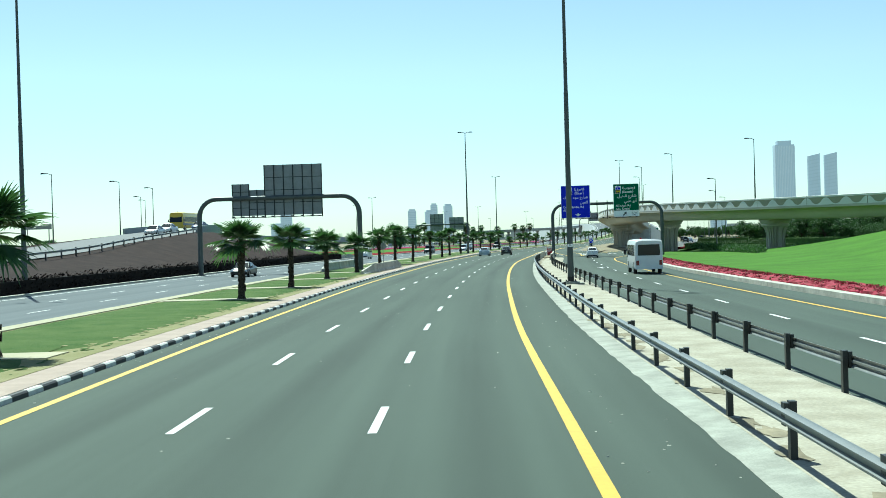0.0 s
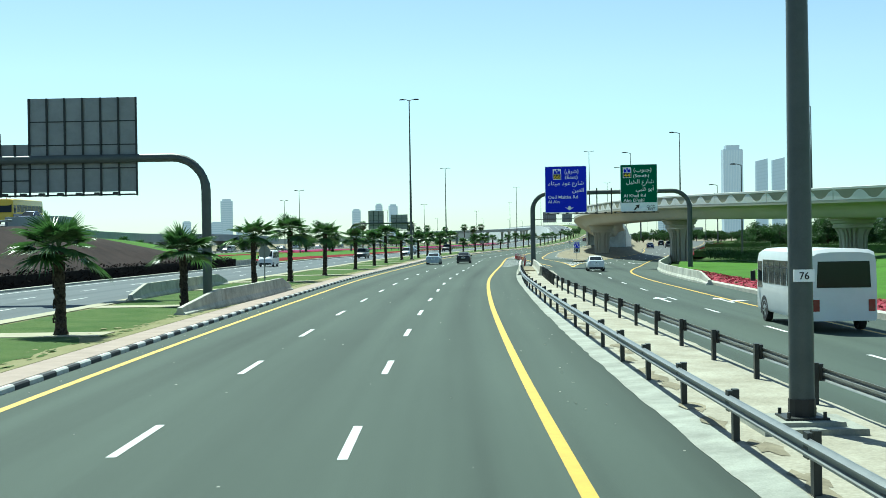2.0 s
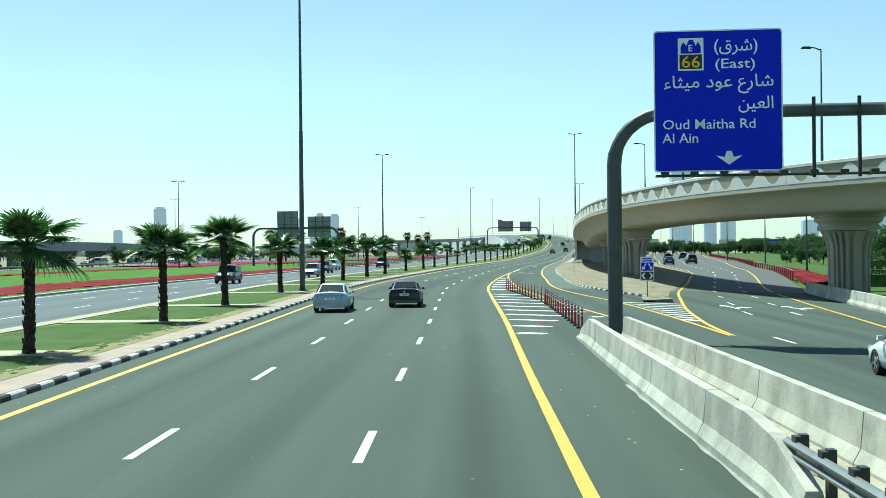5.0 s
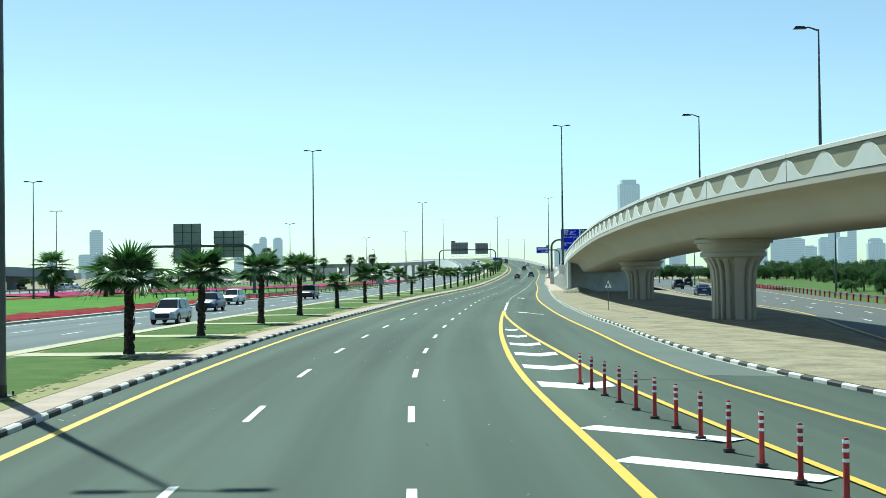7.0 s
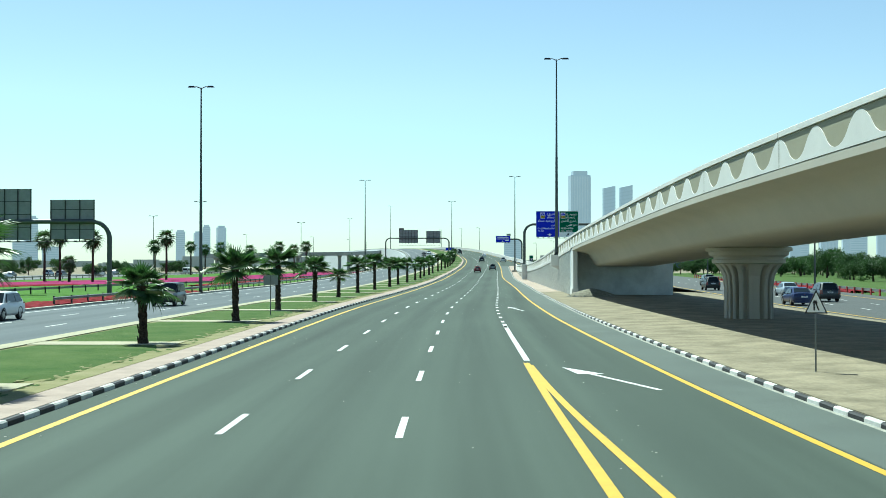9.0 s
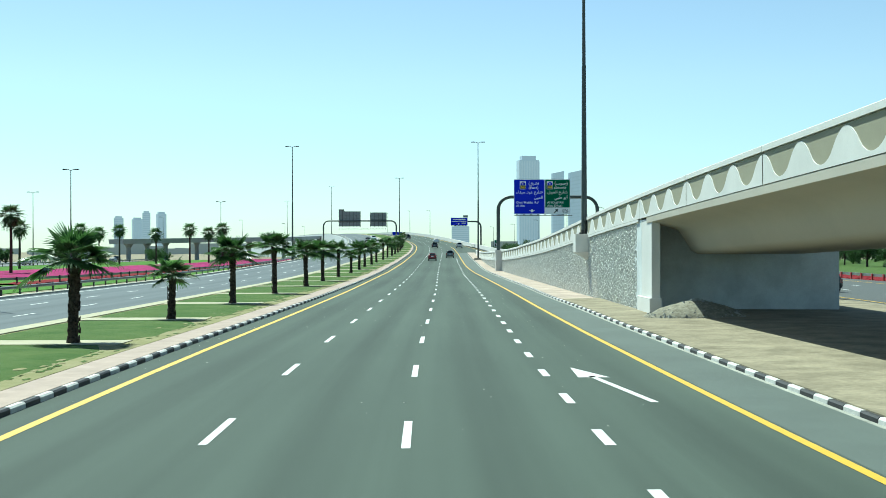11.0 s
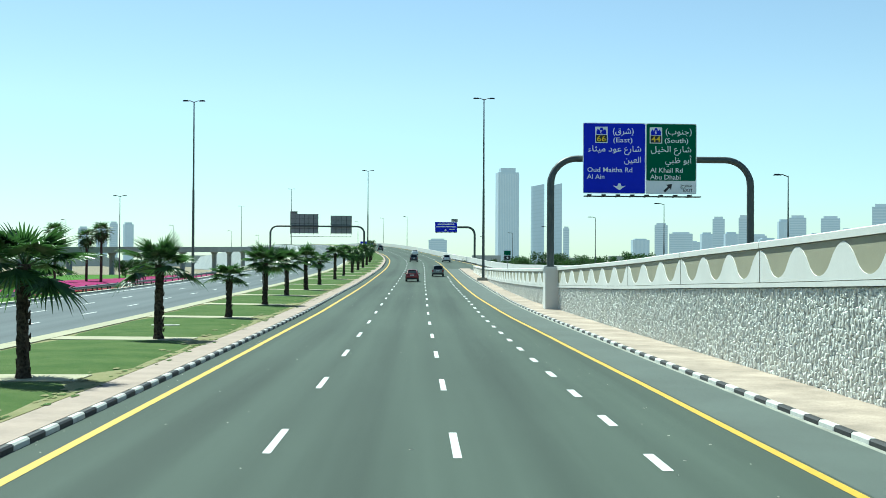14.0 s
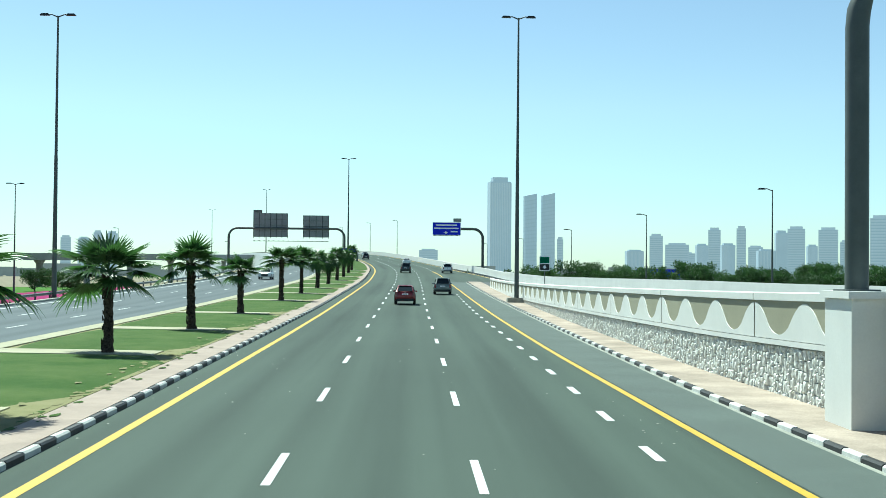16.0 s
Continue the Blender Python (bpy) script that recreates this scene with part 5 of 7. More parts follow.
PALM_TOP = smooth([(-20, 4.8), (38.5, 4.9), (72.9, 4.5), (89.7, 4.5), (107.8, 4.2), (126.5, 3.9), (147.3, 4.7), (161.5, 5.2), (178, 4.9), (198.6, 4.55), (216, 4.35), (232.3, 5.1), (253.5, 4.4), (272, 4.4), (288, 4.6), (303.6, 4.7),
                   (319.3, 4.9), (337.5, 3.35), (357.4, 4.2), (393.5, 4.1), (408.4, 2.95), (425.8, 4.3), (443, 4.75), (462, 4.35), (480.6, 4.5), (498.4, 4.35), (517.3, 3.3), (535, 4.35), (552.6, 4.2), (568.6, 4.45), (587.7, 3.7), (611.8, 4.7), (640, 4.5)])
r = random.Random(5)
for k, y in enumerate(PALM_Y):
    if y > 640:
        break
    fan_palm(turned(y, -11.85 + r.uniform(-0.25, 0.25), 0.2), PALM_TOP(y), 20 + k, r.uniform(1.0, 1.14) * min(1.0, 0.62 + 0.3 * (PALM_TOP(y) - 2.95)))

# palms too far to pick their leaves apart


def joined_palm(seed, height, crown, slim):
    r = random.Random(seed)
    s = Shape()
    th = height - 1.1 * crown
    trunk = Shape()
    trunk.tube([(0, 0, -0.2), (0.05, 0, th * 0.5), (0, 0, th)], [slim * 1.2, slim, slim * 0.9], 9)
    cr = Shape()
    for k in range(34):
        kind = (82, 66, 50, 34, 20, 6, -12, -34, -55)[k % 9]
        f = fan_frond(seed * 50 + k, kind, 13, 0.75 * crown, 0.85 * crown, 0.5)
        m = Matrix.Translation((0, 0, th)) @ Matrix.Rotation(radians(137.5 * k), 4, "Z")
        cr.add([m @ Vector(v) for v in f.v], f.f)
    return outward(trunk.mesh("trunk", TRUNK)), cr.mesh("crown", FROND)


leafy(FROND, 0.30, 1.5)
TALL = [joined_palm(3 + k, h, 1.5, 0.2) for k, h in enumerate((9.2, 8.2, 10.0))]
LOW = [joined_palm(9 + k, h, 1.15, 0.22) for k, h in enumerate((4.4, 4.0, 4.8))]


BUSHY = [joined_palm(15 + k, h, 2.3, 0.3) for k, h in enumerate((6.6, 7.2))]


def plain_palm(m, meshes, label, group):
    g = thing("palm_tree", label, "palm tree", group, m)
    part("trunk", meshes[0], TRUNK, g)
    part("crown", meshes[1], FROND, g)
    return g


for k, y in enumerate(v for v in PALM_Y if v > 640):
    plain_palm(turned(y, -11.85, 0.15), LOW[k % 3], PALM, "median palms")
# ---- planting and roads on the far side of the oncoming carriageway ----
FLOWER_RED = material("red_flowers", (0.25, 0.010, 0.028), 0.9, vary=0.35, scale=5.0, bump=0.8, bump_scale=14, color2=(0.10, 0.022, 0.016), spec=0.08)
FLOWER_ROSE = material("rose_flowers", (0.40, 0.030, 0.075), 0.85, vary=0.35, scale=5.0, bump=0.8, bump_scale=14, color2=(0.14, 0.040, 0.035), spec=0.15)
FLOWER_PINK = material("magenta_flowers", (0.33, 0.016, 0.15), 0.9, vary=0.35, scale=1.2, bump=0.8, bump_scale=14, color2=(0.17, 0.030, 0.055), spec=0.08)
LEAF = material("tree_leaves", (0.038, 0.084, 0.022), 0.7, vary=0.35, scale=0.8, random_tint=0.2)
HEDGE = material("clipped_hedge_leaves", (0.065, 0.123, 0.019), 0.7, vary=0.3, scale=1.0, random_tint=0.2)
BARK = material("tree_bark", (0.060, 0.045, 0.033), 0.95, vary=0.3, scale=3, bump=0.8, bump_scale=15)
leafy(LEAF, 0.3, 1.5)
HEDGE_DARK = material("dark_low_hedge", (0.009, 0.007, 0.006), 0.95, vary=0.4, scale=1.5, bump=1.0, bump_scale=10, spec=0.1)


def flat(y, u, z=0.0):
    """A place beside the road on level ground."""
    p = at(y, u)
    return Vector((p.x, p.y, z))


def level_strip(y0, y1, left, right, z, step=8.0, bottom=None):
    left, right, z = num(left), num(right), num(z)
    s = Shape()
    if bottom is None:
        return s.loft([[flat(y, left(y), z(y)), flat(y, right(y), z(y))] for y in steps(y0, y1, step)], False, False)
    return s.loft([[flat(y, left(y), bottom), flat(y, left(y), z(y)), flat(y, right(y), z(y)), flat(y, right(y), bottom)] for y in steps(y0, y1, step)], True, True)


def flower_bed(y0, y1, left, right, z, step=1.2, across=5, amp=0.10, seed=3, bottom=-0.3):
    """A bed with an uneven, clumpy top and ragged sides."""
    left, right, z = num(left), num(right), num(z)
    r = random.Random(seed)
    s, rings = Shape(), []
    for y in steps(y0, y1, step):
        a, b = left(y) + r.uniform(-0.15, 0.15), right(y) + r.uniform(-0.15, 0.15)
        row = [flat(y, a - 0.1, bottom)]
        for k in range(across + 1):
            edge = 0.12 if k in (0, across) else 0.0
            row.append(flat(y + r.uniform(-0.3, 0.3) * step, a + (b - a) * k / across, z(y) - edge + r.uniform(-amp, amp)))
        rings.append(row + [flat(y, b + 0.1, bottom)])
    return s.loft(rings, False, True)


RAMP_TOP = smooth([(-60, 0.9), (60, 1.35), (100, 1.95), (128, 2.5), (137, 2.8), (153, 3.6), (170, 4.35), (190, 5.2), (228, 6.0), (260, 5.7), (300, 5.0), (330, 4.9), (440, 5.0), (500, 4.9), (560, 4.2)])
bank, rings = Shape(), []
for y in steps(-60, 255, 5):
    k = 1.0 if y < 190 else max(0.02, 1 - (y - 190) / 42) ** 1.2
    t = RAMP_TOP(y) * k
    out = 31.2 + (12.5 if y < 190 else 12.5 * max(0.25, k))
    rings.append([flat(y, -31.0, -0.3), flat(y, -31.2, 0.45 * min(1, k * 2)), flat(y, -32.5, 0.55 * min(1, k * 2)), flat(y, -(31 + out) / 2, t * 0.55 + 0.15 * k), flat(y, -out, t), flat(y, -out - 14, t), flat(y, -out - 14, -0.3)])
bank.loft(rings, True, True)
setting("mulch_bank", bank, MULCH, "bare dark brown embankment below a ramp", "bank", soft=True)
hedge_row = thing("hedge", "low dark hedge at the edge of the oncoming carriageway", "hedge")
r = random.Random(11)


def leaf_cloud(shape, centre, size, count, leaf, r, shell=0.55):
    """Small leaves turned all ways inside an uneven ball, denser towards its outside."""
    for _ in range(count):
        d = Vector((r.gauss(0, 1), r.gauss(0, 1), r.gauss(0, 1))).normalized()
        q = (shell + (1 - shell) * r.random()) * (1 + 0.12 * r.gauss(0, 1))
        p = Vector(centre) + Vector((d.x * size[0], d.y * size[1], d.z * size[2])) * q
        a = Vector((r.gauss(0, 1), r.gauss(0, 1), r.gauss(0, 1))).normalized()
        b = a.orthogonal().normalized() * leaf * r.uniform(0.6, 1.3)
        c = a.cross(b).normalized() * leaf * 0.55 * r.uniform(0.6, 1.3)
        shape.add([p - b, p - c * 0.8 + b * 0.1, p + b, p + c * 0.8 + b * 0.1], [(0, 1, 2, 3)])
    return shape


hs, y = Shape(), -40.0
while y < 226:
    leaf_cloud(hs, flat(y, -31.4, 0.55), (0.6, 1.0, 0.9), 150, 0.14, r, 0.5)
    y += 1.2
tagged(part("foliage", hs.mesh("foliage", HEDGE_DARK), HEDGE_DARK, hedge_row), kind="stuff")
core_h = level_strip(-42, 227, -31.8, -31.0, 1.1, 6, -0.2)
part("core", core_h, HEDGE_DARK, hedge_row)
ramp_l = Shape()
# how far the raised ramp has turned away from the road
bend = smooth([(-60, 0), (165, 0), (200, 3), (236, 10.6), (275, 26), (296, 33), (330, 42), (400, 60), (440, 65), (500, 72), (560, 78)])


ramp_l.loft([[flat(y, -45.0 - bend(y), RAMP_TOP(y) + 0.03), flat(y, -56.0 - bend(y), RAMP_TOP(y) + 0.03)] for y in steps(-60, 560, 6)], False, False)
setting("ramp_left", ramp_l, ASPHALT_LEFT, "pale asphalt ramp on the embankment", "road", flat=True)
ramp_body = Shape()
ramp_body.loft([[flat(y, -50.5 + a - bend(y), RAMP_TOP(y) + b) for a, b in ((5.9, 0.9), (5.9, -1.3), (-5.9, -1.3), (-5.9, 0.9), (-5.6, 0.9), (-5.6, 0.0), (5.6, 0.0), (5.6, 0.9))] for y in steps(192, 560, 6)], True, True)
setting("ramp_left_deck", ramp_body, FLY, "grey concrete deck of a raised ramp", "bridge")
for y in range(262, 560, 33):
    s = Shape()
    p = flat(y, -50.5 - bend(y), 0)
    zt = RAMP_TOP(y) - 1.35
    s.loft([[(a * w, b * 0.7, z) for a, b in ((-1, -1), (1, -1), (1, 1), (-1, 1))] for w, z in ((1.0, -0.4), (1.0, zt - 1.3), (3.4, zt - 0.3), (3.4, zt))], True, True)
    pier_l = thing("bridge_pier", "grey concrete pier below a raised ramp", "pier", "ramp piers", spot(p.x, p.y, 0.0, y))
    part("shaft", s, FLY, pier_l)


def level_rail(y0, y1, u, side, spacing, zf, label):
    zf, u = num(zf), num(u)
    g = thing("guard_rail", label, "guard rail")
    prof = [(0, 0.0), (0.06, 0.05), (0.06, 0.10), (0.01, 0.155), (0.06, 0.21), (0.06, 0.26), (0, 0.31), (-0.02, 0.31), (-0.02, 0.0)]
    b = Shape()
    b.loft([[flat(y, u(y) + side * (0.1 + p), zf(y) + 0.44 + q * 0.8) for p, q in prof] for y in steps(y0, y1, 5)], True, True)
    part("beam", b, STEEL_DULL, g, soft=True)
    post = Shape()
    post.box((-0.06, -0.08, -0.3), (0.06, 0.08, 0.76))
    me = outward(post.mesh("post", DARK_STEEL))
    y = y0 + 0.5
    while y < y1:
        ob = new("post", me)
        p = flat(y, u(y), zf(y))
        ob.parent, ob.matrix_basis = g, spot(p.x, p.y, p.z, y)
        y += spacing
    return g


level_rail(-20, 192, lambda y: -44.3 - bend(y), 1, 4.5, RAMP_TOP, "dark guard rail along the ramp's edge")
level_rail(384, 720, -31.4, 1, 4.0, lambda y: rise(y) + 0.1, "guard rail on short posts beside the oncoming carriageway")
level_rail(400, 700, smooth([(400, -48), (461, -43.8), (483, -39), (510, -38), (700, -37.8)]), -1, 4.0, 0.1, "guard rail on short posts before the farther road")
nose = Shape()
nose_rings = []
for y in steps(150, 262, 6):
    k = max(0.0, math.sin(math.pi * (y - 150) / 112)) ** 0.7
    nose_rings.append([flat(y, -33.5 - 3 * (1 - k), 0.1), flat(y, -38, 0.1 + 1.7 * k), flat(y, -44, 0.1 + 3.9 * k), flat(y, -58, 0.1 + 4.2 * k), flat(y, -60, -0.3)])
nose.loft(nose_rings, False, False)
setting("lawn_nose", nose, LAWN, "bright green lawn on the end of the embankment", "lawn", soft=True)
BED_OUT = smooth([(246, -35.5), (263, -39.5), (285, -40.5), (300, -39.2), (330, -37), (376, -35.5), (432, -34)])
setting("flower_bed_left", flower_bed(247, 432, BED_OUT, lambda y: -31.2 - 2.0 * max(0, 1 - abs(y - 270) / 50), 0.24, 0.8, 8, 0.12, 12, -0.2), FLOWER_RED, "bed of red flowers along the oncoming carriageway", "flower bed")
setting("lawn_left", level_strip(240, 800, -92.0, lambda y: -33.05 if y > 432 else -31.0, 0.10, 8, -0.2), LAWN, "wide bright green lawn behind red flowers", "lawn")
setting("verge_left", level_strip(432, 760, -33.0, -30.7, lambda y: rise(y) + 0.05, 8), SAND, "sandy verge beside the guard rail", "ground", flat=True)
level_rail(290, 780, -93.0, 1, 4.5, 0.1, "guard rail before the flower fields")
FIELD_IN = smooth([(290, -71), (400, -69.5), (480, -63), (505, -46), (560, -43), (800, -43)])
FIELD_OUT = smooth([(290, -88), (480, -84), (560, -68), (620, -65), (800, -65)])
setting("flower_field", flower_bed(420, 800, FIELD_OUT, FIELD_IN, 0.25, 1.6, 12, 0.14, 6, -0.2), FLOWER_PINK, "field of magenta flowers with tall palms", "flower bed")
setting("flower_field", flower_bed(330, 478, lambda y: FIELD_IN(y) + 0.1, lambda y: FIELD_IN(y) + 3.5, 0.22, 1.6, 6, 0.12, 16, -0.2), FLOWER_RED, "strip of red flowers before a magenta field", "flower bed")
setting("flower_strip", flower_bed(470, 760, -42.4, -39.6, 0.25, 1.2, 5, 0.1, 7, -0.2), FLOWER_RED, "strip of red flowers behind a guard rail", "flower bed")
setting("road_fourth", level_strip(260, 760, -130, -96, 0.02, 12), ASPHALT_LEFT, "pale asphalt of a distant road with traffic", "road", flat=True)
setting("plain_left", level_strip(-60, 900, -420, -60.5, -0.06, 20), SAND, "wide sandy ground beyond the roads", "ground", flat=True)

PALM_TALL = "tall slim fan palm in a flower field"
for k, (x, y) in enumerate(((-9.7, 517), (-7.6, 521), (-1.4, 515.5), (10, 541), (4.7, 600), (11.5, 664), (15.5, 669), (20, 676), (28.8, 681), (36.9, 662), (41.6, 669.5), (44.4, 657))):
    plain_palm(spot(x, y, 0.1), TALL[k % 2 * 2], PALM_TALL, "tall palms")
plain_palm(spot(-5.4, 516, 0.1), LOW[2], PALM_TALL.replace("tall slim", "short"), "tall palms")
for k in range(9):
    p = flat(265 + 9 * k, -64 - (k * 29 % 22), 0.1)
    plain_palm(spot(p.x, p.y, p.z), LOW[k % 3], "bushy low palm beside the farther road", "low palms")

for k, (y, u) in enumerate(((417, -61.5), (428, -64.5), (441, -69), (409, -67))):
    p = flat(y, u, 0.05)
    plain_palm(spot(p.x, p.y, p.z), BUSHY[k % 2], "bushy date palm with arching dark fronds", "date palms")

# flyover in the distance
fly_pts = [(14, 806), (35, 818), (70, 870), (92, 950), (108, 1040)]
fly = thing("flyover", "long grey concrete flyover on piers in the distance", "bridge")
s = Shape()
rings = []
for i, (x, y) in enumerate(fly_pts):
    a, b = fly_pts[max(i - 1, 0)], fly_pts[min(i + 1, len(fly_pts) - 1)]
    n = Vector((b[1] - a[1], a[0] - b[0])).normalized() * 5
    z = (7.4, 7.9, 8.8, 10.0, 11.4)[i]
    rings.append([(x - n.x, y - n.y, z - 1.7), (x + n.x, y + n.y, z - 1.7), (x + n.x * 1.1, y + n.y * 1.1, z), (x - n.x * 1.1, y - n.y * 1.1, z)])
s.loft(rings, True, True)
part("deck", s, FLY, fly)
for i in range(len(fly_pts) - 1):
    for f in (0.2, 0.5, 0.8):
        x, y = (fly_pts[i][k] * (1 - f) + fly_pts[i + 1][k] * f for k in (0, 1))
        s = Shape()
        zt = 7.3 + (i + f) * 1.0 - 1.6
        s.tube([(x, y, -0.5), (x, y, zt - 1.4), (x, y, zt)], [0.8, 0.8, 1.8], 10)
        part("pier", s, FLY, fly)
for k, (x, y) in enumerate(((30, 812), (60, 854), (82, 915), (98, 985))):
    lamp_post(spot(x, y, 6.2), 9.0, "slim lamp post on a distant flyover", 1, 1.0, group="flyover lamps", r0=0.12)
for x, y in ((-55, 184), (-52, 210), (-52.5, 236), (-64, 275), (-68, 296)):
    lamp_post(spot(x, y, -0.2), 14.2, "slim single-armed lamp post beside a raised ramp", 1, 1.2, group="ramp lamps", r0=0.13)
for y, u in ((400, -66), (480, -95), (560, -62), (640, -95), (700, -62)):
    p = flat(y, u, 0)
    lamp_post(spot(p.x, p.y, p.z), 17.0, LAMP, 2, 1.0, group="distant lamps", r0=0.16)

# ---- right side: flowers, lawn, garden, trees ----
setting("flower_bed_right", flower_bed(30, 186, 20.3, 22.6, lambda y: 0.28 + fall(y, 20), 0.6, 6, 0.10, 4, -0.8), FLOWER_ROSE, "bed of pink-red flowers along the outer road", "flower bed")
lawn_r, rings = Shape(), []
for y in steps(-40, 236, 6):
    h = 3.9 * min(1, max(0.35, (y + 40) / 150)) * min(1, max(0, (222 - y) / 55)) ** 0.8
    b0 = 0.1 + fall(y, 20)
    rings.append([flat(y, max(22.5, OUTER(y) + 1.3), b0), flat(y, 31, b0 + 0.08), flat(y, 38, b0 + 0.12 + 0.15 * h), flat(y, 46, 0.1 + 0.48 * h), flat(y, 56, 0.1 + h), flat(y, 120, 0.1 + h), flat(y, 122, -0.6)])
lawn_r.loft(rings, False, False)
setting("lawn_right", lawn_r, LAWN, "bright green lawn rising beside the outer road", "lawn", soft=True)
shoulder = Shape()
strip(shoulder, -80, 190, 19.55, 20.25, 0.12, -0.4)
setting("kerb_outer", shoulder, CONCRETE_PALE, "pale concrete kerb of the outer road", "kerb")
plain_r = Shape()
plain_r.loft([[flat(y, Y_UNDER_R(y) + 3.1, -0.12 + fall(y, 28)), flat(y, Y_UNDER_R(y) + 60, 0.0), flat(y, 320, 0.1)] for y in steps(226, 760, 10)], False, False)
setting("garden_ground", plain_r, GRASS, "grassy garden ground beyond the outer road", "lawn", flat=True)
rail_r = thing("guard_rail", "red and white painted rail along the far road", "guard rail")
b = Shape()
b.loft([[flat(y, Y_UNDER_R(y) + 3.4 + p, 0.4 + q) for p, q in ((0, 0), (0.12, 0), (0.12, 0.3), (0, 0.3))] for y in steps(290, 600, 5)], True, True)
part("beam", b, STEEL_DULL, rail_r)
b = Shape()
b.box((-0.07, -0.16, -0.3), (0.07, 0.16, 0.7))
post_mesh = outward(b.mesh("post", RED_PAINT))
for y in range(290, 600, 4):
    p = flat(y, Y_UNDER_R(y) + 3.32, 0)
    ob = new("post", post_mesh)
    ob.parent, ob.matrix_basis = rail_r, spot(p.x, p.y, p.z, y)
for y0, y1 in ((266, 345), (440, 560)):
    setting("flower_bed_far", flower_bed(y0, y1, lambda y: Y_UNDER_R(y) + 4.2, lambda y: Y_UNDER_R(y) + 7.0, 0.12, 0.45, 5, 0.12, 5), FLOWER_RED, "bed of pink-red flowers beyond the outer road", "flower bed")
hedges = thing("hedge", "clipped green hedges in a garden beyond the road", "hedge")
hs = Shape()
r = random.Random(21)
for u0, y0, y1 in ((22, 300, 352), (30, 300, 380)):
    y = y0
    while y < y1:
        leaf_cloud(hs, flat(y, Y_UNDER_R(y) + u0, 0.8), (1.2, 1.6, 0.9), 110, 0.22, r, 0.5)
        y += 2.1
tagged(part("foliage", hs.mesh("foliage", HEDGE), HEDGE, hedges), kind="stuff")
for a, b, wide, high in (((50, 262), (64, 250), 1.6, 0.9), ((54, 272), (70, 262), 2.0, 1.1), ((56, 280), (66, 276), 1.4, 1.9), ((66, 284), (86, 272), 1.8, 1.3), ((52, 252), (66, 240), 1.2, 0.5)):
    row = thing("hedge", "long clipped hedge with a flat top in a garden", "hedge", "garden hedges")
    a, b = Vector((*a, 0.0)), Vector((*b, 0.0))
    along = (b - a).normalized()
    side = Vector((-along.y, along.x, 0)) * wide / 2
    lh = Shape()
    lh.loft([[p - side * 0.85 - Vector((0, 0, 0.2)), p - side * 0.85 + Vector((0, 0, high * 0.9)), p + side * 0.85 + Vector((0, 0, high * 0.9)), p + side * 0.85 - Vector((0, 0, 0.2))] for p in (a, a.lerp(b, 0.5), b)], True, True)
    part("core", lh, HEDGE, row)
    lh = Shape()
    for k in range(int((b - a).length * 90)):
        p = a.lerp(b, r.random()) + side * r.uniform(-1, 1) + Vector((0, 0, high * r.random()))
        if r.random() < 0.6:
            p.z = high * r.uniform(0.88, 1.08)
        leaf_cloud(lh, p, (0.12, 0.12, 0.1), 2, 0.11, r, 0.4)
    tagged(part("foliage", lh.mesh("foliage", HEDGE), HEDGE, row), kind="stuff")


def tree_meshes(seed, height, spread):
    """A tapered trunk with limbs and a crown of leaf clumps."""
    r = random.Random(seed)
    t, c = Shape(), Shape()
    th = height * 0.24
    t.tube([(0, 0, -0.3), (0.1, 0, th * 0.5), (0.05, 0.1, th), (0, 0, height * 0.6)], [0.24, 0.2, 0.16, 0.08], 8)
    for k in range(13):
        a, e = r.uniform(0, 2 * math.pi), r.uniform(0.0, 1.0)
        ln = spread * r.uniform(0.45, 0.95)
        tip = Vector((math.cos(a) * ln, math.sin(a) * ln, th + height * 0.45 * e))
        base = Vector((0, 0, th * r.uniform(0.7, 1.3)))
        t.tube([base, base.lerp(tip, 0.5) + Vector((0, 0, 0.3)), tip], [0.09, 0.06, 0.025], 5)
        for _ in range(3):
            o = Vector((r.gauss(0, 0.45), r.gauss(0, 0.45), r.gauss(0, 0.35))) * spread * 0.5
            k2 = spread * r.uniform(0.26, 0.44)
            leaf_cloud(c, tip + o, (k2, k2, k2 * 0.8), 120, 0.22 * (height / 7) ** 0.5, r, 0.3)
    return outward(t.mesh("trunk", BARK)), c.mesh("crown", LEAF)


TREES = [tree_meshes(40 + k, h, s_) for k, (h, s_) in enumerate(((6.5, 2.8), (7.5, 3.4), (5.2, 2.9), (8.5, 3.8)))]


def tree(x, y, z, k, scale, label="dense dark green broadleaf tree", group="trees beyond the road"):
    g = thing("tree", label, "tree", group, spot(x, y, z) @ Matrix.Rotation(k * 1.7, 4, "Z") @ Matrix.Scale(scale, 4))
    part("trunk", TREES[k % 4][0], BARK, g)
    part("crown", TREES[k % 4][1], LEAF, g)


r = random.Random(31)
for k in range(78):  # belt behind the road under the viaduct
    y = 285 + 6.6 * k
    p = flat(y, Y_UNDER_R(min(y, 700)) + 42 + 9 * math.sin(k * 1.3) + r.uniform(-5, 5), 0)
    tree(p.x, p.y, 0, k, r.uniform(0.75, 1.05))
for k in range(24):
    p = flat(335 + 8.2 * (k % 12), Y_UNDER_R(360) + 20 + 14 * (k // 12) + r.uniform(-5, 5), 0)
    tree(p.x, p.y, 0, k + 1, r.uniform(0.4, 0.62))
for k in range(84):  # belt behind the ramp
    f = k / 83
    tree(128 + 150 * f + r.uniform(-3, 3), 735 - 128 * f + r.uniform(-8, 8), 0, k + 3, r.uniform(0.72, 0.95))
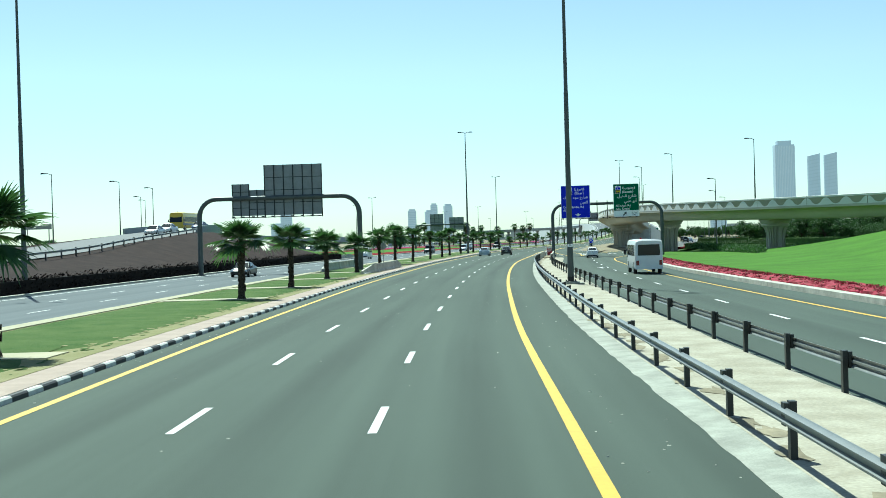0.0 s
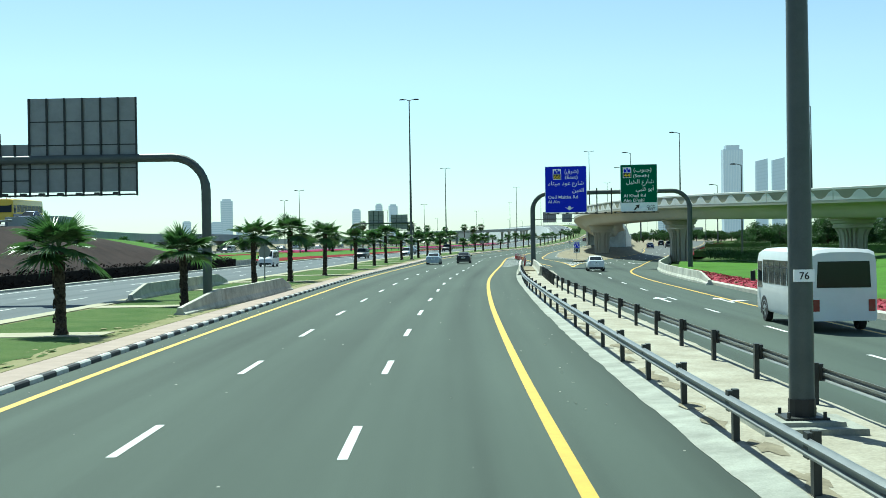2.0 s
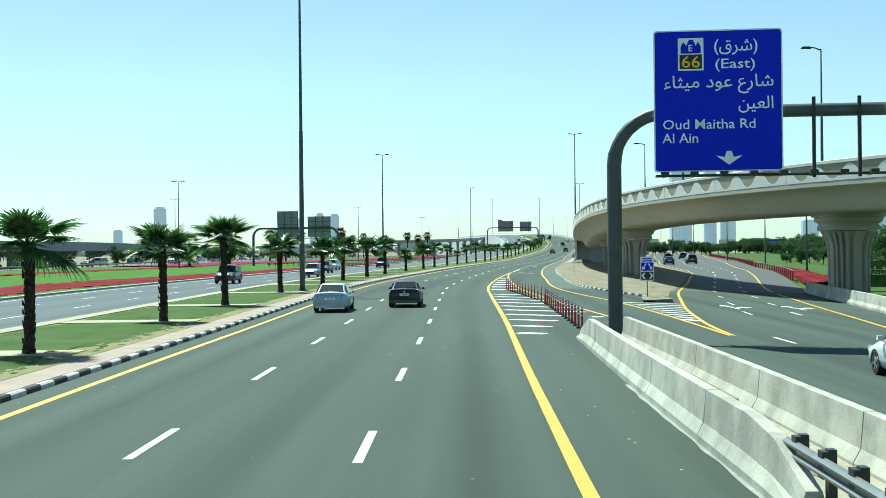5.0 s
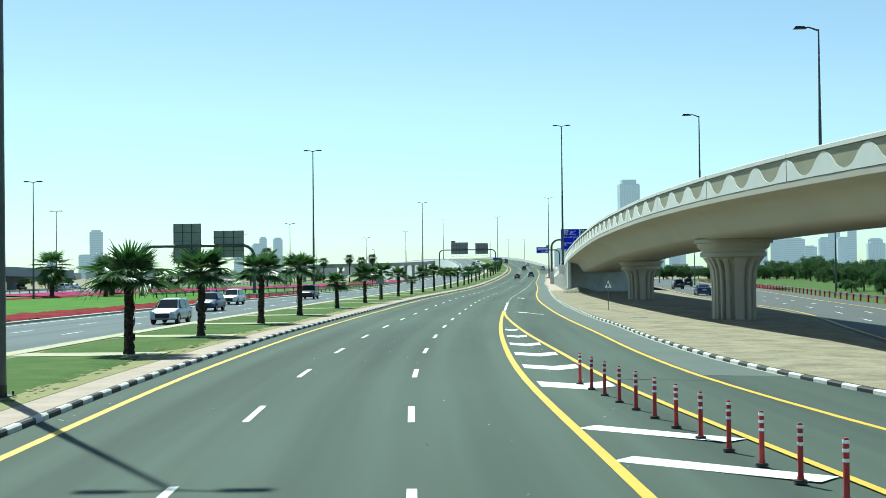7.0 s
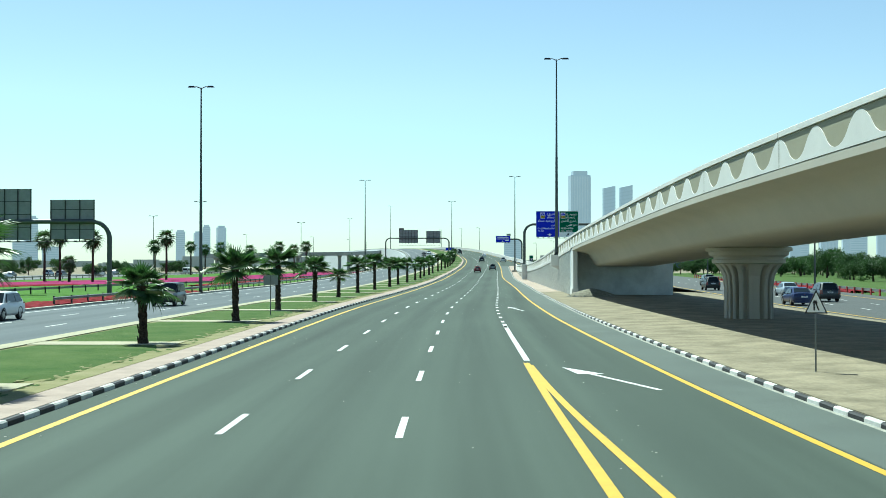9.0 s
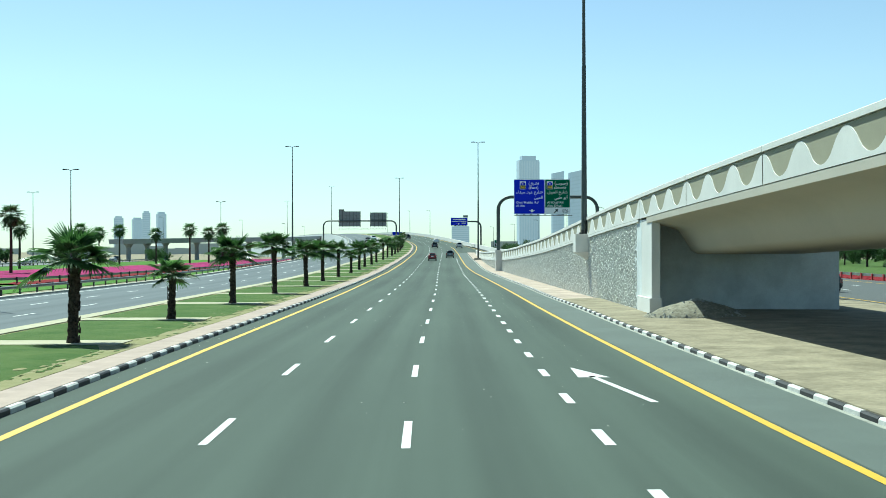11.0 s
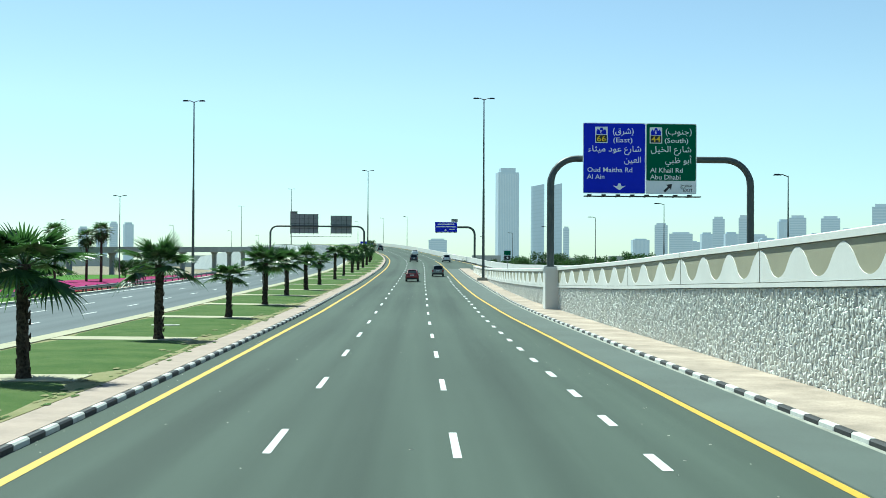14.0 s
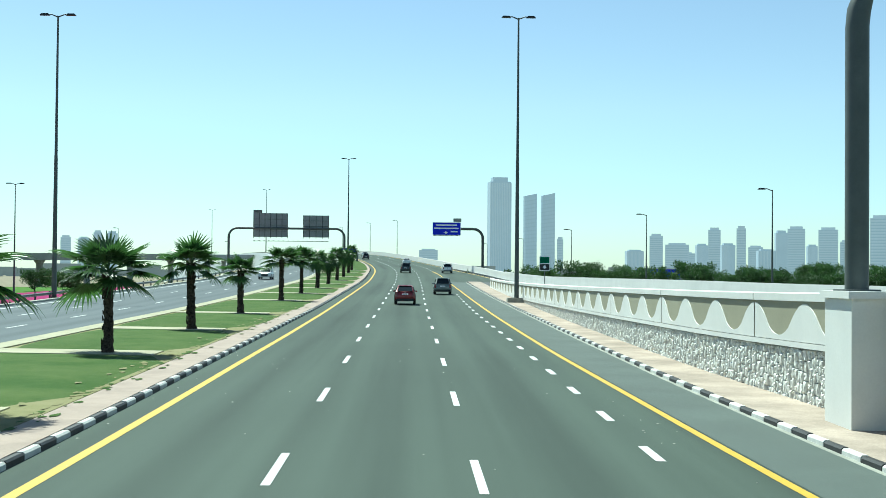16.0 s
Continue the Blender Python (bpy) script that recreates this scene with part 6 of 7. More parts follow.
for k in range(44):  # low planting before the distant flyover
    f = k / 43
    tree(-190 + 245 * f + r.uniform(-8, 8), 640 + 120 * f + r.uniform(-18, 18), 0, k, r.uniform(0.42, 0.75), "rounded dusty green tree beyond the farther road", "trees left of the roads")
for k, (x, y) in enumerate(((70.8, 298), (76.3, 304), (79.5, 297), (84, 300), (89, 296), (86, 330), (92, 325), (98, 318))):
    tree(x, y, 0, k, r.uniform(0.85, 1.05), "dense leafy green tree at the garden's edge", "garden trees")
for k in range(16):  # beyond the farther road on the left
    p = flat(300 + 26 * k, -100 - 45 * abs(math.sin(k * 2.1)), 0)
    tree(p.x, p.y, 0, k + 2, r.uniform(0.6, 0.95), "rounded dusty green tree beyond the farther road", "trees left of the roads")
for x, y in ((52.6, 245.0), (68.0, 318.0), (84.0, 380.0), (96.0, 440.0), (107.0, 505.0), (118.5, 570.0), (131.4, 634.0), (141.0, 692.0), (152.0, 758.0), (162.0, 824.0), (168.0, 880.0)):
    lamp_post(spot(x, y, 0.0), 13.2, "slim single-armed lamp post beside the outer road", 1, 1.2, group="outer road lamps", r0=0.14)
for y in (215, 259, 302, 342.5):
    p = deck(y, HALF - 0.2, -0.2)
    lamp_post(spot(p.x, p.y, p.z), 10.5, "slim single-armed lamp post on the viaduct", 1, 1.2, group="viaduct lamps", r0=0.13)

for y in (920, 992, 1064):
    lamp_post(turned(y, 9.3, 0.0), 12.0, "slim single-armed lamp post beside the rising road", 1, 1.2, group="outer road lamps", r0=0.14)

# flower heads and leaves over the near bed, and a low hedge behind the lawn
fr = random.Random(17)
blooms, greens = Shape(), Shape()
for k in range(1500):
    y, u = fr.uniform(58, 186), fr.uniform(20.35, 22.6)
    top = 0.34 - 0.10 * abs(u - 21.5) + fall(y, 20)
    leaf_cloud(blooms if k % 6 else greens, flat(y, u, top), (0.22, 0.25, 0.10), 16, 0.055, fr, 0.4)
bed_cover = thing("flower_planting", "dense pink-red flowering plants in a long bed", "flowers")
tagged(part("blooms", blooms.mesh("blooms", FLOWER_ROSE), FLOWER_ROSE, bed_cover), kind="stuff")
tagged(part("leaves", greens.mesh("leaves", HEDGE), HEDGE, bed_cover), kind="stuff")
low_hedge = thing("hedge", "low dark clipped hedge along the lawn's far edge", "hedge")
lh, y = Shape(), 176.0
while y < 250:
    leaf_cloud(lh, flat(y, 35.5 - 0.035 * (y - 176), 0.55), (0.9, 1.2, 0.75), 110, 0.16, fr, 0.4)
    y += 1.5
tagged(part("foliage", lh.mesh("foliage", LEAF), LEAF, low_hedge), kind="stuff")

# mound of rubble by the abutment
RUBBLE = material("grey_rubble_soil", (0.15, 0.14, 0.105), 0.95, vary=0.35, scale=4, bump=1.0, bump_scale=9, color2=(0.26, 0.25, 0.20), spec=0.1)
mound = thing("rubble_mound", "small mound of stones and sand by the abutment", "rubble", m=turned(409.0, 12.7, 0.15))
s = Shape()
rr = random.Random(8)
rows_m = []
for q, h in ((1.0, -0.12), (0.92, 0.10), (0.8, 0.26), (0.65, 0.44), (0.5, 0.58), (0.35, 0.70), (0.2, 0.78), (0.08, 0.82), (0.01, 0.83)):
    rows_m.append([(math.cos(t) * q * 2.6 * rr.uniform(0.95, 1.05), math.sin(t) * q * 2.0 * rr.uniform(0.95, 1.05), h + rr.uniform(-0.03, 0.03)) for t in (2 * math.pi * k / 26 for k in range(26))])
s.loft(rows_m, True, True)
part("heap", s, RUBBLE, mound, soft=True)
st = Shape()
for k in range(1300):
    q, t = rr.random() ** 0.6, rr.uniform(0, 2 * math.pi)
    z = 0.86 * (1 - q) ** 0.85 + 0.03
    w = rr.uniform(0.02, 0.05) if k % 5 else rr.uniform(0.05, 0.10)
    st.box((math.cos(t) * q * 2.5 - w, math.sin(t) * q * 1.9 - w, z - w * 0.5), (math.cos(t) * q * 2.5 + w * rr.uniform(0.5, 1.2), math.sin(t) * q * 1.9 + w, z + w * rr.uniform(0.4, 1.1)), taper=0.5)
tagged(part("stones", st, STONE_JOINT, mound), kind="stuff")

# ---- skyline ----


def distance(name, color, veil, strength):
    """A far facade whose own faint glow stands in for kilometres of bright air."""
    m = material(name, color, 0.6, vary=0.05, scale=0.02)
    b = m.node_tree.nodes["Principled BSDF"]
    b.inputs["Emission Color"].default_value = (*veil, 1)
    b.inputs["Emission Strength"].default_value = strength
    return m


# aerial haze put into the facades as pale blue emission
HAZE_GLASS = distance("haze_glow_glass_facade", (0.20, 0.26, 0.32), (0.57, 0.73, 0.86), 0.222)
HAZE_PALE = distance("haze_glow_pale_facade", (0.27, 0.31, 0.35), (0.57, 0.73, 0.86), 0.232)
HAZE_DARK = distance("haze_glow_window_bands", (0.19, 0.24, 0.29), (0.55, 0.72, 0.86), 0.222)
EYE16, YAW16 = (64.0, 507.8), 13.62


def far_spot(px, d):
    a = math.atan((px - 784) / 2257) + radians(YAW16)
    return EYE16[0] + d * math.sin(a), EYE16[1] + d * math.cos(a), a


def high_rise(px0, px1, top, d, style=0, label="hazy pale high-rise tower on the skyline", group="skyline towers"):
    """A tower with floor bands or mullions, a plant floor and a crown, standing d metres away."""
    x, y, a = far_spot((px0 + px1) / 2, d)
    w = (px1 - px0) / 2257 * d
    h = 3.6 + (490 - top) / 2257 * d
    g = thing("high_rise", label, "tower", group, Matrix.Translation((x, y, -1)) @ Matrix.Rotation(-a + 0.2 * style, 4, "Z"))
    s = Shape()
    hw = w / 2 * (0.92 if style else 1)
    if style == 2:  # rounded slab with a slanting top
        n = 20
        ring = [(hw * math.copysign(abs(math.cos(t)) ** 0.7, math.cos(t)), hw * 0.7 * math.copysign(abs(math.sin(t)) ** 0.7, math.sin(t))) for t in (2 * math.pi * k / n for k in range(n))]
        s.loft([[(p, q, z + (p * 0.22 if z > 1 else 0)) for p, q in ring] for z in (0, h)], True, True)
    else:
        s.box((-hw, -hw * 0.8, 0), (hw, hw * 0.8, h * 0.955))
        s.box((-hw * 0.72, -hw * 0.6, h * 0.955), (hw * 0.72, hw * 0.6, h))
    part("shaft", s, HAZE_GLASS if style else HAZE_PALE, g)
    if style == 1:  # upright fins
        k = -hw
        while k <= hw + 0.01:
            b = Shape()
            b.box((k - hw * 0.035, -hw * 0.8 - 1.2, 2), (k + hw * 0.035, -hw * 0.8 + 0.3, h * 0.94))
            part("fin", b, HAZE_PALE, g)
            k += hw / 6
    else:
        z, gap = h * 0.06, max(5.0, h / 22)
        while z < h * 0.93:
            b = Shape()
            if style == 2:
                b.loft([[(p * 1.012, q * 1.02, zz + p * 0.22 * zz / h) for p, q in ring] for zz in (z, z + gap * 0.3)], True, True)
            else:
                b.box((-hw * 0.94, -hw * 0.8 - 0.8, z), (hw * 0.94, -hw * 0.8 + 0.2, z + gap * 0.45))
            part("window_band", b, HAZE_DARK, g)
            z += gap
    return g


high_rise(863, 903, 316, 3300, 1, "tall hazy tower with upright fins and a stepped crown")
high_rise(925, 951, 346, 3400, 2, "hazy twin tower with rounded sides and slanting top")
high_rise(956, 983, 345, 3400, 2, "hazy twin tower with rounded sides and slanting top")
for k, (a, b, top) in enumerate(((986, 997, 420), (1107, 1138, 442), (1150, 1173, 414), (1178, 1219, 430), (1231, 1252, 431), (1254, 1275, 403), (1276, 1300, 430), (1304, 1320, 400), (1325, 1350, 434), (1372, 1393, 408), (1395, 1424, 401), (1428, 1446, 432), (1450, 1482, 403), (1488, 1512, 424), (1516, 1536, 436), (1542, 1575, 383), (1600, 1640, 400), (1660, 1690, 420), (1720, 1770, 395), (1800, 1840, 410), (742, 775, 443), (1340, 1372, 440), (1190, 1230, 446),
                                (108, 125, 427), (139, 157, 429), (166, 180, 418), (190, 207, 419))):
    high_rise(a, b, top, 2600 + 173 * (k * 5 % 7), (0, 1, 0, 0, 1)[k % 5])
for px0, px1, top in ((-207, -183, 402), (-231, -207, 448), (-300, -283, 446), (-170, -140, 458)):
    high_rise(px0, px1, top, 2600, 0)
town, rt = Shape(), random.Random(51)
for k in range(150):  # low roofs and tree tops along the horizon
    x, y, a = far_spot(-1500 + 27 * k + rt.uniform(-10, 10), rt.uniform(1100, 1700))
    w, h = rt.uniform(6, 22), rt.choice((4, 5, 6, 7, 9, 13))
    town.box((-w, -8, -1), (w, 8, h), Matrix.Translation((x, y, 0)) @ Matrix.Rotation(-a, 4, "Z"))
# the low town carries its haze as a weaker emission too
HAZE_LOW = distance("haze_glow_low_roofs", (0.17, 0.18, 0.17), (0.50, 0.62, 0.66), 0.115)
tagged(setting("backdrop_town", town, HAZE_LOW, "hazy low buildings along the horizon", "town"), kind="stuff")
warehouse = thing("low_building", "long low blue-roofed building behind trees", "building", m=Matrix.Translation((*far_spot(1165, 900)[:2], 0)))
s = Shape()
s.box((-14, -6, 0), (14, 6, 9))
part("wall", s, SIGN_BLUE, warehouse)
s = Shape()
s.box((-14.5, -6.5, 9), (14.5, 6.5, 9.6))
part("roof", s, CONCRETE, warehouse)
# ---- vehicles ----
GLASS_DARK = material("tinted_car_glass", (0.012, 0.017, 0.019), 0.12, vary=0.05, scale=1, spec=0.35)
TYRE = material("tyre_rubber", (0.018, 0.018, 0.019), 0.85, vary=0.15, scale=6, bump=0.2)
RIM = material("alloy_rim", (0.45, 0.46, 0.47), 0.35, metal=0.8, vary=0.05)
TRIM = material("black_plastic_trim", (0.02, 0.02, 0.022), 0.6, vary=0.1)
TAIL = material("red_tail_lamp", (0.16, 0.006, 0.006), 0.2, vary=0.05, coat=0.5)
HEADLAMP = material("clear_headlamp", (0.6, 0.62, 0.64), 0.15, vary=0.05, coat=0.5)
CHROME = material("chrome_trim", (0.6, 0.6, 0.6), 0.15, metal=1.0, vary=0.02)


def paint(name, color, metal=0.25):
    return material(name, color, 0.35, metal=metal * 0.6, vary=0.04, scale=1.0, coat=0.3)


P_SILVER = paint("silver_blue_car_paint", (0.38, 0.44, 0.50), 0.4)
P_BLACK = paint("black_car_paint", (0.006, 0.0065, 0.0075), 0.0)
P_GREY = paint("grey_green_car_paint", (0.16, 0.18, 0.17), 0.4)
P_RED = paint("dark_red_car_paint", (0.20, 0.012, 0.016))
P_WHITE = paint("white_car_paint", (0.70, 0.71, 0.71), 0.0)
P_BLUE = paint("blue_car_paint", (0.012, 0.028, 0.11))
P_DARK = paint("dark_grey_car_paint", (0.05, 0.055, 0.06), 0.4)
P_YELLOW = paint("yellow_bus_paint", (0.65, 0.45, 0.03), 0.0)


def wheel(g, x, y, r, w, side):
    s = Shape()
    n = 24
    prof = [(0, r * 0.62), (0.0, r * 0.93), (0.25, r), (0.75, r), (1.0, r * 0.93), (1.0, r * 0.62)]
    s.loft([[(x + side * w * (a - 1), y + b * math.cos(t), r + b * math.sin(t)) for a, b in prof] for t in (2 * math.pi * k / n for k in range(n + 1))], True, False)
    t_ = part("wheel", s, TYRE, g, soft=True)
    s = Shape()
    s.tube([(x + side * -0.05, y, r), (x - side * 0.02, y, r)], r * 0.64, 20)
    for k in range(5):
        a = 2 * math.pi * k / 5
        d = Vector((0, math.cos(a), math.sin(a)))
        e = Vector((0, -math.sin(a), math.cos(a)))
        c = Vector((x - side * 0.015, y, r))
        s.add([c - e * 0.04, c + e * 0.04, c + e * 0.03 + d * r * 0.6, c - e * 0.03 + d * r * 0.6, c - e * 0.04 + Vector((side * 0.02, 0, 0)), c + e * 0.04 + Vector((side * 0.02, 0, 0)), c + e * 0.03 + d * r * 0.6 + Vector((side * 0.02, 0, 0)), c - e * 0.03 + d * r * 0.6 + Vector((side * 0.02, 0, 0))],
              [(4, 5, 6, 7), (0, 1, 5, 4), (1, 2, 6, 5), (2, 3, 7, 6), (3, 0, 4, 7)])
    part("rim", s, RIM, t_)


def body_loft(g, rows, w, mat, arches=()):
    """rows: y, half-width factor, floor, waist, shoulder top."""
    s, rings = Shape(), []
    for y, k, z0, zw, zt in rows:
        h = w / 2 * k
        half = [(h * 0.84, z0), (h * 0.95, z0 + 0.08), (h, z0 + (zw - z0) * 0.45), (h * 0.995, zw), (h * 0.955, zw + (zt - zw) * 0.6), (h * 0.88, zt - 0.015), (h * 0.6, zt + 0.012), (h * 0.25, zt + 0.022)]
        rings.append([(a, y, b) for a, b in half] + [(-a, y, b) for a, b in reversed(half)])
    s.loft(rings, True, True)
    return part("body", s, mat, g, soft=True)


def car(m, mat, kind, label, category="car", group=""):
    """A car that heads along +y: body, cabin, panes, wheels, lamps, mirrors, plates."""
    spec = {  # length, width, height, waist, bonnet, boot, glass base rear, roof rear, roof front, glass base front, wheel radius
        "sedan": (4.75, 1.83, 1.46, 0.92, 0.86, 1.02, -1.62, -0.85, 0.35, 1.12, 0.33),
        "compact": (4.4, 1.70, 1.49, 0.95, 0.90, 1.05, -1.48, -0.75, 0.40, 1.15, 0.31),
        "suv": (4.6, 1.86, 1.72, 1.05, 1.05, 1.08, -2.18, -1.75, 0.40, 1.10, 0.37),
        "crossover": (4.14, 1.77, 1.58, 1.02, 1.02, 1.05, -1.98, -1.22, 0.30, 1.00, 0.35),
        "offroad": (4.5, 1.9, 1.86, 1.12, 1.14, 1.12, -2.12, -2.02, 0.45, 0.78, 0.42),
    }[kind]
    length, w, high, waist, bonnet, boot, r0, r1, f1, f0, rad = spec
    g = thing("car", label, category, group, m)
    e = length / 2
    gc = 0.22 if kind in ("sedan", "compact") else 0.30
    back_flat = kind in ("suv", "crossover", "offroad")
    tail_top = boot if not back_flat else waist + 0.02
    body_loft(g, [(-e, 0.86, gc + 0.12, 0.62, tail_top - 0.16), (-e + 0.08, 0.95, gc + 0.03, 0.66, tail_top - 0.03), (-e + 0.4, 1.0, gc, 0.70, tail_top), (r0, 1.0, gc - 0.02, 0.74, tail_top + 0.01), (-0.4, 1.0, gc - 0.02, 0.74, waist + 0.01), (f0 - 0.1, 1.0, gc - 0.02, 0.72, bonnet + 0.02), (f0 + 0.2, 0.99, gc, 0.70, bonnet), (e - 0.5, 0.97, gc, 0.66, bonnet - 0.10), (e - 0.12, 0.92, gc + 0.03, 0.60, bonnet - 0.20), (e, 0.78, gc + 0.1, 0.56, bonnet - 0.30)], w, mat)
    wb, wr = w / 2 * 0.90, w / 2 * (0.70 if kind != "offroad" else 0.80)
    zb = waist - 0.02
    base = [(r0, wb * 0.93, tail_top - 0.02), (r1, wr * 0.97, high - 0.06), ((r1 + f1) / 2, wr, high), (f1, wr * 0.98, high - 0.05), (f0, wb * 0.93, bonnet - 0.02)]
    s = Shape()
    rings = []
    for y, hw, z in base:
        rings.append([(-hw, y, z - 0.05), (-hw * 0.93, y, z), (-hw * 0.5, y, z + 0.025), (0, y, z + 0.03), (hw * 0.5, y, z + 0.025), (hw * 0.93, y, z), (hw, y, z - 0.05)])
    s.loft(rings, False, False)
    for sd in (-1, 1):  # flanks below the roof edge
        top = [(sd * hw, y, z - 0.05) for y, hw, z in base]
        low = [(sd * wb, min(max(y, r0), f0), zb) for y, hw, z in base]
        s.add(top + low, [(i, i + 1, i + 6, i + 5) for i in range(4)])
    part("cabin", s, mat, g, soft=True)

    def pane(name, pts):
        q = Shape()
        c = sum((Vector(p) for p in pts), Vector()) / len(pts)
        pts = [c + (Vector(p) - c) for p in pts]
        q.add(pts, [tuple(range(len(pts)))])
        nrm = (Vector(pts[1]) - Vector(pts[0])).cross(Vector(pts[2]) - Vector(pts[0])).normalized()
        if nrm.dot(c - Vector((0, (r0 + f0) / 2, zb))) < 0:
            nrm = -nrm
        q2 = Shape()
        q2.loft([[p - nrm * 0.01 for p in pts], [Vector(p) + nrm * 0.042 for p in pts]], True, True)
        return part(name, q2, GLASS_DARK, g)

    def mixp(a, b, f):
        return Vector(a) * (1 - f) + Vector(b) * f

    (ya, ha, za), (yb, hb, zt_) = base[0], base[1]
    pane("rear_window", [mixp((-ha, ya, za), (-hb, yb, zt_), 0.12) + Vector((0.10, 0, 0)), mixp((ha, ya, za), (hb, yb, zt_), 0.12) - Vector((0.10, 0, 0)), mixp((ha, ya, za), (hb, yb, zt_), 0.90) - Vector((0.09, 0, 0)), mixp((-ha, ya, za), (-hb, yb, zt_), 0.90) + Vector((0.09, 0, 0))])
    (ya, ha, za), (yb, hb, zt_) = base[4], base[3]
    pane("windscreen", [mixp((-ha, ya, za), (-hb, yb, zt_), 0.06) + Vector((0.07, 0, 0)), mixp((ha, ya, za), (hb, yb, zt_), 0.06) - Vector((0.07, 0, 0)), mixp((ha, ya, za), (hb, yb, zt_), 0.92) - Vector((0.07, 0, 0)), mixp((-ha, ya, za), (-hb, yb, zt_), 0.92) + Vector((0.07, 0, 0))])
    mid = (r1 + f1) / 2 - 0.05
    for sd in (-1, 1):
        zt2 = high - 0.13
        lo = lambda y: Vector((sd * (wb + 0.003), y, zb + 0.05))
        hi = lambda y: Vector((sd * (wr + 0.022), y, zt2))
        pane("side_window", [lo(r0 + 0.34), lo(mid - 0.04), hi(mid - 0.04), hi(r1 + 0.10)])
        pane("side_window", [lo(mid + 0.04), lo(f0 - 0.30), hi(f1 - 0.03), hi(mid + 0.04)])
        mr = Shape()
        mr.box((min(sd * (w / 2 - 0.04), sd * (w / 2 + 0.13)), f0 - 0.42, waist + 0.0), (max(sd * (w / 2 - 0.04), sd * (w / 2 + 0.13)), f0 - 0.30, waist + 0.12), taper=0.25)
        part("mirror", mr, mat, g)
        for y in (-e + length * 0.205, e - length * 0.19):
            wheel(g, sd * (w / 2 - 0.005), y, rad, 0.22, sd)
            ar = Shape()
            ar.loft([[(sd * (w / 2 - 0.10), y + q * math.cos(t), rad + q * math.sin(t)), (sd * (w / 2 + 0.004), y + q * math.cos(t), rad + q * math.sin(t))] for q in (rad + 0.005,) for t in (math.pi * k / 14 for k in range(15))], False, False)
            ar.loft([[(sd * (w / 2 + 0.003), y + (rad + 0.005) * math.cos(t), rad + (rad + 0.005) * math.sin(t)), (sd * (w / 2 + 0.003), y + (rad + 0.065) * math.cos(t), rad + (rad + 0.065) * math.sin(t))] for t in (math.pi * k / 14 for k in range(-1, 16))], False, False)
            part("wheel_arch", ar.mesh("wheel_arch", TRIM), TRIM, g)
        tl = Shape()
        zt3 = tail_top - 0.12
        if back_flat:
            tl.box((min(sd * w * 0.36, sd * w * 0.478), -e - 0.01, zt3 - 0.26), (max(sd * w * 0.36, sd * w * 0.478), -e + 0.3, zt3 + 0.10), taper=0.1)
        else:
            tl.loft([[(sd * w * a, -e + b, zt3 + c) for a, b, c in ((0.33, -0.012, -0.12), (0.452, 0.05, -0.13), (0.484, 0.34, -0.10), (0.47, 0.34, 0.0), (0.40, 0.06, 0.01), (0.34, -0.012, -0.02))], [(sd * w * a * 0.9, -e + b + 0.1, zt3 + c) for a, b, c in ((0.33, -0.012, -0.12), (0.452, 0.05, -0.13), (0.484, 0.34, -0.10), (0.47, 0.34, 0.0), (0.40, 0.06, 0.01), (0.34, -0.012, -0.02))]], True, True)
        part("tail_lamp", tl, TAIL, g)
        hl = Shape()
        hl.box((min(sd * w * 0.27, sd * w * 0.455), e - 0.3, bonnet - 0.33), (max(sd * w * 0.27, sd * w * 0.455), e - 0.015, bonnet - 0.17), taper=0.1)
        part("headlamp", hl, HEADLAMP, g)
    bp = Shape()
    bp.box((-w * 0.42, -e - 0.025, gc + 0.02), (w * 0.42, -e + 0.2, gc + 0.20), taper=0.06)
    part("rear_bumper", bp, TRIM if kind != "sedan" else mat, g)
    gr = Shape()
    gr.box((-w * 0.26, e - 0.06, 0.42), (w * 0.26, e + 0.012, bonnet - 0.30))
    part("grille", gr, TRIM, g)
    pl = Shape()
    zp = 0.80 if not back_flat else 0.86
    if kind in ("sedan", "compact"):
        zp = 0.72
    pl.box((-0.26, -e - 0.022, zp - 0.06), (0.26, -e + 0.05, zp + 0.06))
    pp = part("number_plate", pl, SIGN_WHITE, g, "white number plate with dark bars")
    for k in range(5):
        bb = Shape()
        bb.box((-0.12 + 0.06 * k, -e - 0.026, zp - 0.03), (-0.085 + 0.06 * k, -e - 0.02, zp + 0.03))
        part("plate_bar", bb, BLACK, pp)
    badge = Shape()
    badge.tube([(0, -e - 0.03, zp + 0.16), (0, -e + 0.02, zp + 0.16)], 0.05, 14)
    part("badge", badge, CHROME, g)
    if kind in ("crossover", "suv"):
        an = Shape()
        an.tube([(0, r1 + 0.15, high), (0, r1 - 0.05, high + 0.2)], [0.012, 0.004], 5)
        part("aerial", an, TRIM, g)
        sp = Shape()
        sp.box((-wr * 0.85, r1 - 0.16, high - 0.06), (wr * 0.85, r1 + 0.1, high - 0.01), taper=0.1)
        part("spoiler", sp, mat, g)
    if kind == "offroad":
        sw = Shape()
        sw.tube([(0, -e - 0.02, 1.02), (0, -e - 0.24, 1.02)], 0.36, 20)
        part("spare_wheel", sw, TYRE, g)
    return g


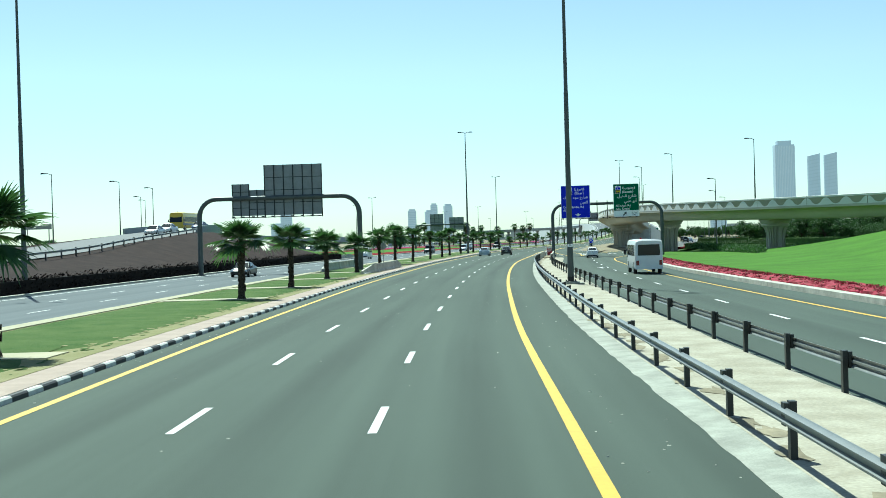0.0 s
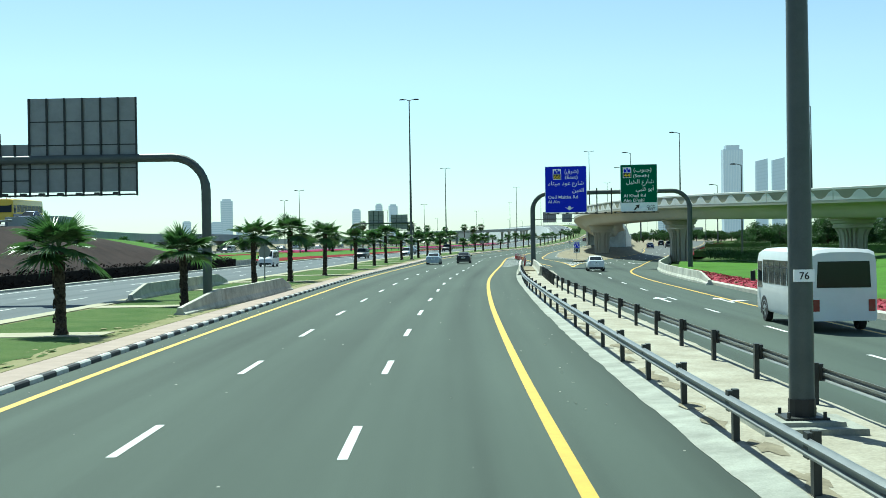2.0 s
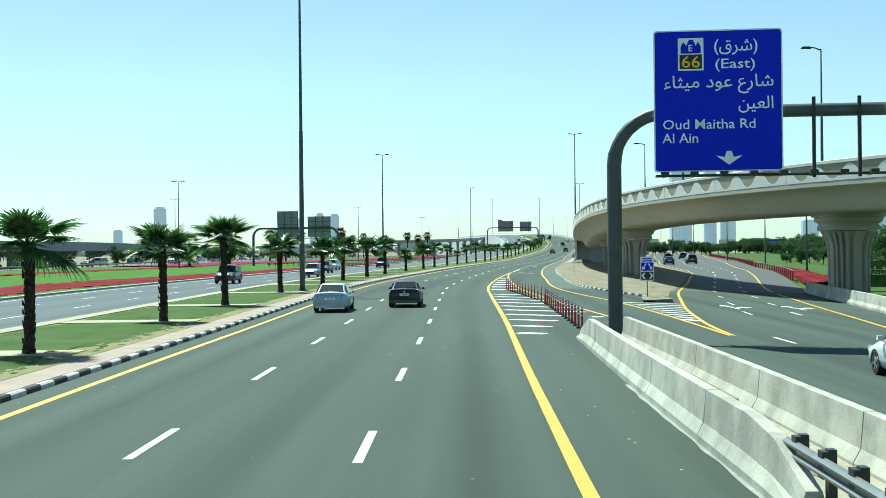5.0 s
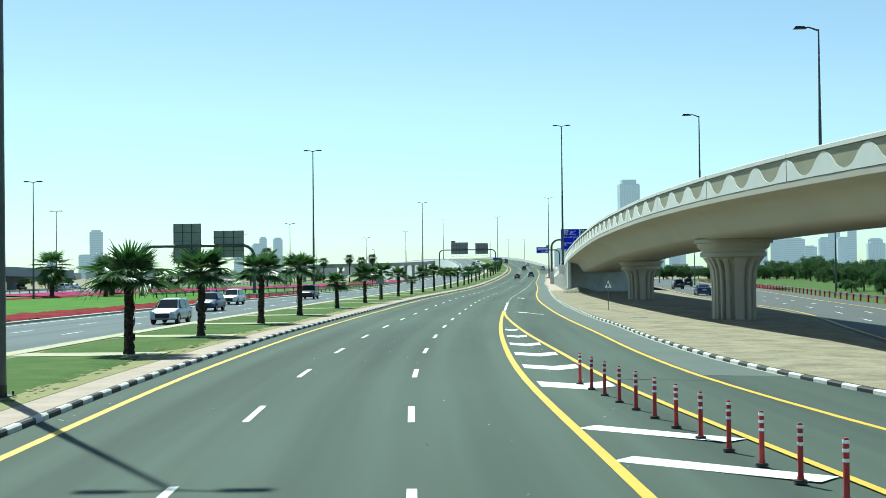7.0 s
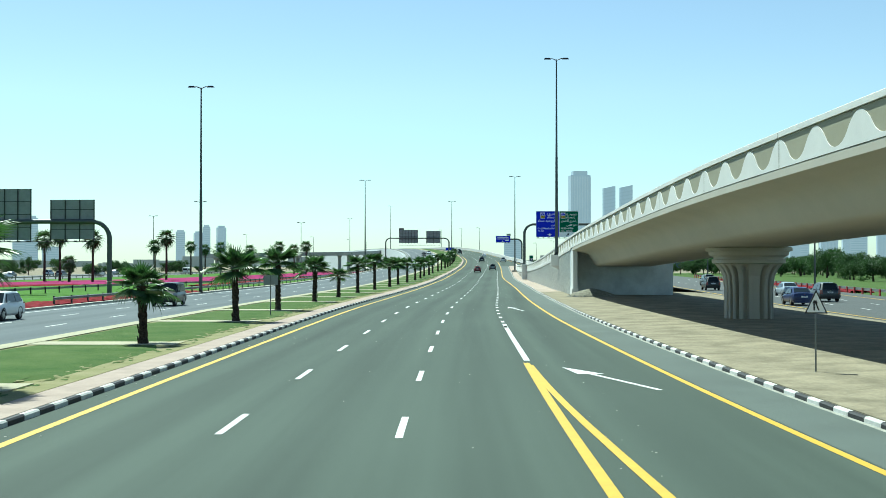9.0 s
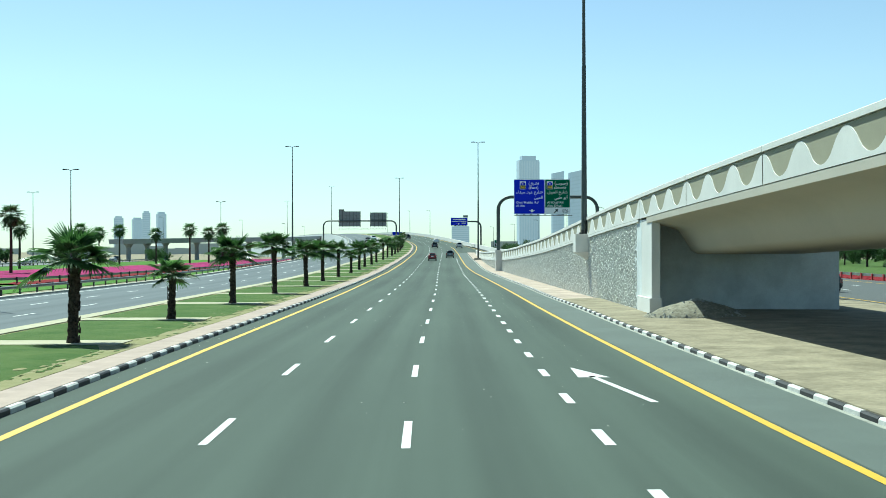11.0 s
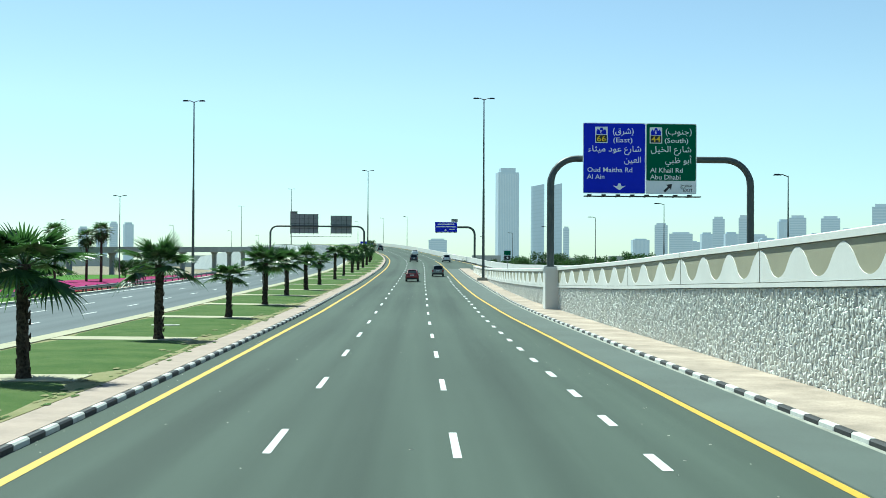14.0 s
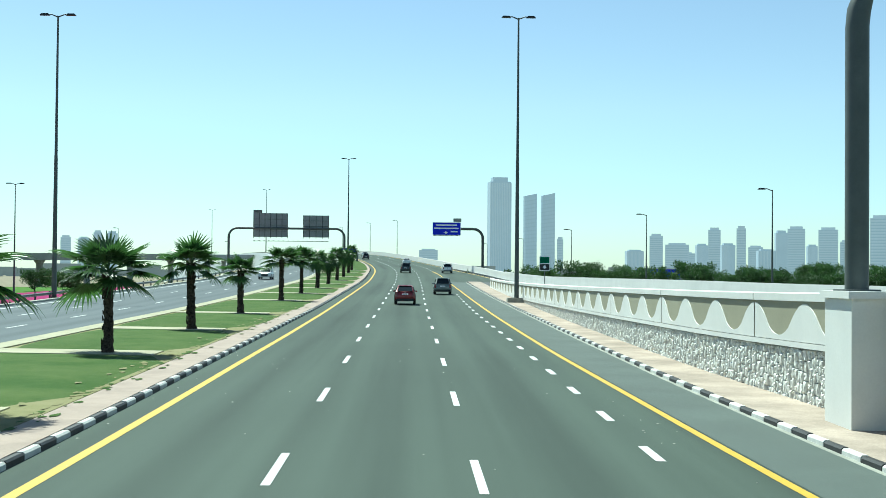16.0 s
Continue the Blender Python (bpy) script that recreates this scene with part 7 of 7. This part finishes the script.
def bus(m, mat, label, length=8.2, w=2.3, high=2.85, stripe=None):
    g = thing("bus", label, "bus", "", m)
    e = length / 2
    s, rings = Shape(), []
    for y, k, top in ((-e, 0.97, high - 0.12), (-e + 0.15, 1.0, high), (e - 0.9, 1.0, high), (e - 0.35, 0.985, high - 0.10), (e - 0.12, 0.95, 1.55), (e, 0.9, 1.0)):
        h = w / 2 * k
        half = [(h * 0.96, 0.42), (h, 0.55), (h, 1.5), (h * 0.985, top - 0.35), (h * 0.94, top - 0.1), (h * 0.78, top - 0.01), (h * 0.4, top + 0.03)]
        rings.append([(a, y, b) for a, b in half] + [(-a, y, b) for a, b in reversed(half)])
    s.loft(rings, True, True)
    part("body", s, mat, g, soft=True)
    for sd in (-1, 1):
        n = 7
        y0, y1 = -e + 0.35, e - 1.35
        for k in range(n):
            a, b = y0 + (y1 - y0) * k / n + 0.05, y0 + (y1 - y0) * (k + 1) / n - 0.05
            q = Shape()
            q.box((min(sd * (w / 2 - 0.05), sd * (w / 2 + 0.008)), a, 1.52), (max(sd * (w / 2 - 0.05), sd * (w / 2 + 0.008)), b, 2.42))
            p = part("side_window", q, GLASS_DARK, g)
            fr = Shape()
            fr.box((min(sd * (w / 2 - 0.02), sd * (w / 2 + 0.014)), a, 2.14), (max(sd * (w / 2 - 0.02), sd * (w / 2 + 0.014)), b, 2.18))
            fr.box((min(sd * (w / 2 - 0.02), sd * (w / 2 + 0.014)), (a + b) / 2 - 0.02, 1.52), (max(sd * (w / 2 - 0.02), sd * (w / 2 + 0.014)), (a + b) / 2 + 0.02, 2.14))
            part("window_bar", fr, TRIM, p)
        q = Shape()
        q.box((min(sd * (w / 2 - 0.05), sd * (w / 2 + 0.008)), e - 1.25, 1.32), (max(sd * (w / 2 - 0.05), sd * (w / 2 + 0.008)), e - 0.5, 2.35), taper=0.12)
        part("cab_window", q, GLASS_DARK, g)
        for y in (-e + 1.6, e - 1.55):
            wheel(g, sd * (w / 2 + 0.0), y, 0.42, 0.26, sd)
            ar = Shape()
            ar.loft([[(sd * (w / 2 + 0.006), y + q2 * math.cos(t), 0.42 + q2 * math.sin(t)) for q2 in (0.43, 0.60)] for t in (math.pi * k / 14 for k in range(-1, 16))], False, False)
            part("wheel_arch", ar.mesh("wheel_arch", TRIM), TRIM, g)
        mr = Shape()
        mr.box((min(sd * (w / 2 + 0.08), sd * (w / 2 + 0.26)), e - 0.42, 1.55), (max(sd * (w / 2 + 0.08), sd * (w / 2 + 0.26)), e - 0.32, 1.95))
        mr.tube([(sd * w / 2, e - 0.4, 2.0), (sd * (w / 2 + 0.16), e - 0.37, 1.95)], 0.02, 5)
        part("mirror", mr, TRIM, g)
        tl = Shape()
        tl.box((min(sd * w * 0.36, sd * w * 0.46), -e - 0.02, 0.75), (max(sd * w * 0.36, sd * w * 0.46), -e + 0.05, 1.15))
        part("tail_lamp", tl, TAIL, g)
    q = Shape()
    q.box((-w * 0.40, -e - 0.012, 1.55), (w * 0.40, -e + 0.06, 2.45), taper=0.05)
    part("rear_window", q, GLASS_DARK, g)
    q = Shape()
    q.add([(-w * 0.44, e - 0.07, 1.45), (w * 0.44, e - 0.07, 1.45), (w * 0.42, e - 0.30, 2.5), (-w * 0.42, e - 0.30, 2.5)], [(0, 1, 2, 3)])
    q2 = Shape()
    q2.loft([[Vector(p) - Vector((0, 0.03, 0)) for p in q.v], [Vector(p) + Vector((0, 0.03, 0.005)) for p in q.v]], True, True)
    part("windscreen", q2, GLASS_DARK, g)
    bc = Shape()
    bc.tube([(0, e - 1.3, high), (0, e - 1.3, high + 0.16)], [0.09, 0.07], 12)
    part("beacon", bc, RED_PAINT, g, "orange roof beacon")
    if stripe:
        q = Shape()
        for sd in (-1, 1):
            q.box((min(sd * (w / 2 - 0.02), sd * (w / 2 + 0.006)), -e + 0.2, 0.9), (max(sd * (w / 2 - 0.02), sd * (w / 2 + 0.006)), e - 0.3, 1.25))
        part("side_stripe", q, stripe, g)
    return g


def van(m, mat, label):
    """A passenger van that heads along +y, with a short sloping nose and dark panes all round."""
    g = thing("van", label, "van", "", m)
    w, e = 1.86, 2.42
    s, rings = Shape(), []
    for y, k, top in ((-e, 0.95, 2.02), (-e + 0.12, 1.0, 2.12), (0.8, 1.0, 2.14), (1.15, 0.99, 2.06), (1.85, 0.97, 1.30), (e - 0.12, 0.94, 1.08), (e, 0.88, 0.85)):
        h = w / 2 * k
        half = [(h * 0.95, 0.28), (h, 0.42), (h, min(1.1, top - 0.1)), (h * (0.93 if top > 1.6 else 0.98), top - 0.14), (h * 0.78, top - 0.02), (h * 0.4, top)]
        rings.append([(a, y, b) for a, b in half] + [(-a, y, b) for a, b in reversed(half)])
    s.loft(rings, True, True)
    part("body", s, mat, g, soft=True)
    for sd in (-1, 1):
        for a, b, c, d in ((-2.25, -1.25, -2.2, -1.25), (-1.18, -0.12, -1.18, -0.12), (-0.05, 0.75, -0.05, 0.75), (0.82, 1.72, 0.82, 1.2)):
            q = Shape()
            q.loft([[(sd * (w / 2 * 0.985 + o), a, 1.16), (sd * (w / 2 * 0.985 + o), b, 1.16), (sd * (w / 2 * 0.93 + o), d, 1.86), (sd * (w / 2 * 0.93 + o), c, 1.86)] for o in (-0.05, 0.022)], True, True)
            part("side_window", q, GLASS_DARK, g)
        for y in (-1.35, 1.3):
            wheel(g, sd * (w / 2 - 0.01), y, 0.33, 0.2, sd)
        q = Shape()
        q.box((min(sd * w * 0.42, sd * w * 0.485), -e - 0.015, 0.8), (max(sd * w * 0.42, sd * w * 0.485), -e + 0.1, 1.35))
        part("tail_lamp", q, TAIL, g)
        q = Shape()
        q.box((min(sd * w * 0.28, sd * w * 0.44), e - 0.25, 0.66), (max(sd * w * 0.28, sd * w * 0.44), e - 0.01, 0.86), taper=0.1)
        part("headlamp", q, HEADLAMP, g)
        q = Shape()
        q.box((min(sd * (w / 2), sd * (w / 2 + 0.2)), 1.5, 1.18), (max(sd * (w / 2), sd * (w / 2 + 0.2)), 1.6, 1.42), taper=0.2)
        part("mirror", q, TRIM, g)
    q = Shape()
    q.box((-w * 0.41, -e - 0.01, 1.22), (w * 0.41, -e + 0.1, 1.85), taper=0.06)
    part("rear_window", q, GLASS_DARK, g)
    q = Shape()
    q.loft([[(-w * 0.44, 1.80 + o, 1.33 + o), (w * 0.44, 1.80 + o, 1.33 + o), (w * 0.38, 1.20 + o, 1.99 + o), (-w * 0.38, 1.20 + o, 1.99 + o)] for o in (-0.03, 0.025)], True, True)
    part("windscreen", q, GLASS_DARK, g)
    q = Shape()
    q.box((-w * 0.42, e - 0.1, 0.3), (w * 0.42, e + 0.03, 0.52), taper=0.08)
    part("front_bumper", q, TRIM, g)
    return g


car(turned(228, -5.4, 0.01), P_SILVER, "sedan", "silver-blue saloon car driving in the lane by the median")
car(turned(233, -1.75, 0.01), P_BLACK, "sedan", "black saloon car driving in the middle lane")
car(turned(612, -1.7, 0.01), P_RED, "crossover", "dark red rounded crossover car in the middle lane")
car(turned(639, 2.0, 0.01), P_GREY, "suv", "grey-green boxy estate car driving ahead")
car(turned(733, -2.0, 0.01), P_DARK, "suv", "dark grey estate car far ahead on the slope")
car(turned(735, 5.6, 0.01), P_WHITE, "suv", "white estate car on the merging lane")
car(turned(192, 13.2, 0.01), P_WHITE, "compact", "white saloon car on the outer road")
bus(turned(112, 14.9, 0.01), P_WHITE, "white small bus with a row of sliding windows")
for y, u, mat, kind, label in ((128, -23.4, P_BLACK, "sedan", "black saloon car on the oncoming carriageway"), (286, -23.3, P_DARK, "offroad", "dark blue-grey off-road car on the oncoming carriageway"), (338, -23.5, P_BLUE, "suv", "dark blue off-road estate car on the oncoming carriageway"), (309, -19.1, P_SILVER, "suv", "silver estate car on the oncoming carriageway"),
                               (388, -23.2, P_BLACK, "offroad", "black pick-up style car on the oncoming carriageway"), (690, -22.5, P_WHITE, "suv", "white estate car on the oncoming carriageway"), (362, -27.0, P_WHITE, "suv", "white estate car on the oncoming carriageway")):
    car(turned(y, u, 0.01, 180), mat, kind, label)
van(turned(228, -26.9, 0.01, 180), P_WHITE, "white passenger van on the oncoming carriageway")
for y, u, mat, kind in ((392, 28.5, P_BLUE, "sedan"), (485, 36.5, P_BLACK, "suv"), (402, 33.2, P_DARK, "suv"), (420, 34, P_SILVER, "sedan"), (450, 31, P_BLACK, "suv")):
    p = flat(y, u, fall(y, u) + 0.01)
    car(spot(p.x, p.y, p.z, y), mat, kind, "car far off on the road below the viaduct", group="cars below the viaduct")
for y, u, mat, kind in ((815, 1.8, P_WHITE, "sedan"), (868, -5.4, P_DARK, "suv"), (915, -1.8, P_BLACK, "sedan")):
    car(turned(y, u, 0.01), mat, kind, "car far ahead on the rising road", group="cars on the rise")
for y, u, mat, kind in ((770, -20, P_WHITE, "suv"), (820, -23.5, P_BLACK, "suv"), (860, -20, P_SILVER, "sedan")):
    car(turned(y, u, 0.01, 180), mat, kind, "car far off on the oncoming carriageway", group="oncoming cars far off")
r = random.Random(77)
for k in range(34):
    y = 320 + 13 * k + r.uniform(-5, 5)
    u = r.choice((-99, -102.7, -106.5)) if k % 2 else r.choice((-117, -121, -125))
    p = flat(y, u, 0.03)
    mat = r.choice((P_WHITE, P_WHITE, P_SILVER, P_BLACK, P_DARK, P_GREY))
    if k % 6 == 5:
        van(spot(p.x, p.y, p.z, y), P_WHITE, "white van on a distant road")
    else:
        car(spot(p.x, p.y, p.z, y), mat, r.choice(("sedan", "suv", "compact")), "car on a distant road beyond the flower beds", group="distant traffic")
p = flat(228, -51.5 - bend(228), RAMP_TOP(228) + 0.05)
bus(spot(p.x, p.y, p.z, 228) @ Matrix.Rotation(math.pi, 4, "Z"), P_YELLOW, "yellow and white coach on the raised ramp", 10.5, 2.5, 3.2, P_BLUE)
p = flat(214, -47.6 - bend(214), RAMP_TOP(214) + 0.05)
car(spot(p.x, p.y, p.z, 214) @ Matrix.Rotation(math.pi, 4, "Z"), P_BLUE, "sedan", "blue saloon car on the raised ramp")
for y, u, mat, label in ((128, -51.5, P_GREY, "grey car on the raised ramp"), (181, -48.5, P_WHITE, "white saloon car on the raised ramp"), (189, -48.5, P_WHITE, "white saloon car on the raised ramp")):
    p = flat(y, u - bend(y), RAMP_TOP(y) + 0.05)
    car(spot(p.x, p.y, p.z, y) @ Matrix.Rotation(math.pi, 4, "Z"), mat, "sedan", label)
setting("flower_ramp", flower_bed(122, 146, -58.4, -56.8, lambda y: RAMP_TOP(y) + 0.75, 1.2, 4, 0.12, 9, 1.0), FLOWER_PINK, "raised strip of magenta flowers along a ramp", "flower bed")
board = thing("direction_sign", "grey back of a direction board on two posts", "road sign", m=spot(-53.9, 173.9, 0.0))
for x in (-1.5, 1.5):
    s = Shape()
    s.tube([(x, 0, -0.3), (x, 0, 6.6)], 0.07, 8)
    part("post", s, STEEL_DULL, board)
s = Shape()
s.box((-1.9, -0.1, 6.0), (1.9, 0.0, 6.7))
part("panel", s, SIGN_BACK, board, "flat grey panel")

# ---- small covers in grass and road ----
for y, u in ((31, -13.2), (250.5, -10.9), (508, -13.4), (309, 12.7)):
    c = thing("manhole_cover", "round pale concrete inspection cover in the ground", "manhole cover", m=turned(y, u, 0.2 if u < 0 else 0.2))
    s = Shape()
    s.tube([(0, 0, -0.1), (0, 0, 0.045)], [0.75, 0.72], 24)
    part("collar", s, CONCRETE_PALE, c)
    s = Shape()
    s.tube([(0, 0, 0.03), (0, 0, 0.055)], 0.5, 24)
    part("lid", s, CONCRETE, c)

# ---- stones of the retaining wall ----
r = random.Random(99)


def stone_mesh(seed):
    """A rough split face, taller than wide, with flat facets."""
    q = random.Random(seed)
    s = Shape()
    ring = [(-0.5, -0.5), (0.5, -0.5), (0.52, 0.0), (0.5, 0.5), (-0.5, 0.5), (-0.52, 0.0)]
    outer = [(0.05, a * q.uniform(0.9, 1.0), b * q.uniform(0.92, 1.0)) for a, b in ring]
    mid = [(-q.uniform(0.01, 0.03), a * q.uniform(0.8, 0.95), b * q.uniform(0.85, 0.97)) for a, b in ring]
    lean = q.uniform(-0.12, 0.12)
    tip = [(-q.uniform(0.025, 0.065), a * q.uniform(0.4, 0.75) + lean, b * q.uniform(0.5, 0.8)) for a, b in ring]
    s.loft([outer, mid, tip], True, True)
    return s


STONES = [stone_mesh(k) for k in range(14)]
STONE_MESHES = [outward(s.mesh("stone", STONE)) for s in STONES]
many, singles = Shape(), 0
y = 413.4
while y < 640:
    z_top = DECK_TOP(y) - 1.5
    z = rise(y) + fall(y, 9) + 0.13 - r.uniform(0.0, 0.25)
    wdt = r.uniform(0.08, 0.16) * (1 if y < 510 else 1.6)
    if int(y / 6) != int((y + wdt) / 6):  # open joint between the cast panels
        y += 0.045
    while z < z_top - 0.05:
        hgt = min(r.uniform(0.11, 0.36), z_top - z)
        if hgt > 0.06:
            k = r.randrange(14)
            p = deck(y + wdt / 2, -HALF + 0.1 + r.uniform(-0.035, 0.02), 0)
            m = Matrix.Translation((p.x, p.y, z + hgt / 2)) @ Matrix.Rotation(-heading(y), 4, "Z") @ Matrix.Rotation(r.uniform(-0.05, 0.05), 4, "X") @ Matrix.Diagonal((1.0, wdt * 1.0, hgt * 0.99, 1))
            if 446 < y < 449.5 and singles < 300:
                ob = new("stone", STONE_MESHES[k])
                ob.parent, ob.matrix_basis = wall, m
                singles += 1
            else:
                many.add([m @ Vector(v) for v in STONES[k].v], STONES[k].f)
        z += hgt
    y += wdt
me = many.mesh("stone_rest", STONE)
tagged(part("stone_rest", me, STONE, wall), kind="stuff")
